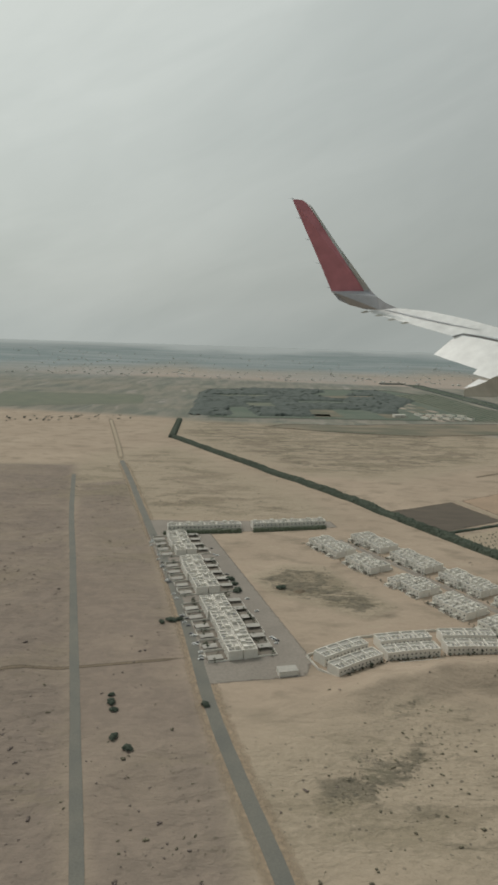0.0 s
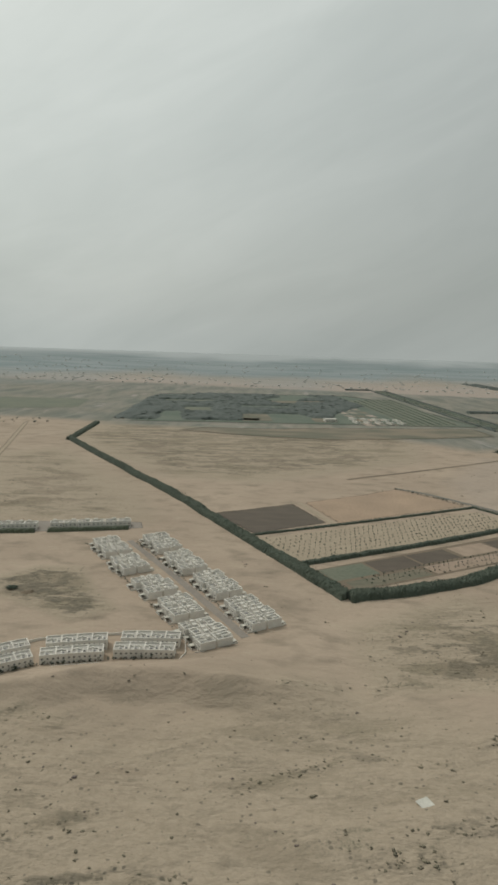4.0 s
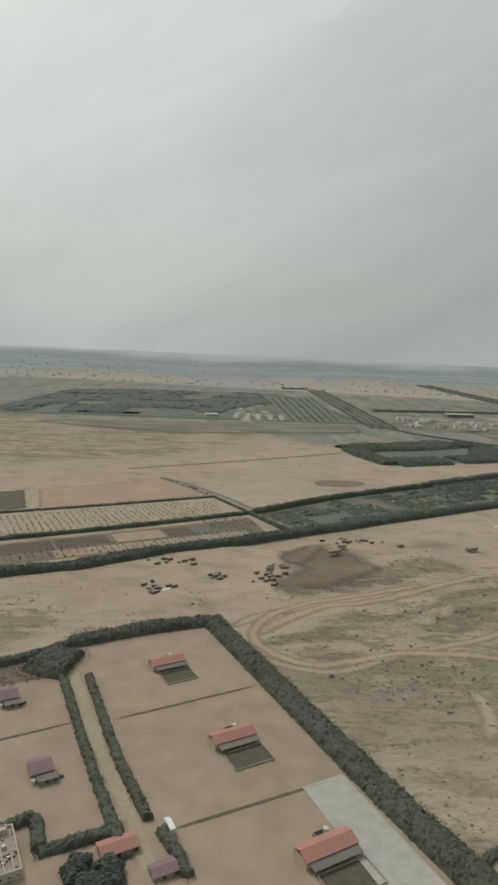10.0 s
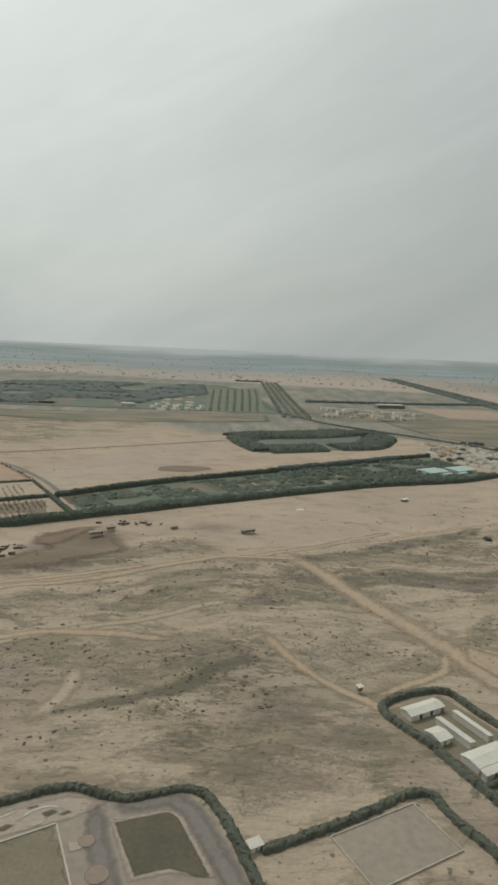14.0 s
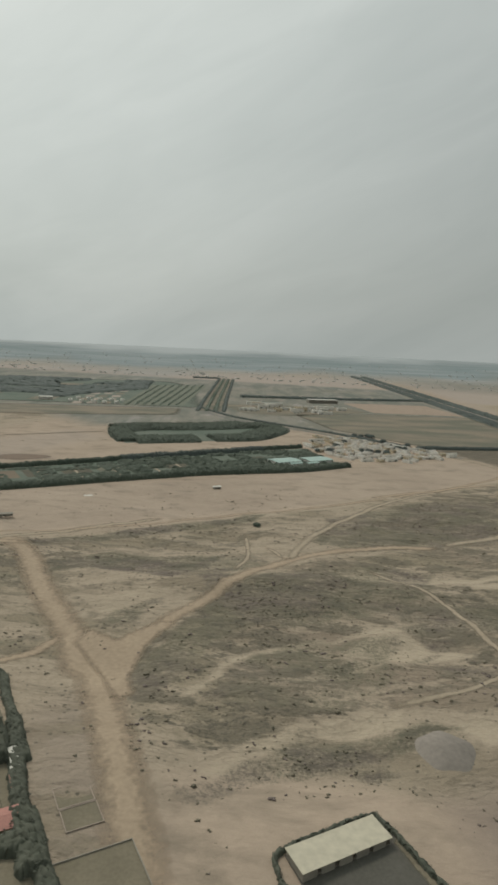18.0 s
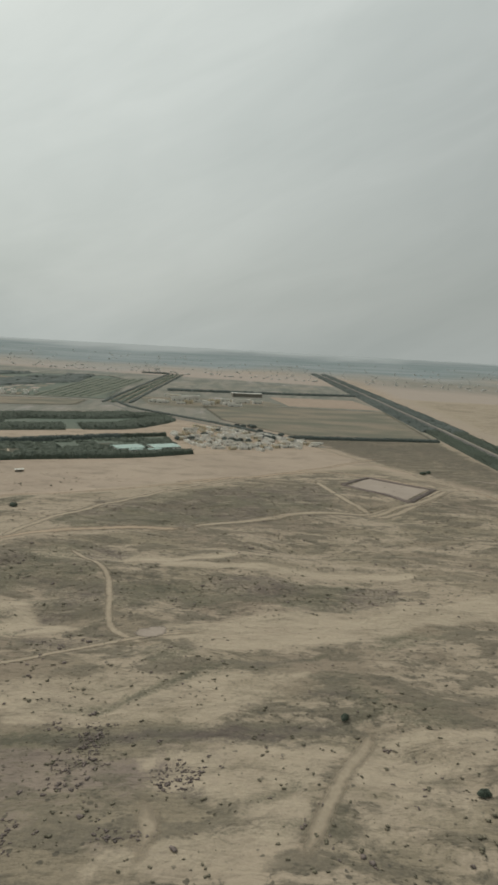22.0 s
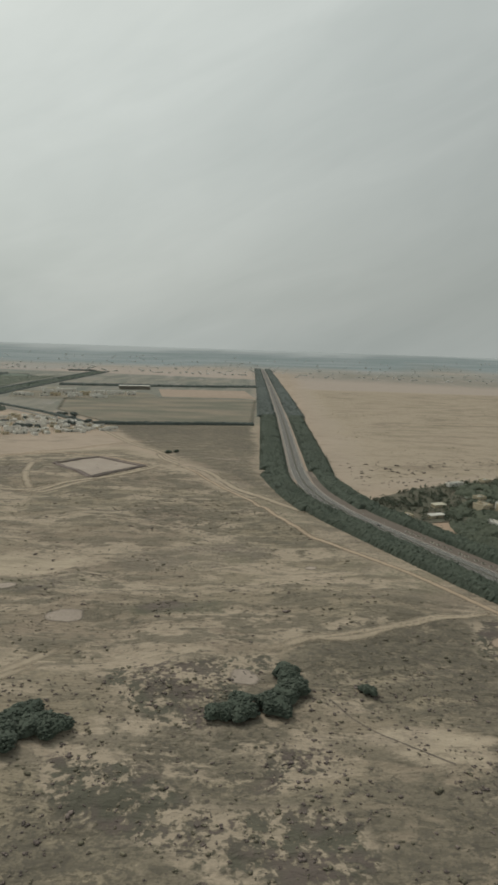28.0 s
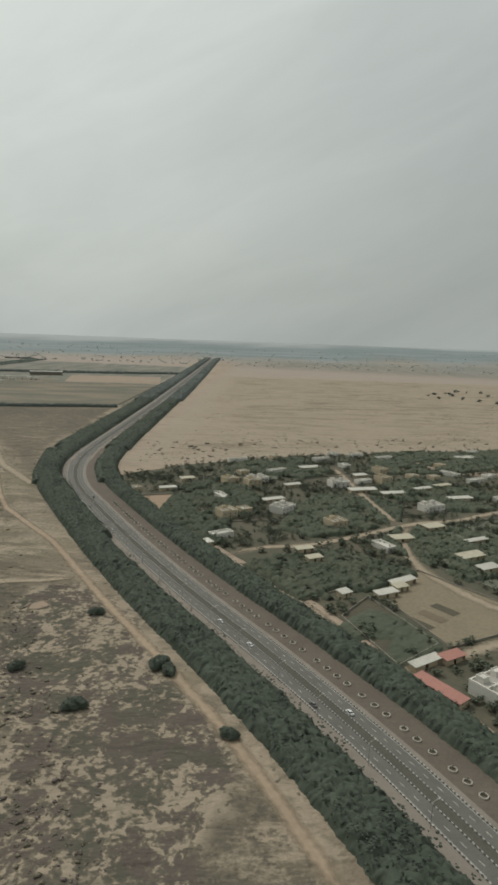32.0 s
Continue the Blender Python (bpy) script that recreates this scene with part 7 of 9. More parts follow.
for x, y, r in ((478.6, 181, 2.2), (483.4, 171.9, 2.9), (437.8, 169, 1.0)):
    sheet("gravel_patch", [(x + r * math.cos(t), y + r * math.sin(t)) for t in np.arange(14) * 0.4488], "red_gravel", 0.30, "round reddish gravel patch in a paved yard", "patch", cell=0.6, soft=0.5)
belt("tree_hedge", [(425, 172), (455, 191.5), (469, 198), (479, 196), (486, 195.5), (500, 200), (508.5, 193), (519, 171), (532, 145)], -1.1, 1.1, 160, "low dark hedge round a paved yard", 1.55, (1.2, 2.0), (0.7, 1.1), material="hedge_leaf")
belt("tree_hedge", [(519, 181), (540, 192), (561, 204), (568, 194), (580, 175), (592, 152)], -1.1, 1.1, 161, "low dark hedge round a bare plot", 1.55, (1.2, 2.2), (0.7, 1.1), material="hedge_leaf")
pen_at(551, 186, 26, 17, "concrete", "bare concrete plot with a low kerb wall", wall="pad", h=0.45)
shed_at(517.5, 182, 3.0, 2.0, 1.4, "white_roof", "white_wall", "small white gate hut beside a hedge", category="hut", name="hut")

# the white-roofed compound and its pens
sheet("lean_to_apron", [(578.4, 210.2), (592.4, 218.4), (593, 216.8), (579, 208.4)], "pond_bed", 0.22, "pale apron below a long shed", "yard", cell=1, soft=0.3)
sheet("compound_yard", [(560, 243), (579, 253.5), (600, 222), (614, 198), (632, 165), (605, 155), (592, 180)], "olive_lot", 0.14, "olive-brown earth yard of a hedged compound", "yard")
belt("tree_hedge", [(612, 145), (592, 182), (582, 200), (570, 223), (558, 244), (580, 256), (590, 242), (600, 226), (607, 214)], -1.2, 1.2, 165, "dark hedge round a white-roofed compound", 1.55, (1.6, 2.6), (0.8, 1.3), material="hedge_leaf")
belt("tree_hedge", [(591.5, 226.5), (596, 220), (599.5, 212)], -3.6, 3.6, 172, "thick clump of tall dark trees beside a shed", 2.0, (3.2, 4.8), (1.4, 2.1), material="hedge_leaf")
belt("tree_hedge", [(598.5, 179.5), (606, 182.6), (613, 186.2), (619, 187)], -2.6, 2.6, 173, "thick dark trees behind a barn", 2.0, (2.8, 4.2), (1.3, 2.0), material="hedge_leaf")
belt("tree_hedge", [(613, 196), (618, 188), (622, 180)], -3.0, 3.0, 174, "tall dark trees at a compound corner", 2.0, (3.0, 4.4), (1.3, 2.0), material="hedge_leaf")
belt("tree_hedge", [(597, 231), (602, 220), (608.6, 205), (614.2, 194), (624, 180), (632, 166)], -1.9, 1.9, 166, "dark trees along a compound wall", 2.0, (2.2, 3.6), (1.1, 1.8), material="hedge_leaf")
for x, y, w, d, turn in ((570.5, 242, 14, 5, GRID), (577.5, 230.5, 13.5, 1.9, GRID + 1.571), (584, 234.5, 14, 1.6, GRID + 1.571), (572, 228, 5, 6, GRID), (584, 219.5, 15, 6.5, GRID), (585.4, 214.0, 13, 1.9, GRID)):
    shed_at(x, y, w, d, 2.1, "white_roof", "white_wall", "long low shed with a white sheet roof", turn, 0.7 if d > 4 else 0.0)
shed_at(605.0, 188.9, 19.5, 6.4, 2.2, "red_roof", "cream_wall", "long barn with a faded red sheet roof", ridge=0.9, category="barn", name="barn")
for lot, kind in (([(583, 205), (594.2, 207.6), (595.4, 199), (589, 194.6), (586.4, 197)], "red_lot"), ([(595.2, 208.2), (601.2, 210.5), (603.8, 202.4), (596.6, 199.4)], "red_lot"), ([(597.4, 196.9), (606.4, 200.8), (608.2, 197.2), (598.6, 192)], "olive_lot")):
    sheet("paddock", lot, kind, 0.2, "bare brown earth paddock between pale paths", "paddock", cell=1.2, soft=0.4)
for line in ([(594.5, 209.2), (595.5, 203), (596.5, 197.4), (597.9, 192.1)], [(590.2, 195), (596.3, 197.7), (605.9, 201.8)]):
    ribbon("paddock_path", line, -0.4, 0.4, "pond_bed", 0.27 + 0.01 * len(line), 1.0, 0.1, "pale path between paddocks", "path", soft=True)
belt("tree_hedge", [(579, 207.2), (585, 210.6), (592.5, 214.4)], -1.0, 1.0, 171, "low dark trees before a shed", 1.6, (1.4, 2.4), (0.8, 1.2), material="hedge_leaf")
ringv = 22
lunge = empty("lunging_ring", at(593.1, 191.4), "round fenced lunging ring with sandy floor", "ring")
Shape().add([(r * math.cos(i * 6.2832 / ringv), r * math.sin(i * 6.2832 / ringv), z) for r, z in ((3.1, -0.1), (3.1, 0.6), (2.9, 0.6), (2.9, 0.1)) for i in range(ringv)],
            [(k * ringv + i, k * ringv + (i + 1) % ringv, (k + 1) * ringv + (i + 1) % ringv, (k + 1) * ringv + i) for k in range(3) for i in range(ringv)]).make("fence_rail", "grey_wall", lunge)
Shape().prism([(2.9 * math.cos(i * 0.2856), 2.9 * math.sin(i * 0.2856)) for i in range(22)], 0.0, 0.18).make("ring_floor", "brown_lot", lunge)
Shape().ring([(2.1 * math.cos(i * 0.2856), 2.1 * math.sin(i * 0.2856)) for i in range(22)], 0.5, 0.1, 0.22).make("worn_ring", "pond_bed", lunge)
for x, y in ((622.6, 203.6), (626.6, 197.0)):
    pen_at(x, y, 8.6, 7.4, "olive_lot", "low-walled empty plot beside a sand track", wall="pond_bed", h=0.35, turn=radians(30))
pen_at(637.5, 177.5, 17.5, 22, "olive_lot", "dark bare lot with a low kerb beside the track", h=0.5)
for x, y, w, d, mat_name in ((605.3, 212, 2.2, 3, "white_roof"), (608.3, 204.6, 2.2, 5.5, "rust"), (602.8, 216.2, 2, 2, "white_roof"), (606.8, 208.6, 2.2, 3.0, "white_roof"), (600.8, 181.2, 8.5, 1.0, "white_roof")):
    shed_at(x, y, w, d, 1.5, mat_name, "grey_wall", "small outbuilding with a sheet roof", GRID)

# the cream-roofed shed in its walled yard
sheet("shed_yard", [(673, 190), (695, 203), (711, 178), (687, 163)], "dark_earth", 0.14, "dark earth yard behind a shed", "yard")
shed_at(685.0, 192.3, 23.0, 6.6, 1.9, "cream_roof", "grey_wall", "long shed with a plain cream sheet roof", category="shed")
belt("tree_hedge", [(688, 155), (676, 176), (671.4, 186), (672.2, 190.8), (683, 197.6), (693.2, 203.2), (696.6, 200.6), (706.2, 184.9), (716, 168)], -0.45, 0.45, 168, "low dark hedge round a shed yard", 1.1, (1.0, 1.7), (0.5, 0.75), material="hedge_leaf")
sheet("yard_strip", [(697, 196.4), (699, 197.6), (708, 182), (705.6, 180.8)], "olive_lot", 0.2, "paler worn strip beside a yard hedge", "yard", cell=1, soft=0.8)
van = car("parked_van", "car_white", "white van parked in the shed yard")
van.matrix_basis = at(704, 177, 0.9, 0.14) @ Matrix.Scale(1.5, 4)

# ponds and pits
sheet("dry_pond", [(873, 554), (893, 586), (932, 553), (908, 513)], "pond_bed", 0.3, "pale dry bed of an embanked pond", "pond")
for a, b in (((868, 556), (893, 591)), ((893, 591), (937, 553)), ((937, 553), (909, 508)), ((909, 508), (868, 556))):
    belt("pond_bank", [a, ((a[0] + b[0]) / 2, (a[1] + b[1]) / 2), b], -1.7, 1.7, 170 + a[0], "dark scrubby bank round a dry pond", 2.0, (0.7, 1.4), (0.7, 1.3), "bush_dark", 6)


def pool_at(x, y, a, b, turn, material, label):
    pts = [(a * math.cos(t) * (1 + 0.12 * math.sin(3 * t + x)), b * math.sin(t) * (1 + 0.12 * math.cos(2 * t + y))) for t in np.arange(26) * 0.24166]
    c, s2 = math.cos(turn), math.sin(turn)
    return sheet("dry_pan", [(x + px * c - py * s2, y + px * s2 + py * c) for px, py in pts], material, 0.16, label, "pan", cell=2, soft=1.6)


pool_at(915, 223, 6.2, 5.4, 0.2, "pond_bed", "small dry clay pan among dark scrub")
pool_at(960, 296, 7.0, 5.0, 0.3, "pond_bed", "greyish dry clay pan")
pool_at(772, 289, 6.0, 5.0, 0.3, "pond_bed", "greyish dry clay pan")
pool_at(1103, 288, 3.8, 3.4, 0.3, "lot_sand", "pale round sand pan in scrub")
pool_at(1022, 259.5, 4.6, 4.6, 0.6, "pond_bed", "pale bare pit beside dark trees")
pool_at(1047, 355, 3.6, 2.6, 0.3, "pond_bed", "small pale dry pan")
pool_at(442, 618, 25, 14, 0.35, "red_lot", "dark brown sunken crater in the sand")
pool_at(930, 318, 5, 3.5, 0.3, "pond_bed", "greyish dry clay pan")

# ---- orchards, gardens and groves ----


def scatter(poly, n, seed, keep=None):
    """Random places inside a polygon; keep(x, y) gives the chance of each."""
    rng = np.random.default_rng(seed)
    xs, ys = [p[0] for p in poly], [p[1] for p in poly]
    x, y = rng.uniform(min(xs), max(xs), n), rng.uniform(min(ys), max(ys), n)
    ok = inside(x, y, poly, 0.5) > 0.5
    if keep is not None:
        ok &= rng.uniform(0, 1, n) < keep(x, y)
    return x[ok], y[ok]


def planted(poly, du, dv, seed, turn=GRID, gap=0.06, jitter=0.3):
    """Rows and columns of planting places inside a polygon."""
    rng = np.random.default_rng(seed)
    o = (sum(p[0] for p in poly) / len(poly), sum(p[1] for p in poly) / len(poly))
    u, v = np.meshgrid(np.arange(-160, 160, du), np.arange(-120, 120, dv))
    u, v = u.ravel() + rng.normal(0, jitter, u.size), v.ravel() + rng.normal(0, jitter, v.size)
    x = o[0] + u * math.cos(turn) - v * math.sin(turn)
    y = o[1] + u * math.sin(turn) + v * math.cos(turn)
    ok = (inside(x, y, poly, 0.5) > 0.5) & (rng.uniform(0, 1, x.size) > gap)
    return x[ok], y[ok]


def sized(n, lo, hi, seed):
    return np.random.default_rng(seed).uniform(lo, hi, n)


ORCHARD = [(153, 431), (179, 392), (351, 488), (330, 525)]
x, y = planted(ORCHARD, 4.2, 5.6, 11)
wood("orchard_saplings", x, y, sized(len(x), 0.9, 1.5, 1), sized(len(x), 0.55, 0.95, 2), 12, "rows of small dark saplings on pale sand", "saplings", "leaf", 5)
# plots of the nursery strip
for k, (a, b, c, d, mat_name) in enumerate(((0.00, 0.16, 0.45, 0.98, "green_field"), (0.17, 0.33, 0.45, 0.98, "dark_field"), (0.34, 0.50, 0.5, 0.98, "dark_field"), (0.52, 0.68, 0.5, 0.98, "lot_sand"), (0.69, 0.78, 0.5, 0.98, "dark_field"), (0.79, 0.88, 0.5, 0.98, "green_field"), (0.02, 0.30, 0.04, 0.36, "grey_field"), (0.32, 0.95, 0.05, 0.4, "lot_sand"))):
    p, q = Vector((203, 343)), Vector((377, 441))
    n2 = Vector((-0.47, 0.88)) * 36
    pts = [p + (q - p) * s + n2 * t for s, t in ((a, c), (b, c), (b, d), (a, d))]
    sheet("nursery_bed", [tuple(v2) for v2 in pts], mat_name, 0.18, "rectangular nursery bed of bare or planted earth", "field")
x, y = planted([(215, 352), (372, 440), (366, 455), (208, 365)], 4.0, 4.5, 14)
wood("nursery_bushes", x, y, sized(len(x), 0.9, 1.5, 3), sized(len(x), 0.5, 0.9, 4), 15, "rows of small bushes in a nursery", "saplings", "leaf", 5)
x, y = planted([(330, 468), (362, 486), (372, 462), (340, 444)], 3.6, 4.2, 16)
wood("nursery_bushes", x, y, sized(len(x), 1.0, 1.7, 5), sized(len(x), 0.6, 1.0, 6), 17, "rows of dark bushes in a nursery", "saplings", "leaf", 5)
ribbon("field_track", [(185, 536), (207, 478), (216, 470)], -2, 2, "track_pale", 0.2, 5, 0.2, "pale earth track between fields", "track")
ribbon("field_track", [(281, 607), (335, 550), (372, 497)], -2, 2, "old_asphalt", 0.2, 5, 0.1, "grey farm road between fields", "track")
belt("field_hedge", [(282, 604), (333, 547)], -4, -2.4, 180, "broken line of dark shrubs beside a farm road", 2.6, (1.0, 1.8), (0.7, 1.2), thin=0.4)
ribbon("field_track", [(240, 640), (330, 700), (470, 800)], -2, 2, "brown_lot", 0.2, 8, 0.3, "faint brown track across pale sand", "track")

GARDEN_W = [(378, 490), (402, 455), (470, 498), (560, 558), (530, 618), (438, 550)]
GARDEN_E = [(530, 620), (562, 556), (625, 592), (690, 624), (735, 660), (704, 738), (655, 712)]
beds = ["lawn", "lawn", "farm_green", "brown_lot", "lawn", "lawn", "grey_field", "farm_green", "lawn", "lawn", "farm_green", "lawn"]
for k in range(12):
    o = grid_to_world(24 + k * 29, 13, (372, 470), radians(32.5))
    w, d = 12, 15
    pts = [grid_to_world(a, b, o, radians(32.5)) for a, b in ((-w, -d), (w, -d), (w, d * 0.9), (-w, d * 0.9))]
    sheet("garden_bed", pts, beds[k], 0.18, "walled garden plot with mixed planting", "garden")


def garden_plots(a, b):
    """Planted plots in a grid with narrow paths between them; some plots lie bare."""
    c, d = math.cos(radians(32.5)), math.sin(radians(32.5))
    u, v = (a - 372) * c + (b - 470) * d, (b - 470) * c - (a - 372) * d
    iu, iv = np.floor(u / 19.0), np.floor(v / 13.0)
    path = (u / 19.0 - iu < 0.10) | (v / 13.0 - iv < 0.12)
    bare = lattice(iu, iv, 5) > np.where(u < 190, 0.62, 0.82)
    thin = vnoise(a / 2.6, b / 2.6, 7) > 0.36
    return (~path & ~bare & thin) * 1.0


canopy_patch("garden_trees", GARDEN_W, 1.5, 1.5, 21, "dense low garden trees in small plots with paths between", "leaf", garden_plots, 2.0)
canopy_patch("garden_trees", GARDEN_E, 2.4, 1.5, 23, "dense dark garden trees in small plots with paths between", "leaf", garden_plots, 2.0)
for k, (p, q) in enumerate((((561, 609), (580, 577)), ((577, 632), (598, 589)), ((600, 639), (619, 603)), ((627, 648), (641, 621)), ((480, 560), (498, 528)), ((505, 575), (522, 545)), ((530, 592), (548, 562)), ((440, 536), (458, 504)))):
    ribbon("garden_path", [p, ((p[0] + q[0]) / 2, (p[1] + q[1]) / 2), q], -1.0, 1.0, "track_pale", 0.32 + 0.005 * k, 4, 0.1, "pale path between garden plots", "path")
belt("tree_belt", [(530, 628), (590, 672), (657, 722)], -4.5, 3.0, 114, "tall dark row of trees behind gardens", 2.4, (4.2, 6.2), (1.4, 2.2), material="leaf_far_haze")

GROVE = [(474, 832), (500, 862), (569, 892), (637, 940), (676, 910), (680, 876), (655, 800), (638, 774), (597, 764), (540, 740), (512, 722)]
sheet("grove_lawn", GROVE, "farm_green", 0.15, "dull green field ringed by trees", "field", cell=20)
for k, (line, half) in enumerate((([(482, 826), (506, 850), (573, 878), (632, 920)], 29), ([(636, 924), (664, 900), (666, 872), (645, 812)], 22), ([(518, 742), (548, 756), (582, 772)], 21), ([(598, 782), (634, 798), (650, 820)], 21), ([(516, 734), (496, 778), (482, 826)], 14))):
    belt("tree_belt", line, -half, half, 115 + 400 * k, "dark green trees round a field", 3.4, (4, 5.5), (2.0, 3.0), per=6, material="leaf")

# ---- the farm beyond the sand ----
sheet("farm_land", [(-70, 1046), (-112, 1655), (384, 1785), (470, 1640), (560, 1110), (406, 1100), (180, 1075)], "farm_green", 0.25, "dull green irrigated farm land", "field", cell=30, soft=30)
FARM_WOOD = [(-95, 1085), (-109, 1520), (-82, 1664), (115, 1696), (348, 1727), (384, 1460), (345, 1380), (300, 1270), (284, 1185), (200, 1150), (100, 1110)]
CLEARINGS = [[(0, 1230), (60, 1240), (55, 1330), (-5, 1320)], [(120, 1100), (175, 1115), (165, 1230), (115, 1220)], [(110, 1330), (230, 1350), (225, 1400), (105, 1385)], [(250, 1120), (290, 1130), (285, 1190), (245, 1180)], [(-60, 1430), (60, 1450), (50, 1500), (-70, 1480)], [(180, 1480), (330, 1510), (320, 1560), (170, 1530)]]
canopy_patch("farm_woods", FARM_WOOD, 4.6, 6.0, 27, "dark blocks of farm trees far off", "leaf_far_haze", lambda a, b: (fbm(a, b * 0.6, 110, 35, 2) > 0.40) * (tinted(a, b, [(q, 2, 1) for q in CLEARINGS]) < 0.5))
for q, mat_name in zip(CLEARINGS, ("green_field", "grey_field", "farm_green", "grey_field", "green_field", "grey_field")):
    sheet("farm_plot", q, mat_name, 0.5, "rectangular plot of distant farm land", "field", cell=30)
sheet("farm_verge", [(60, 1010), (160, 1014), (272, 1053), (414, 1084), (520, 1100), (530, 1000), (403, 949), (256, 905), (130, 920), (20, 960)], "grey_field", 0.35, "grey-green fallow strip before the farm", "field", cell=20, soft=14)
for k in range(15):
    u, v2 = k % 3, k // 3
    o = (340 + u * 22 - v2 * 7, 1112 + v2 * 62 + u * 10)
    sheet("farm_yard", [grid_to_world(a, b, o, radians(10)) for a, b in ((-8, -20), (8, -20), (8, 20), (-8, 20))], ("pond_bed", "grey_field", "concrete")[(k * 2 + v2) % 3], 0.5, "pale rectangular yard between farm trees", "yard", cell=20)
sheet("farm_field", [(372, 1608), (498, 1690), (514, 1146), (414, 1104)], "green_field", 0.4, "green field in long parallel beds", "field", cell=30)
for k in range(7):
    t = (k + 0.5) / 7
    belt("field_hedge", [(416 + 92 * t, 1112 + 40 * t), (396 + 108 * t, 1360 + 60 * t), (378 + 118 * t, 1600 + 84 * t)], -1.3, 1.3, 181 + 300 * k, "thin green row between long distant beds", 6, (1.2, 2.0), (1.6, 2.4), per=4, material="farm_green")
ribbon("farm_road", [(568, 1075), (554, 1330), (537, 1700), (522, 2010)], -17, 17, "grey_field", 0.35, 30, 0.0, "pale distant farm avenue", "road")
for off in (-21, -7, 7, 21):
    belt("avenue_trees", [(568, 1075), (554, 1330), (537, 1700), (522, 2010)], off - 2.4, off + 2.4, 982 + off, "dark avenue of trees far off", 6, (2.0, 3.2), (2.2, 3.2), per=5, material="leaf_far_haze" if abs(off) > 10 else "farm_green")
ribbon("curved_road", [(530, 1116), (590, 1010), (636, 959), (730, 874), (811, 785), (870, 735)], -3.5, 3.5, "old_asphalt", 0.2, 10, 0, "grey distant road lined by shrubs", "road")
belt("avenue_trees", [(540, 1122), (596, 1018), (642, 966), (736, 880), (817, 790)], 5, 10, 183, "dark shrubs lining a distant road", 4, (2, 3.2), (1.6, 2.6), per=5, material="leaf_far_haze")
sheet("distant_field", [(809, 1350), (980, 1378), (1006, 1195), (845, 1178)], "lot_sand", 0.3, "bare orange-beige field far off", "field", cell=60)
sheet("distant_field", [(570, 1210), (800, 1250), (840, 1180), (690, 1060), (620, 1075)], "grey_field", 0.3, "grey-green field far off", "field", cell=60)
belt("tree_belt", [(420, 2010), (470, 2020), (500, 2026)], -6, 6, 119, "distant dark trees", 8, (4, 6), (4, 6), per=5, material="leaf_far_haze")
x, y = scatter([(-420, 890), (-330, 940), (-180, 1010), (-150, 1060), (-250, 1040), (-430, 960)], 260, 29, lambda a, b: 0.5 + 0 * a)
wood("scattered_trees", x, y, sized(len(x), 2, 3.4, 15), sized(len(x), 1.6, 3.0, 16), 30, "dark scattered desert trees", "trees", "leaf_far_haze", 6)
sheet("distant_field", [(-460, 1120), (-205, 1240), (-230, 1420), (-540, 1400)], "green_field", 0.3, "dull green distant field", "field", cell=60)
x, y = scatter([(1400, 900), (1700, 1150), (2300, 1500), (2300, 1900), (1500, 1400)], 500, 31, lambda a, b: np.clip(fbm(a, b, 120, 37, 2) * 3 - 1.2, 0, 1))
wood("scattered_trees", x, y, sized(len(x), 3, 5, 17), sized(len(x), 3, 6, 18), 32, "dark scattered trees at the edge of the desert", "trees", "leaf_far_haze", 5)

# ---- small houses of the settlements ----
COTTAGE = "low white flat-roofed house among trees"
cottage = [flat_house("cottage", w, d, 1.9, COTTAGE, "house", mat_name, windows=2, storeys=1, heads=0, seed=90 + k, roof="white_roof") for k, (w, d, mat_name) in enumerate(((7.5, 5, "white_wall"), (10, 4.6, "white_wall"), (6.5, 5.5, "cream_wall"), (13, 4.2, "white_wall")))]
places = []
TOWN = [(704, 757), (722, 850), (770, 835), (829, 780), (868, 752), (850, 722), (800, 690), (760, 684), (735, 700)]
x, y = scatter(TOWN, 520, 41)
for a, b in zip(x, y):
    if all((a - c) ** 2 + (b - d) ** 2 > 55 for _, (c, d) in [(0, q) for q in PLACED[-150:]]) and all((a - m.translation.x) ** 2 + (b - m.translation.y) ** 2 > 58 for _, m in places):
        places.append((rnd.randrange(4), at(a, b, radians(30) + rnd.choice((0, 1.571)) + rnd.uniform(-0.1, 0.1))))
# the wooded village east of the carriageway
VILLAGE = [(1086, 470), (1124, 396), (1162, 338), (1190, 296), (1209, 258), (1262, 150), (1440, 150), (1500, 300), (1520, 640), (1365, 612), (1197, 556), (1125, 512)]
LANES = [[(1156, 336), (1171, 349), (1190, 354), (1211, 367), (1244, 391), (1269, 401), (1294, 418), (1400, 480)], [(1204, 252), (1218, 261), (1239, 273), (1300, 308), (1400, 360)], [(1241, 390), (1232, 360), (1232, 331), (1243, 304), (1262, 276), (1300, 200)], [(1160, 330), (1176, 306), (1187, 290), (1202, 256)], [(1236, 386), (1228, 450), (1222, 520)]]
sheet("village_ground", VILLAGE, "village_green", 0.12, "mottled brown and green village ground", "ground", cell=20)


def off_lanes(px, py, gap):
    far_off = np.ones(np.shape(px), bool)
    for line in LANES:
        for (ax, ay), (bx, by) in zip(line, line[1:]):
            ex, ey = bx - ax, by - ay
            t = np.clip(((px - ax) * ex + (py - ay) * ey) / (ex * ex + ey * ey), 0, 1)
            far_off &= np.hypot(px - ax - t * ex, py - ay - t * ey) > gap
    return far_off


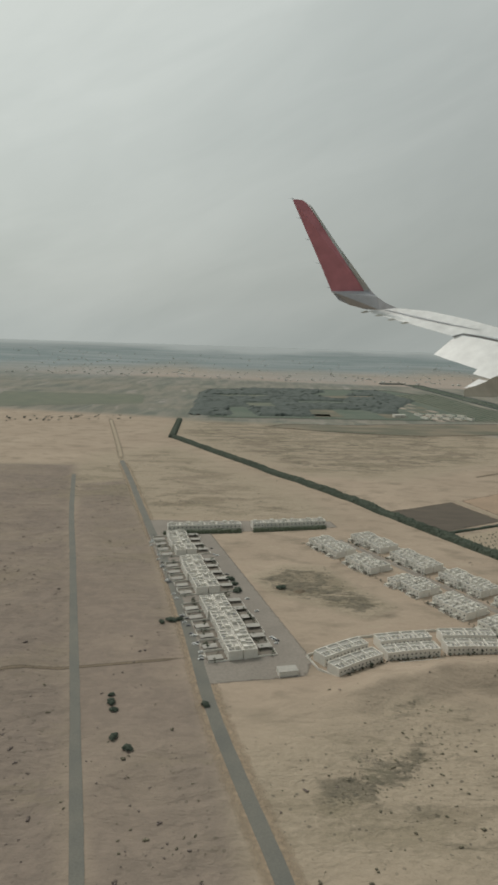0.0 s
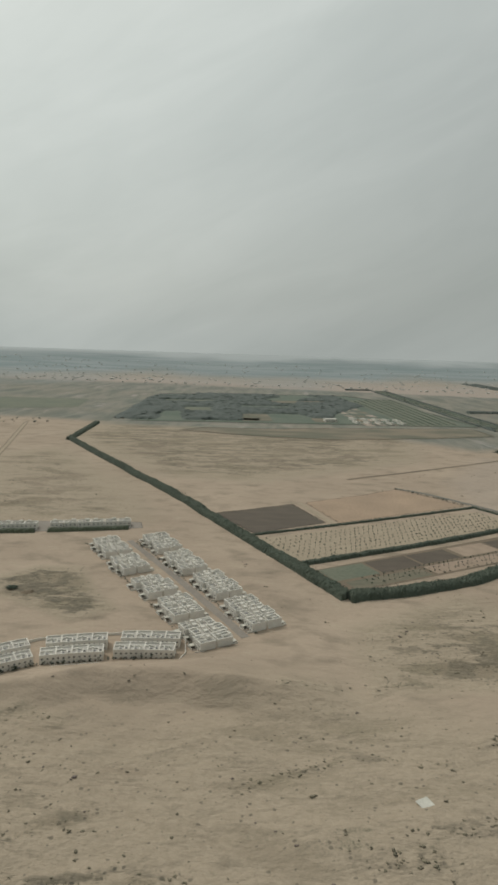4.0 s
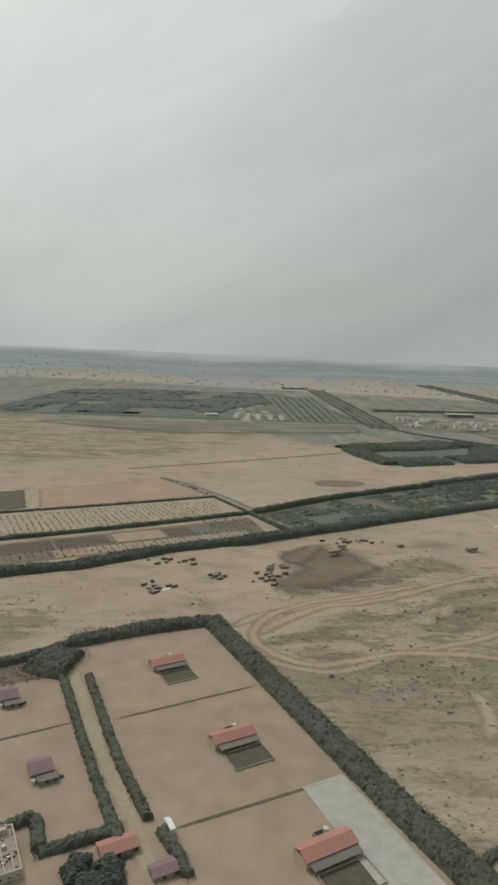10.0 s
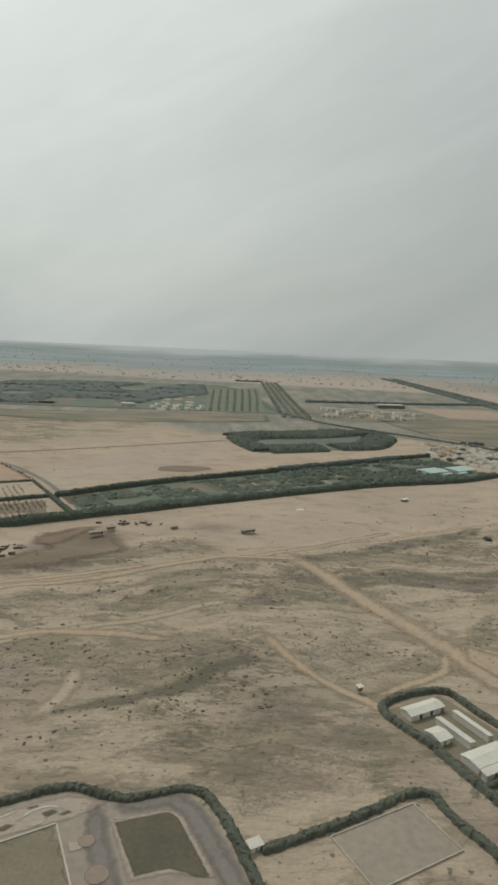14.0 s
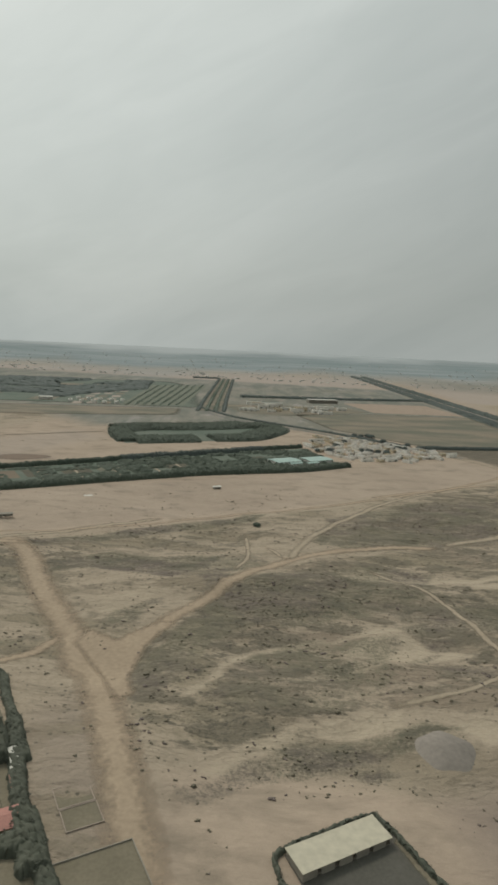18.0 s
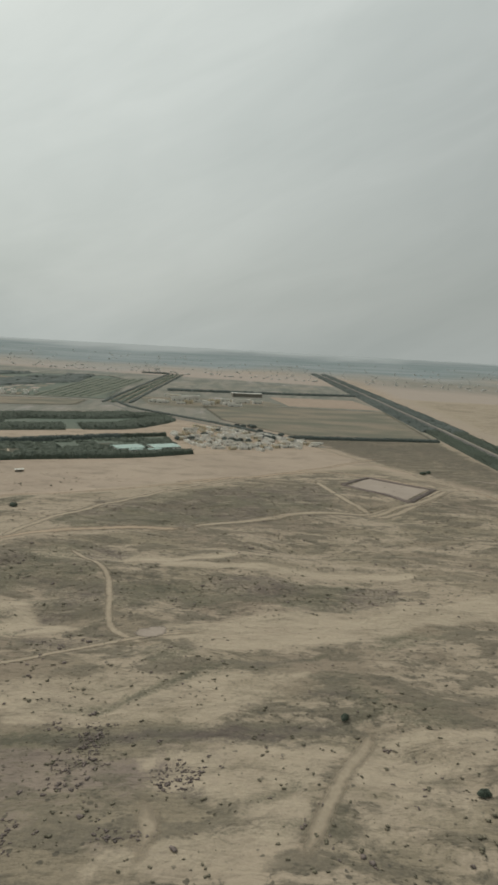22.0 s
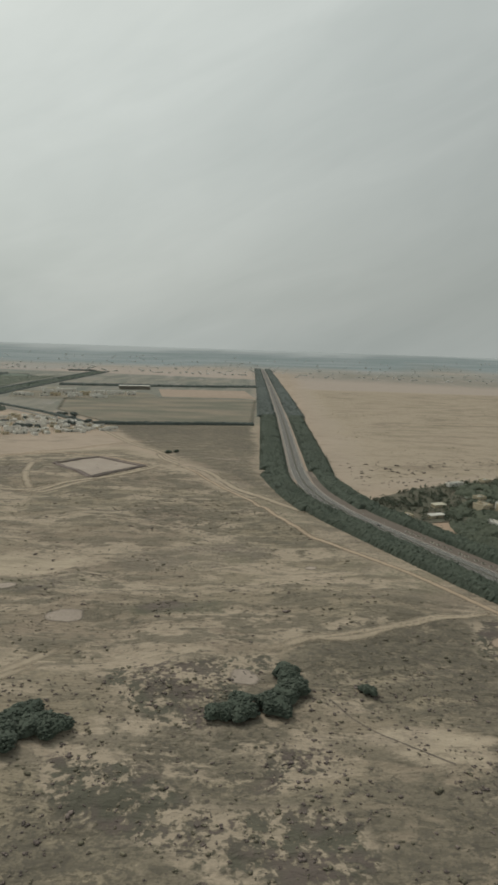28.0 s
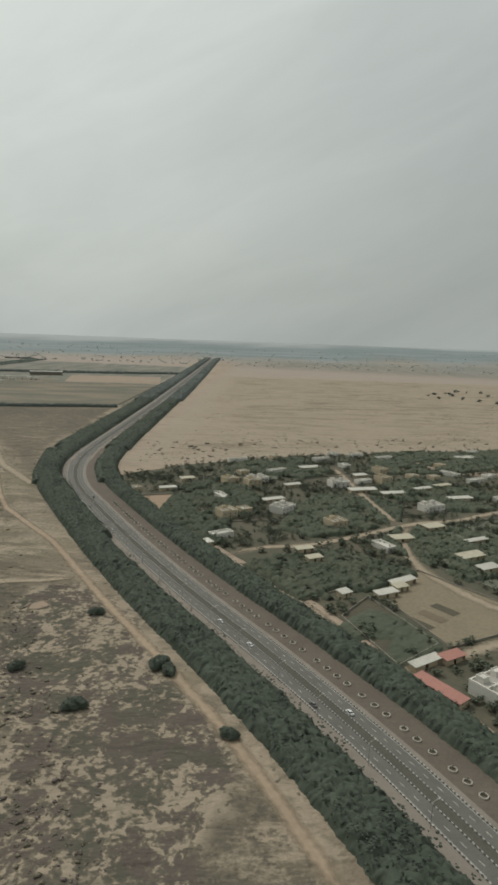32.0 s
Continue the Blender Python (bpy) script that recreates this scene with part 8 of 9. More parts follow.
for k, line in enumerate(LANES):
    ribbon("village_lane", line, -2.3, 2.3, "track_pale", 0.2 + 0.02 * k, 4, 0, "pale sandy village lane", "lane", seed=k, soft=True)
PLOTS_A = [
    ([(1166, 325), (1185, 298), (1226, 328), (1214, 338), (1200, 349), (1182, 343)], "lawn"),
    ([(1196, 287), (1207, 303), (1221, 271), (1207, 258)], "lawn"),
    ([(1209, 310), (1230, 329), (1252, 300), (1244, 280), (1224, 269)], "dry_plot"),
    ([(1106, 424), (1129, 432), (1141, 412), (1124, 391)], "lot_orange"),
    ([(1143, 405), (1150, 382), (1200, 392), (1206, 412), (1170, 420)], "lawn"),
    ([(1190, 470), (1215, 455), (1260, 480), (1240, 510)], "lawn"),
    ([(1240, 470), (1240, 400), (1300, 435), (1290, 480)], "lawn"),
    ([(1245, 385), (1234, 340), (1262, 300), (1300, 320), (1300, 410)], "green_field"),
    ([(1150, 490), (1180, 470), (1200, 520), (1180, 540)], "green_field"),
    ([(1260, 520), (1330, 500), (1350, 580), (1280, 565)], "lot_sand"),
]
PLOTS_B = [
    ([(1310, 440), (1400, 490), (1400, 580), (1330, 490)], "lawn"),
    ([(1250, 255), (1300, 285), (1340, 200), (1290, 170)], "lawn"),
    ([(1225, 238), (1240, 250), (1262, 205), (1245, 195)], "court"),
]
PLOTS = PLOTS_A + PLOTS_B
for k, (poly, mat_name) in enumerate(PLOTS):
    sheet("village_plot", poly, mat_name, 0.17, "village plot of %s" % {"lawn": "dark green planting", "lot_sand": "bare sand", "lot_orange": "bare orange sand", "green_field": "dull green crops", "court": "grey paving", "dry_plot": "dry brown beds"}[mat_name], "plot", cell=8)
    wall_line(poly + poly[:1], 0.75, "grey_wall", "low pale wall round a village plot", 0.2)
for dx in range(3):
    o = (1219 + dx * 5.5, 284 + dx * 5.5)
    sheet("vegetable_bed", [grid_to_world(a, b, o, radians(38)) for a, b in ((-2, -4.5), (2, -4.5), (2, 4.5), (-2, 4.5))], "lawn" if dx % 2 == 0 else "brown_lot", 0.24, "small rectangular vegetable bed", "bed", cell=4)
big = [flat_house("village_house", 11, 8, 3.2, "large white flat-roofed village house", "house", "white_wall", windows=4, seed=95, heads=2), flat_house("village_house", 8, 8, 3.4, "cream two-storey village house", "house", "cream_wall", windows=3, seed=96)]
spread_copies(big, [(0, at(1183, 405, 0.9)), (1, at(1156, 393, 0.5)), (0, at(1228, 246.5, 0.6)), (1, at(1168, 460, 0.4)), (0, at(1218, 464, 0.3)), (1, at(1250, 505, 0.6)), (0, at(1236, 230, 0.6)), (0, at(1171, 467, 0.5)), (1, at(1247, 479, 0.5)), (1, at(1206, 382, 0.5)), (0, at(1259, 417, 0.5)), (1, at(1155, 462, 0.5))])
for a, b, w, d, mat_name, turn in ((1214, 245.5, 14, 3.2, "red_roof", -0.98), (1222, 262, 7, 3, "red_roof", 0.55), (1214, 258.5, 10, 2.2, "white_roof", 0.6), (1133, 366, 16, 2.4, "white_roof", -0.98), (1143, 352, 9, 2.2, "white_roof", -0.98), (1122, 440, 9, 3, "white_roof", 0.4), (1192, 336, 6, 3, "cream_roof", 0.5), (1213, 304, 8, 3, "white_roof", 0.5), (1219, 310, 5, 3, "cream_roof", 0.5), (1255, 345, 12, 5, "cream_roof", 0.5), (1232, 365, 10, 5, "cream_roof", 0.3), (1230, 452, 16, 5, "white_roof", 0.3), (1246, 446, 14, 4, "white_roof", 0.3), (1281, 440, 14, 4, "white_roof", 0.3), (1189, 346, 7, 3, "cream_roof", 0.4), (1221, 315, 11, 2.6, "white_roof", 0.6), (1199, 303, 4, 3, "white_roof", 0.6), (1257, 332, 9, 4, "white_roof", 0.5), (1251, 384, 10, 5, "cream_roof", 0.5), (1264, 365, 12, 2, "white_roof", 0.5), (1130, 465, 8, 4, "cream_roof", 0.4), (1235, 491, 9, 4, "white_roof", 0.4), (1266, 460, 12, 3, "white_roof", 0.5), (1280, 470, 12, 3, "cream_roof", 0.5), (1179, 423, 12, 3, "white_roof", 0.5), (1191, 458, 10, 3, "white_roof", 0.5), (1150, 350, 5, 3, "white_roof", -0.98), (1205, 510, 14, 5, "white_roof", 0.4), (1326, 567, 16, 8, "white_roof", 0.4)):
    shed_at(a, b, w, d, 1.8, mat_name, "cream_wall", "low village shed with a %s sheet roof" % mat_name.split("_")[0], turn)
taken = [(1183, 405), (1156, 393), (1228, 246), (1168, 460), (1218, 464), (1250, 505), (1236, 230), (1214, 245), (1222, 262), (1133, 366), (1143, 352), (1192, 336), (1213, 304), (1255, 345), (1232, 365), (1230, 452), (1246, 446), (1281, 440), (1122, 440), (1171, 467), (1247, 479), (1206, 382), (1259, 417), (1155, 462), (1189, 346), (1221, 315), (1199, 303), (1257, 332), (1251, 384), (1264, 365), (1130, 465), (1235, 491), (1266, 460), (1280, 470), (1179, 423), (1191, 458), (1205, 510)]
x, y = scatter(VILLAGE, 300, 43, lambda a, b: off_lanes(a, b, 5) * np.clip(fbm(a, b, 60, 44, 2) * 1.6 - 0.3 + (b - 420) / 500, 0, 1) * 0.9 * (inside(a, b, PLOTS[0][0], 2) < 0.2) * (inside(a, b, PLOTS[1][0], 2) < 0.2) * (inside(a, b, PLOTS[2][0], 2) < 0.2) * (inside(a, b, PLOTS[3][0], 2) < 0.2))
count = 0
for a, b in zip(x, y):
    if all((a - c) ** 2 + (b - d) ** 2 > 130 for c, d in taken):
        taken.append((a, b))
        places.append((rnd.randrange(4), at(a, b, radians(33) + rnd.choice((0, 1.571)) + rnd.uniform(-0.1, 0.1))))
# farm huts far off
for k in range(10):
    places.append((3, at(322 + (k % 5) * 20, 1130 + (k // 5) * 45 + rnd.uniform(-4, 4), 1.9) @ Matrix.Scale(1.5, 4)))
for k in range(26):
    places.append((rnd.randrange(4), at(rnd.uniform(600, 790), rnd.uniform(1090, 1230), rnd.uniform(0, 0.5)) @ Matrix.Scale(rnd.uniform(1.4, 2.6), 4)))
scaled = [(w, m) for w, m in places]
used = set()
for w, m in scaled:
    loc, rot, sc = m.decompose()
    if w not in used:
        cottage[w].matrix_basis = m
        used.add(w)
    else:
        c2 = copy_thing(cottage[w], Matrix.LocRotScale(loc, rot, None))
        c2.scale = sc
shed_at(765, 1330, 60, 16, 7, "white_roof", "grey_wall", "long white-roofed hall far off", radians(15), category="hall", name="hall")
shed_at(277, 1139, 22, 12, 5, "white_roof", "white_wall", "white farm hall with a flat sheet roof", radians(10), category="hall", name="hall")
sheet("farm_pool", [(112, 1115), (150, 1120), (152, 1150), (112, 1146)], "pond_bed", 0.5, "pale lined farm pool", "pool", cell=20)
for a, b, w, d in ((680, 658, 27, 19), (711, 674, 27, 19), (706, 652, 13, 5), (690, 645, 13, 5)):
    shed_at(a, b, w, d, 2.4, "green_roof", "white_wall", "greenhouse hall with a pale sea-green roof", radians(34), 0.8, "greenhouse", "greenhouse")
x, y = scatter(TOWN, 520, 45, lambda a, b: np.clip(fbm(a, b, 30, 46, 2) * 2.0 - 0.6, 0, 1))
wood("town_trees", x, y, sized(len(x), 1.8, 3.2, 19), sized(len(x), 1.1, 2.2, 20), 46, "dark trees between the houses of a settlement", "trees", "leaf", 7)


def village_trees(a, b):
    dense = np.maximum(inside(a, b, PLOTS[0][0], 3), inside(a, b, PLOTS[4][0], 4) * 0.7)
    bare = np.maximum(np.maximum(inside(a, b, PLOTS[2][0], 2), inside(a, b, PLOTS[3][0], 2)), inside(a, b, PLOTS[1][0], 2) * 0.75)
    hit_house = np.ones(np.shape(a))
    for c, d in taken:
        hit_house = hit_house * (np.hypot(a - c, b - d) > 5.6)
    return np.clip((np.clip(fbm(a, b, 26, 47, 3) * 3.0 - 0.45, 0, 1) + dense * 0.8) * (1 - bare), 0, 1) * off_lanes(a, b, 3.0) * hit_house


x, y = scatter([(1086, 470), (1124, 396), (1190, 296), (1262, 150), (1440, 150), (1440, 330), (1400, 600), (1365, 612), (1197, 556), (1125, 512)], 13000, 47, village_trees)
wood("village_trees", x, y, sized(len(x), 1.6, 3.2, 21), sized(len(x), 1.0, 2.0, 22), 48, "dense dark green trees and palms of a village", "trees", "leaf_light", 14)


def clear_of_houses(a, b):
    ok = off_lanes(a, b, 2.2) * 1.0
    for c, d in taken:
        ok = ok * (np.hypot(a - c, b - d) > 5.5)
    return ok * np.clip(fbm(a, b, 9, 49, 2) * 6 - 1.5, 0, 1)


WOODS_A = [
    ([(1164, 325), (1183, 298), (1201, 300), (1230, 325), (1216, 338), (1201, 349), (1181, 343)], 2.2),
    ([(1220, 357), (1236, 385), (1257, 383), (1290, 372), (1280, 335), (1246, 320), (1234, 340)], 2.4),
    ([(1124, 394), (1128, 446), (1155, 482), (1172, 428), (1169, 400), (1158, 388), (1156, 352), (1149, 350)], 2.6),
    ([(1186, 400), (1203, 441), (1235, 438), (1246, 423), (1238, 394), (1212, 372), (1194, 365), (1180, 375)], 2.2),
    ([(1226, 454), (1269, 491), (1310, 450), (1295, 422), (1271, 412), (1257, 430)], 2.4),
]
WOODS_B = [
    ([(1193, 279), (1206, 293), (1216, 286), (1222, 272), (1220, 265), (1206, 257), (1197, 268)], 0.9),
    ([(1150, 500), (1200, 480), (1222, 500), (1200, 548), (1160, 525)], 2.2),
    ([(1240, 500), (1300, 510), (1380, 560), (1365, 608), (1260, 575)], 2.4),
    ([(1300, 320), (1390, 365), (1400, 470), (1320, 420)], 2.4),
    ([(1228, 240), (1245, 262), (1300, 295), (1340, 220), (1290, 180)], 2.0),
]
WOODS = WOODS_A + WOODS_B
for k, (poly, high) in enumerate(WOODS):
    canopy_patch("village_wood", poly, high, 0.9, 400 + k * 7, "dense low grey-green trees filling a village plot" if high > 1 else "low green planting filling a walled garden", "leaf_light", clear_of_houses, 1.2)

# ---- junk, trailers and huts on the sand ----
for a, b, w, d, mat_name in ((200, 181, 3.6, 2.6, "white_roof"), (508, 432, 9, 2.2, "grey_wall"), (543, 486, 5, 2, "white_roof"), (462, 431, 4, 2, "grey_wall"), (424, 424, 5, 2.5, "grey_wall"), (418, 412, 8, 2, "grey_wall"), (327, 335, 4, 2, "white_roof"), (331, 332, 3, 2, "rust"), (627, 535, 6, 2, "white_roof"), (552, 254, 1.6, 1.2, "white_roof")):
    shed_at(a, b, w, d, 1.3, mat_name, "grey_wall", "small makeshift hut standing on bare sand", category="hut", name="hut")
crate = empty("scrap_crate", Matrix(), "rusty scrap container among junk on the sand", "container", "scrap yard on the sand")
Shape().box(-1.6, 1.6, -0.7, 0.7, -0.1, 1.2).make("container_body", "rust", crate)
for k in range(7):
    Shape().box(-1.5 + k * 0.47, -1.38 + k * 0.47, -0.76, -0.7, 0.05, 1.1).make("rib", "rust", crate)
Shape().box(-1.64, 1.64, -0.74, 0.74, 1.2, 1.28).make("lid", "grey_wall", crate)
wreck = car("wrecked_car", "car_dark", "dusty wrecked car in a scrap yard")
spot = []
for a, b, sa, sb, count in ((380, 366, 5.0, 9.0, 34), (325, 336, 5.0, 3.0, 12), (351, 361, 2.6, 2.4, 10), (324, 379, 8.0, 2.5, 12), (432, 440, 10.0, 3.5, 16)):
    for k in range(count):
        px, py = rnd.gauss(a, sa), rnd.gauss(b, sb)
        spot.append((rnd.randrange(2), at(px, py, GRID + rnd.uniform(-0.5, 0.5), float(relief(np.array([px]), np.array([py]))[0]))))
spread_copies([crate, wreck], spot)
sheet("stained_lot", [(379, 417), (400, 431), (428, 424), (446, 389), (438, 371), (411, 347), (378, 339), (377, 355), (396, 379)], "brown_lot", 0.25, "stained brown lot of a scrap yard", "lot", cell=2, soft=12)
sheet("stained_lot", [(380, 406), (402, 433), (420, 434), (402, 394), (387, 387)], "red_lot", 0.33, "dark reddish stained lot of a scrap yard", "lot", cell=2, soft=9)

# ---- bushes and single trees of the desert ----
NO_BUSH = FLAT + [GARDEN_W, GARDEN_E]


def bush_chance(a, b):
    scr = tinted(a, b, SCRUB)
    clump = fbm(a, b, 18, 51, 3)
    wide = fbm(a, b, 75, 53, 2)
    base = 0.03 + 0.16 * np.clip(clump * 3.2 - 1.65, 0, 1) * np.clip(wide * 2.6 - 0.9, 0, 1)
    rich = 0.10 + np.clip(clump * 3.0 - 1.2, 0, 1) * (0.20 + 0.65 * np.clip(wide * 2.4 - 0.7, 0, 1))
    dense = tinted(a, b, [(poly, 4.0, weight) for weight, poly in BANKS + MATS])
    p = (base * (1 - scr) + rich * scr + 0.55 * dense * np.clip(clump * 3.0 - 0.9, 0.15, 1)) * np.clip((np.asarray(a) - 60) / 350, 0.35, 1.0) * (1 - 0.7 * tinted(a, b, [(poly, 4.0, weight) for weight, poly in PALE]))
    for poly in NO_BUSH:
        p = p * (inside(a, b, poly, 4) < 0.3)
    for line in LEVEL_LINES + [t[0] for t in TRACKS[:14]]:
        for (ax, ay), (bx, by) in zip(line, line[1:]):
            ex, ey = bx - ax, by - ay
            t = np.clip(((a - ax) * ex + (b - ay) * ey) / (ex * ex + ey * ey), 0, 1)
            p = p * (np.hypot(a - ax - t * ex, b - ay - t * ey) > 3.0)
    return p


def bushes(name, poly, n, seed, size, material, label, chance=bush_chance, per=3):
    a, b = scatter(poly, n, seed, chance)
    rng = np.random.default_rng(seed + 1)
    r = rng.gamma(3.0, size / 3.0, len(a)).clip(size * 0.35, size * 3)
    pts = np.stack([np.repeat(a, per) + rng.normal(0, 1, len(a) * per) * np.repeat(r, per) * 0.45, np.repeat(b, per) + rng.normal(0, 1, len(a) * per) * np.repeat(r, per) * 0.45, np.zeros(len(a) * per)], 1)
    pts[:, 2] = relief(pts[:, 0], pts[:, 1]) + np.repeat(r, per) * 0.14
    v, f = lobes(pts, np.repeat(r, per) * rng.uniform(0.5, 0.85, len(a) * per), rng, 0.5)
    return tagged(new(name, fast_mesh(name, v, f, material)), label, "bushes", kind="stuff")


NEAR = [(-320, 110), (1300, 110), (1180, 330), (1020, 560), (840, 560), (400, 520), (100, 480), (-320, 640)]
bushes("desert_bushes", NEAR, 230000, 61, 0.36, "bush", "scattered low grey-brown desert bushes on sand", per=2)
bushes("desert_bushes", NEAR, 45000, 63, 0.38, "bush_dark", "scattered dark desert bushes on sand")
MIDDLE = [(-320, 640), (100, 480), (330, 560), (520, 740), (330, 980), (-250, 1000)]
bushes("desert_bushes", MIDDLE, 42000, 65, 0.42, "bush", "scattered low bushes on distant sand", lambda a, b: bush_chance(a, b) * 0.9)


def hollow_chance(a, b):
    p = np.zeros(len(a)) + 0.004
    for line, half in HOLLOWS:
        for (ax, ay), (bx, by) in zip(line, line[1:]):
            ex, ey = bx - ax, by - ay
            t = np.clip(((a - ax) * ex + (b - ay) * ey) / (ex * ex + ey * ey), 0, 1)
            p = np.maximum(p, 0.7 * np.clip(1.5 - np.hypot(a - ax - t * ex, b - ay - t * ey) / half, 0, 1) * np.clip(fbm(a, b, 9, 83, 2) * 3 - 0.9, 0.1, 1))
    return p


bushes("dune_bushes", [(18, 142), (290, 142), (272, 282), (240, 278), (150, 250), (90, 222), (18, 215)], 15000, 85, 0.28, "bush", "small grey-brown bushes in dune hollows", hollow_chance)
bushes("roadside_bushes", [(-90, 118), (0, 118), (-12, 190), (-62, 380), (-120, 560), (-300, 560), (-200, 330)], 9000, 87, 0.40, "bush_dark", "dotted bushes on brown sand beside a road", lambda a, b: np.clip(fbm(a, b, 30, 89, 3) * 1.6 - 0.6, 0.03, 0.6) * (np.abs(a + 0.235 * (b - 110) + 37) > 9))
EAST = [(1100, 540), (1365, 625), (1900, 800), (2100, 1500), (1110, 1500)]
bushes("desert_bushes", EAST, 22000, 67, 0.42, "bush", "dotted bushes over open desert", lambda a, b: np.clip(fbm(a, b, 90, 57, 3) * 2.4 - 0.85, 0.02, 0.8) * np.clip((1250 - b) / 500, 0.1, 1))
bushes("desert_bushes", [(1090, 500), (1197, 562), (1365, 622), (1380, 680), (1200, 640), (1085, 600)], 2200, 69, 0.8, "bush_dark", "dark bushes at the edge of a village", lambda a, b: 0.35 + 0 * a)
DARK_SCRUB = [(880, 200), (960, 190), (1060, 185), (1150, 180), (1130, 250), (1075, 270), (1010, 262), (940, 250), (895, 235)]
bushes("dark_scrub", DARK_SCRUB, 11000, 71, 0.28, "bush_dark", "dense dark purplish scrub on grey sand", lambda a, b: np.clip(fbm(a, b, 20, 59, 3) * 3.4 - 1.35, 0.10, 1) * 0.7)
bushes("purple_scrub", [(722, 190), (745, 186), (790, 196), (800, 226), (770, 236), (742, 232), (718, 214)], 6500, 75, 0.30, "bush_dark", "dense purplish scrub on sand", lambda a, b: np.clip(fbm(a, b, 12, 63, 3) * 4.4 - 2.0, 0, 1) * 0.8)


def tree(name, m, h, r, seed, label, clumps=70, material="leaf"):
    """A spreading tree: forked tapered trunk, limbs, and a ragged crown of leaf clumps."""
    rng = np.random.default_rng(seed)
    root = empty(name, m, label, "tree")
    s = Shape()

    def limb(p, q, a, b):
        p, q = Vector(p), Vector(q)
        d = (q - p).normalized()
        e1 = d.orthogonal().normalized()
        e2 = d.cross(e1)
        ring = [math.cos(t) * e1 + math.sin(t) * e2 for t in np.arange(5) * 1.2566]
        s.add([tuple(p + c * a) for c in ring] + [tuple(q + c * b) for c in ring], [(i, (i + 1) % 5, 5 + (i + 1) % 5, 5 + i) for i in range(5)])

    limb((0, 0, -0.2), (0, 0, h * 0.4), r * 0.08, r * 0.06)
    for k in range(5):
        a = k * 1.2566 + rng.uniform(-0.3, 0.3)
        limb((0, 0, h * 0.38), (math.cos(a) * r * 0.55, math.sin(a) * r * 0.55, h * rng.uniform(0.6, 0.8)), r * 0.05, r * 0.02)
    s.make("trunk", "trunk", root)
    # closed inner crown, then loose leaf clumps over it
    rings, spokes = 9, 26
    rho, ang = np.meshgrid(np.linspace(0, 1, rings), np.arange(spokes) * 6.2832 / spokes, indexing="ij")
    wavy = 0.80 + 0.20 * np.sin(ang * 2 + seed) + 0.13 * np.sin(ang * 5 + seed * 2)
    rad = rho * r * wavy * rng.normal(1, 0.05, rho.shape)
    zz = h * (0.26 + 0.60 * np.sqrt(np.clip(1 - rho ** 2.6, 0, 1))) * rng.normal(1, 0.07, rho.shape)
    v0 = np.stack([np.cos(ang) * rad, np.sin(ang) * rad, zz], 2).reshape(-1, 3)
    k0 = np.arange(rings * spokes).reshape(rings, spokes)
    p0, p1, p2, p3 = k0[:-1], np.roll(k0, -1, 1)[:-1], np.roll(k0, -1, 1)[1:], k0[1:]
    f0 = np.concatenate([np.stack([p0, p3, p2], 2).reshape(-1, 3), np.stack([p0, p2, p1], 2).reshape(-1, 3)])
    n3 = clumps * 5
    a, d = rng.uniform(0, 6.283, n3), np.sqrt(rng.uniform(0, 1, n3)) * r
    lump = 0.80 + 0.20 * np.sin(a * 2 + seed) + 0.13 * np.sin(a * 5 + seed * 2)
    z = h * (0.24 + 0.64 * np.sqrt(np.clip(1 - (d / r) ** 2.6, 0, 1)) * rng.uniform(0.75, 1.05, n3))
    v, f = lobes(np.stack([np.cos(a) * d * lump, np.sin(a) * d * lump, z], 1), rng.uniform(0.05, 0.11, n3) * r, rng, 0.6)
    f = np.concatenate([f, f0 + len(v)])
    v = np.concatenate([v, v0])
    c = new("crown", fast_mesh("crown", v, f, material))
    c.parent = root
    return root


SCRUB_TREES = [(885, 213, 4.2, 3.6), (966, 226, 5.0, 6.6), (975, 231, 4.8, 6.4), (969, 235, 4.5, 5.4), (1022, 243, 4.6, 5.6), (1030, 245, 4.6, 5.4), (1017, 240, 4.0, 4.2), (1035, 252, 4.8, 5.6), (1034, 261, 4.4, 5.2), (1056, 256, 2.6, 2.6), (1129, 234.5, 3.0, 2.8), (1109, 252.5, 2.8, 2.2), (1090, 225, 2.8, 2.0), (1104, 221, 2.2, 1.6)]
ROADSIDE_TREES = [(1122, 283, 2.6, 2.4), (1145, 254, 3.2, 3.0), (1148, 251, 2.8, 2.4), (1164, 226, 2.6, 2.2), (863, 216, 2.0, 1.6), (834, 244, 2.0, 1.4), (660, 443, 3.2, 3.0), (736, 216, 2.0, 2.2), (22, 330, 2.4, 2.6), (-300, 640, 3.5, 2.5), (-47, 216, 2.0, 2.0), (-36, 190, 2.0, 1.8), (944, 618, 3.4, 3.0), (950, 624, 3.0, 2.6)]
WEST_TREES = [(318, 345, 1.6, 1.4), (-6.5, 340, 2.6, 2.8), (-4, 333, 2.2, 2.2), (-2, 324, 2.8, 3.0), (-37.5, 284, 1.8, 1.8), (-33, 286, 2.2, 2.6), (-29.5, 287, 2.0, 1.9), (-41.8, 195.5, 1.8, 1.8), (-12, 216.2, 1.8, 1.9), (-45, 211, 1.6, 1.6), (-48, 221, 1.4, 1.3), (333, 165.5, 3.6, 4.2), (341, 165.5, 3.8, 4.4), (338, 161, 3.6, 4.0)]
for k, (a, b, h, r) in enumerate(SCRUB_TREES + ROADSIDE_TREES + WEST_TREES):
    tree("desert_tree", at(a, b, k * 1.3, float(relief(a, b))), h * 0.82, r * 1.08, 300 + k, "spreading dark green desert tree on sand" if r > 3 else "small dark desert tree on sand", 90 if r > 3 else 50, "leaf")

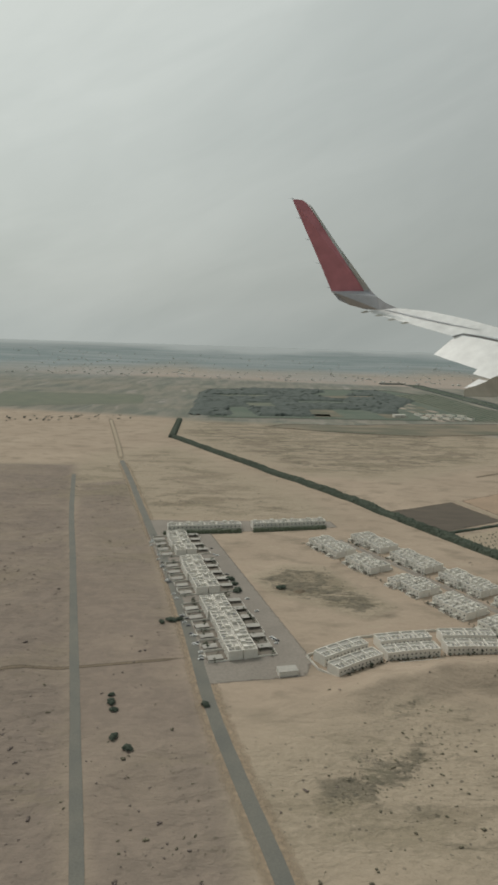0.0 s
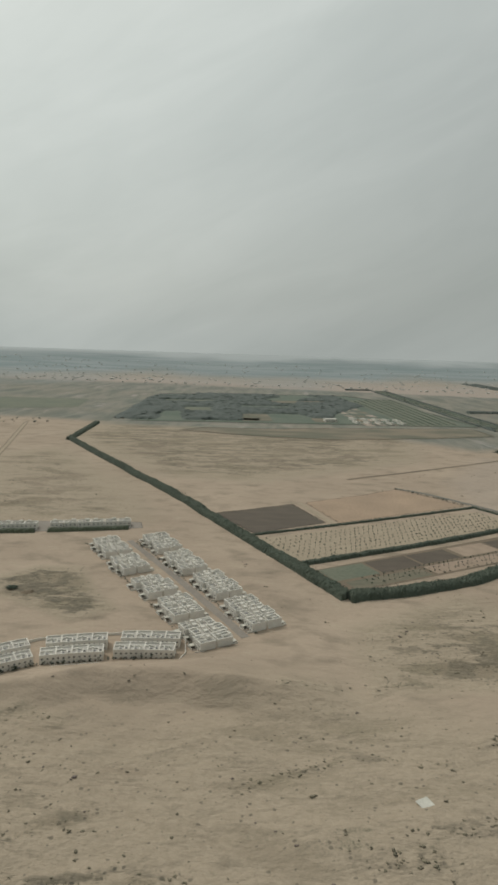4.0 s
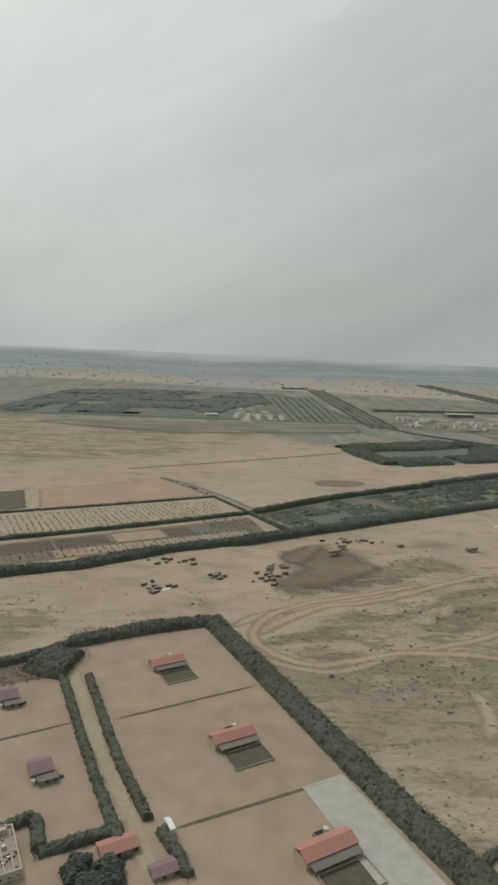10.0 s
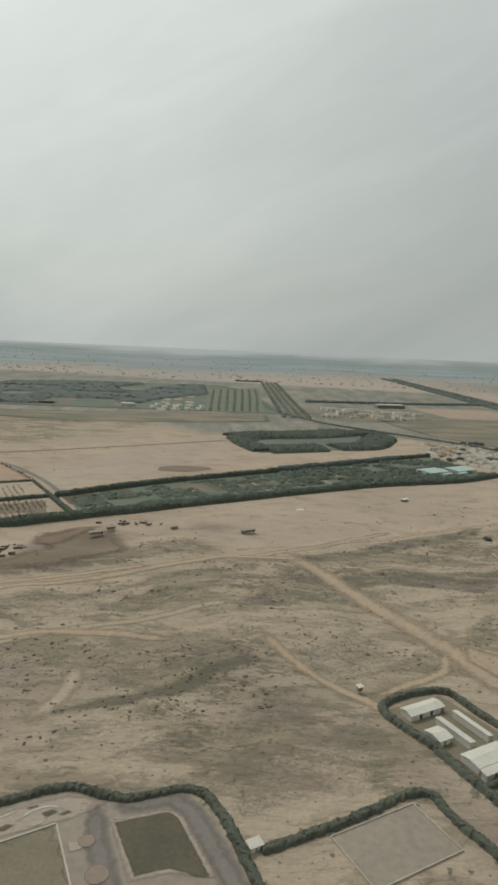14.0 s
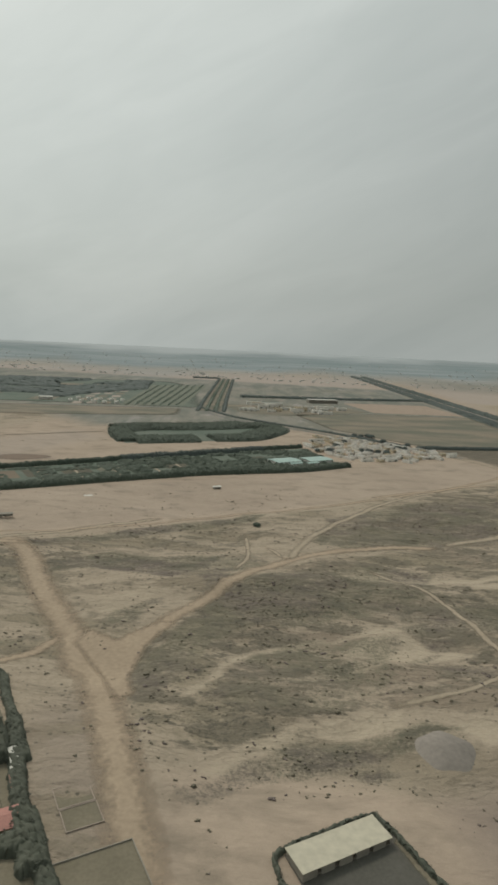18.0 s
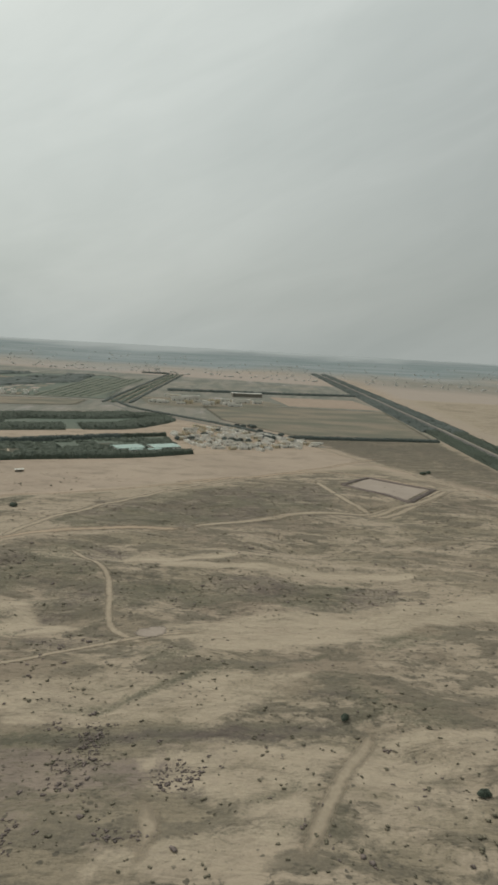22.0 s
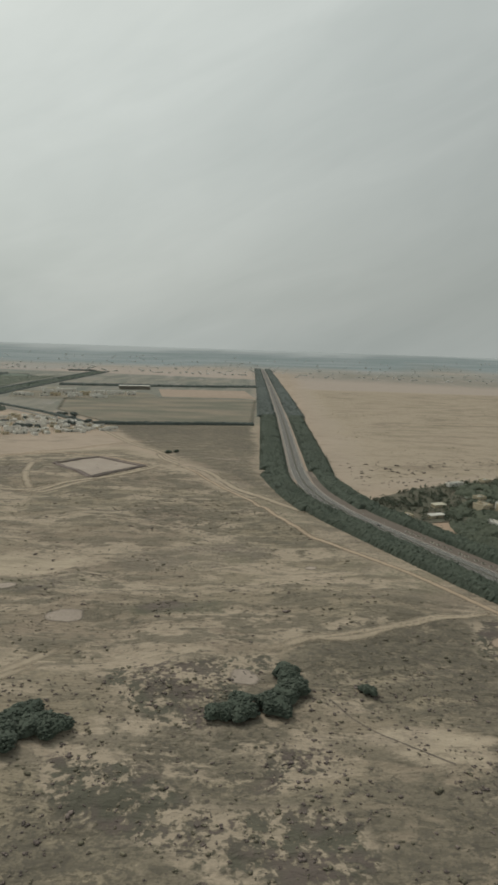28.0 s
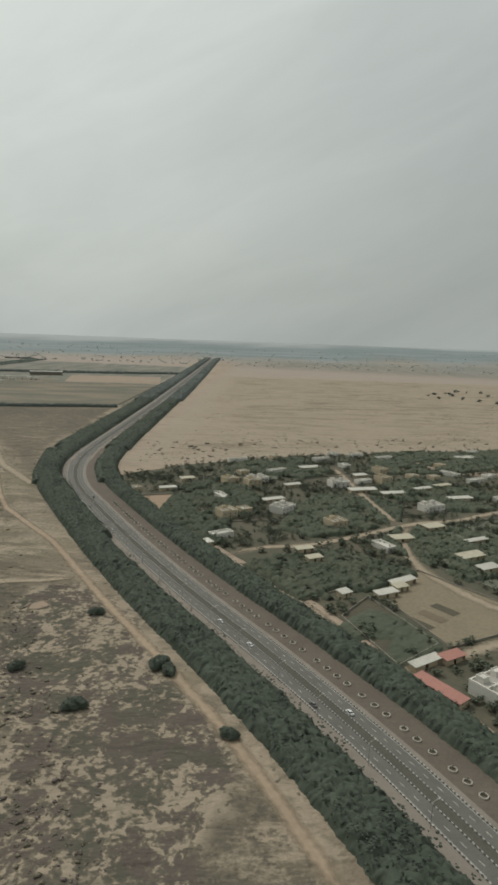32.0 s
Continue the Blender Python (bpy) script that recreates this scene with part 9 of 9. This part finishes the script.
for line in ([(1045, 251), (1050, 244), (1056, 238), (1063, 232), (1071, 226)], [(1069, 281), (1079, 272), (1086, 266), (1091, 260)]):
    ribbon("dry_ditch", line, -0.22, 0.22, "red_earth", 0.04, 2, 0.12, "narrow reddish dry ditch across the scrub", "ditch")
rho, ang = np.meshgrid(np.linspace(0, 1, 12), np.arange(36) * 6.2832 / 36, indexing="ij")
mx = 719 + np.cos(ang) * rho * 8.5 * (1 + 0.08 * np.sin(ang * 3))
my = 232 + np.sin(ang) * rho * 8.0 * (1 + 0.08 * np.sin(ang * 5))
mz = relief(mx, my) + 2.2 * np.clip(1 - rho ** 1.8, 0, 1) * (0.85 + 0.3 * fbm(mx, my, 4, 91, 3)) - 0.15 * rho
k0 = np.arange(12 * 36).reshape(12, 36)
p0, p1, p2, p3 = k0[:-1], np.roll(k0, -1, 1)[:-1], np.roll(k0, -1, 1)[1:], k0[1:]
tagged(new("earth_mound", fast_mesh("earth_mound", np.stack([mx, my, mz], 2).reshape(-1, 3), np.concatenate([np.stack([p0, p3, p2], 2).reshape(-1, 3), np.stack([p0, p2, p1], 2).reshape(-1, 3)]), "apron")), "rounded heap of dull brown earth on sand", "mound")

for k, (a, b) in enumerate(((771, 863), (779, 858), (788, 862), (792, 855), (764, 745), (772, 740), (781, 738), (790, 735), (809, 776), (816, 772), (838, 779), (845, 774), (716, 728), (730, 735), (800, 820), (752, 800), (740, 770), (825, 800))):
    tree("town_tree", at(a, b, k * 1.7, float(relief(a, b))), 4.2 + 0.3 * (k % 4), 4.2 + 0.5 * (k % 3), 360 + k, "dark rounded shade tree among low town houses", 40, "leaf_far_haze")

# ---- the far country: settlements towards the horizon ----
rng = np.random.default_rng(77)
s = Shape()
for k in range(520):
    b = 2050 + 1500 * rng.uniform(0, 1) ** 1.8
    a = rng.uniform(-0.32 * b - 200, 0.42 * b + 1100)
    rr = np.clip((np.hypot(a - 575, b - 90) - 2500) / 2300, 0, 1)
    z = 60 * rr * rr * (3 - 2 * rr)
    w, d, h = rng.uniform(3, 12), rng.uniform(4, 10), rng.uniform(1.5, 3.5)
    s.box(a - w / 2, a + w / 2, b - d / 2, b + d / 2, z - 3, z + h)
tagged(s.make("distant_settlement", "bright_wall"), "pale scattered houses near the horizon", "settlement", kind="stuff")
a = rng.uniform(-1500, 2700, 1800)
b = rng.uniform(1850, 2700, 1800)
ok = rng.uniform(0, 1, 1800) < np.clip(fbm(a, b * 0.35, 160, 79, 3) * 3.4 - 1.4, 0, 1) * (np.abs(a - 1010) > 45)
a, b = a[ok], b[ok]
rr = np.clip((np.hypot(a - 575, b - 90) - 2500) / 2300, 0, 1)
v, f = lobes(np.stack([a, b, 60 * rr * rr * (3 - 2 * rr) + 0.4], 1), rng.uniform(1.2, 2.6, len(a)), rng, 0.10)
tagged(new("distant_groves", fast_mesh("distant_groves", v, f, "leaf_horizon_haze")), "dull green trees scattered towards the horizon", "trees", kind="stuff")

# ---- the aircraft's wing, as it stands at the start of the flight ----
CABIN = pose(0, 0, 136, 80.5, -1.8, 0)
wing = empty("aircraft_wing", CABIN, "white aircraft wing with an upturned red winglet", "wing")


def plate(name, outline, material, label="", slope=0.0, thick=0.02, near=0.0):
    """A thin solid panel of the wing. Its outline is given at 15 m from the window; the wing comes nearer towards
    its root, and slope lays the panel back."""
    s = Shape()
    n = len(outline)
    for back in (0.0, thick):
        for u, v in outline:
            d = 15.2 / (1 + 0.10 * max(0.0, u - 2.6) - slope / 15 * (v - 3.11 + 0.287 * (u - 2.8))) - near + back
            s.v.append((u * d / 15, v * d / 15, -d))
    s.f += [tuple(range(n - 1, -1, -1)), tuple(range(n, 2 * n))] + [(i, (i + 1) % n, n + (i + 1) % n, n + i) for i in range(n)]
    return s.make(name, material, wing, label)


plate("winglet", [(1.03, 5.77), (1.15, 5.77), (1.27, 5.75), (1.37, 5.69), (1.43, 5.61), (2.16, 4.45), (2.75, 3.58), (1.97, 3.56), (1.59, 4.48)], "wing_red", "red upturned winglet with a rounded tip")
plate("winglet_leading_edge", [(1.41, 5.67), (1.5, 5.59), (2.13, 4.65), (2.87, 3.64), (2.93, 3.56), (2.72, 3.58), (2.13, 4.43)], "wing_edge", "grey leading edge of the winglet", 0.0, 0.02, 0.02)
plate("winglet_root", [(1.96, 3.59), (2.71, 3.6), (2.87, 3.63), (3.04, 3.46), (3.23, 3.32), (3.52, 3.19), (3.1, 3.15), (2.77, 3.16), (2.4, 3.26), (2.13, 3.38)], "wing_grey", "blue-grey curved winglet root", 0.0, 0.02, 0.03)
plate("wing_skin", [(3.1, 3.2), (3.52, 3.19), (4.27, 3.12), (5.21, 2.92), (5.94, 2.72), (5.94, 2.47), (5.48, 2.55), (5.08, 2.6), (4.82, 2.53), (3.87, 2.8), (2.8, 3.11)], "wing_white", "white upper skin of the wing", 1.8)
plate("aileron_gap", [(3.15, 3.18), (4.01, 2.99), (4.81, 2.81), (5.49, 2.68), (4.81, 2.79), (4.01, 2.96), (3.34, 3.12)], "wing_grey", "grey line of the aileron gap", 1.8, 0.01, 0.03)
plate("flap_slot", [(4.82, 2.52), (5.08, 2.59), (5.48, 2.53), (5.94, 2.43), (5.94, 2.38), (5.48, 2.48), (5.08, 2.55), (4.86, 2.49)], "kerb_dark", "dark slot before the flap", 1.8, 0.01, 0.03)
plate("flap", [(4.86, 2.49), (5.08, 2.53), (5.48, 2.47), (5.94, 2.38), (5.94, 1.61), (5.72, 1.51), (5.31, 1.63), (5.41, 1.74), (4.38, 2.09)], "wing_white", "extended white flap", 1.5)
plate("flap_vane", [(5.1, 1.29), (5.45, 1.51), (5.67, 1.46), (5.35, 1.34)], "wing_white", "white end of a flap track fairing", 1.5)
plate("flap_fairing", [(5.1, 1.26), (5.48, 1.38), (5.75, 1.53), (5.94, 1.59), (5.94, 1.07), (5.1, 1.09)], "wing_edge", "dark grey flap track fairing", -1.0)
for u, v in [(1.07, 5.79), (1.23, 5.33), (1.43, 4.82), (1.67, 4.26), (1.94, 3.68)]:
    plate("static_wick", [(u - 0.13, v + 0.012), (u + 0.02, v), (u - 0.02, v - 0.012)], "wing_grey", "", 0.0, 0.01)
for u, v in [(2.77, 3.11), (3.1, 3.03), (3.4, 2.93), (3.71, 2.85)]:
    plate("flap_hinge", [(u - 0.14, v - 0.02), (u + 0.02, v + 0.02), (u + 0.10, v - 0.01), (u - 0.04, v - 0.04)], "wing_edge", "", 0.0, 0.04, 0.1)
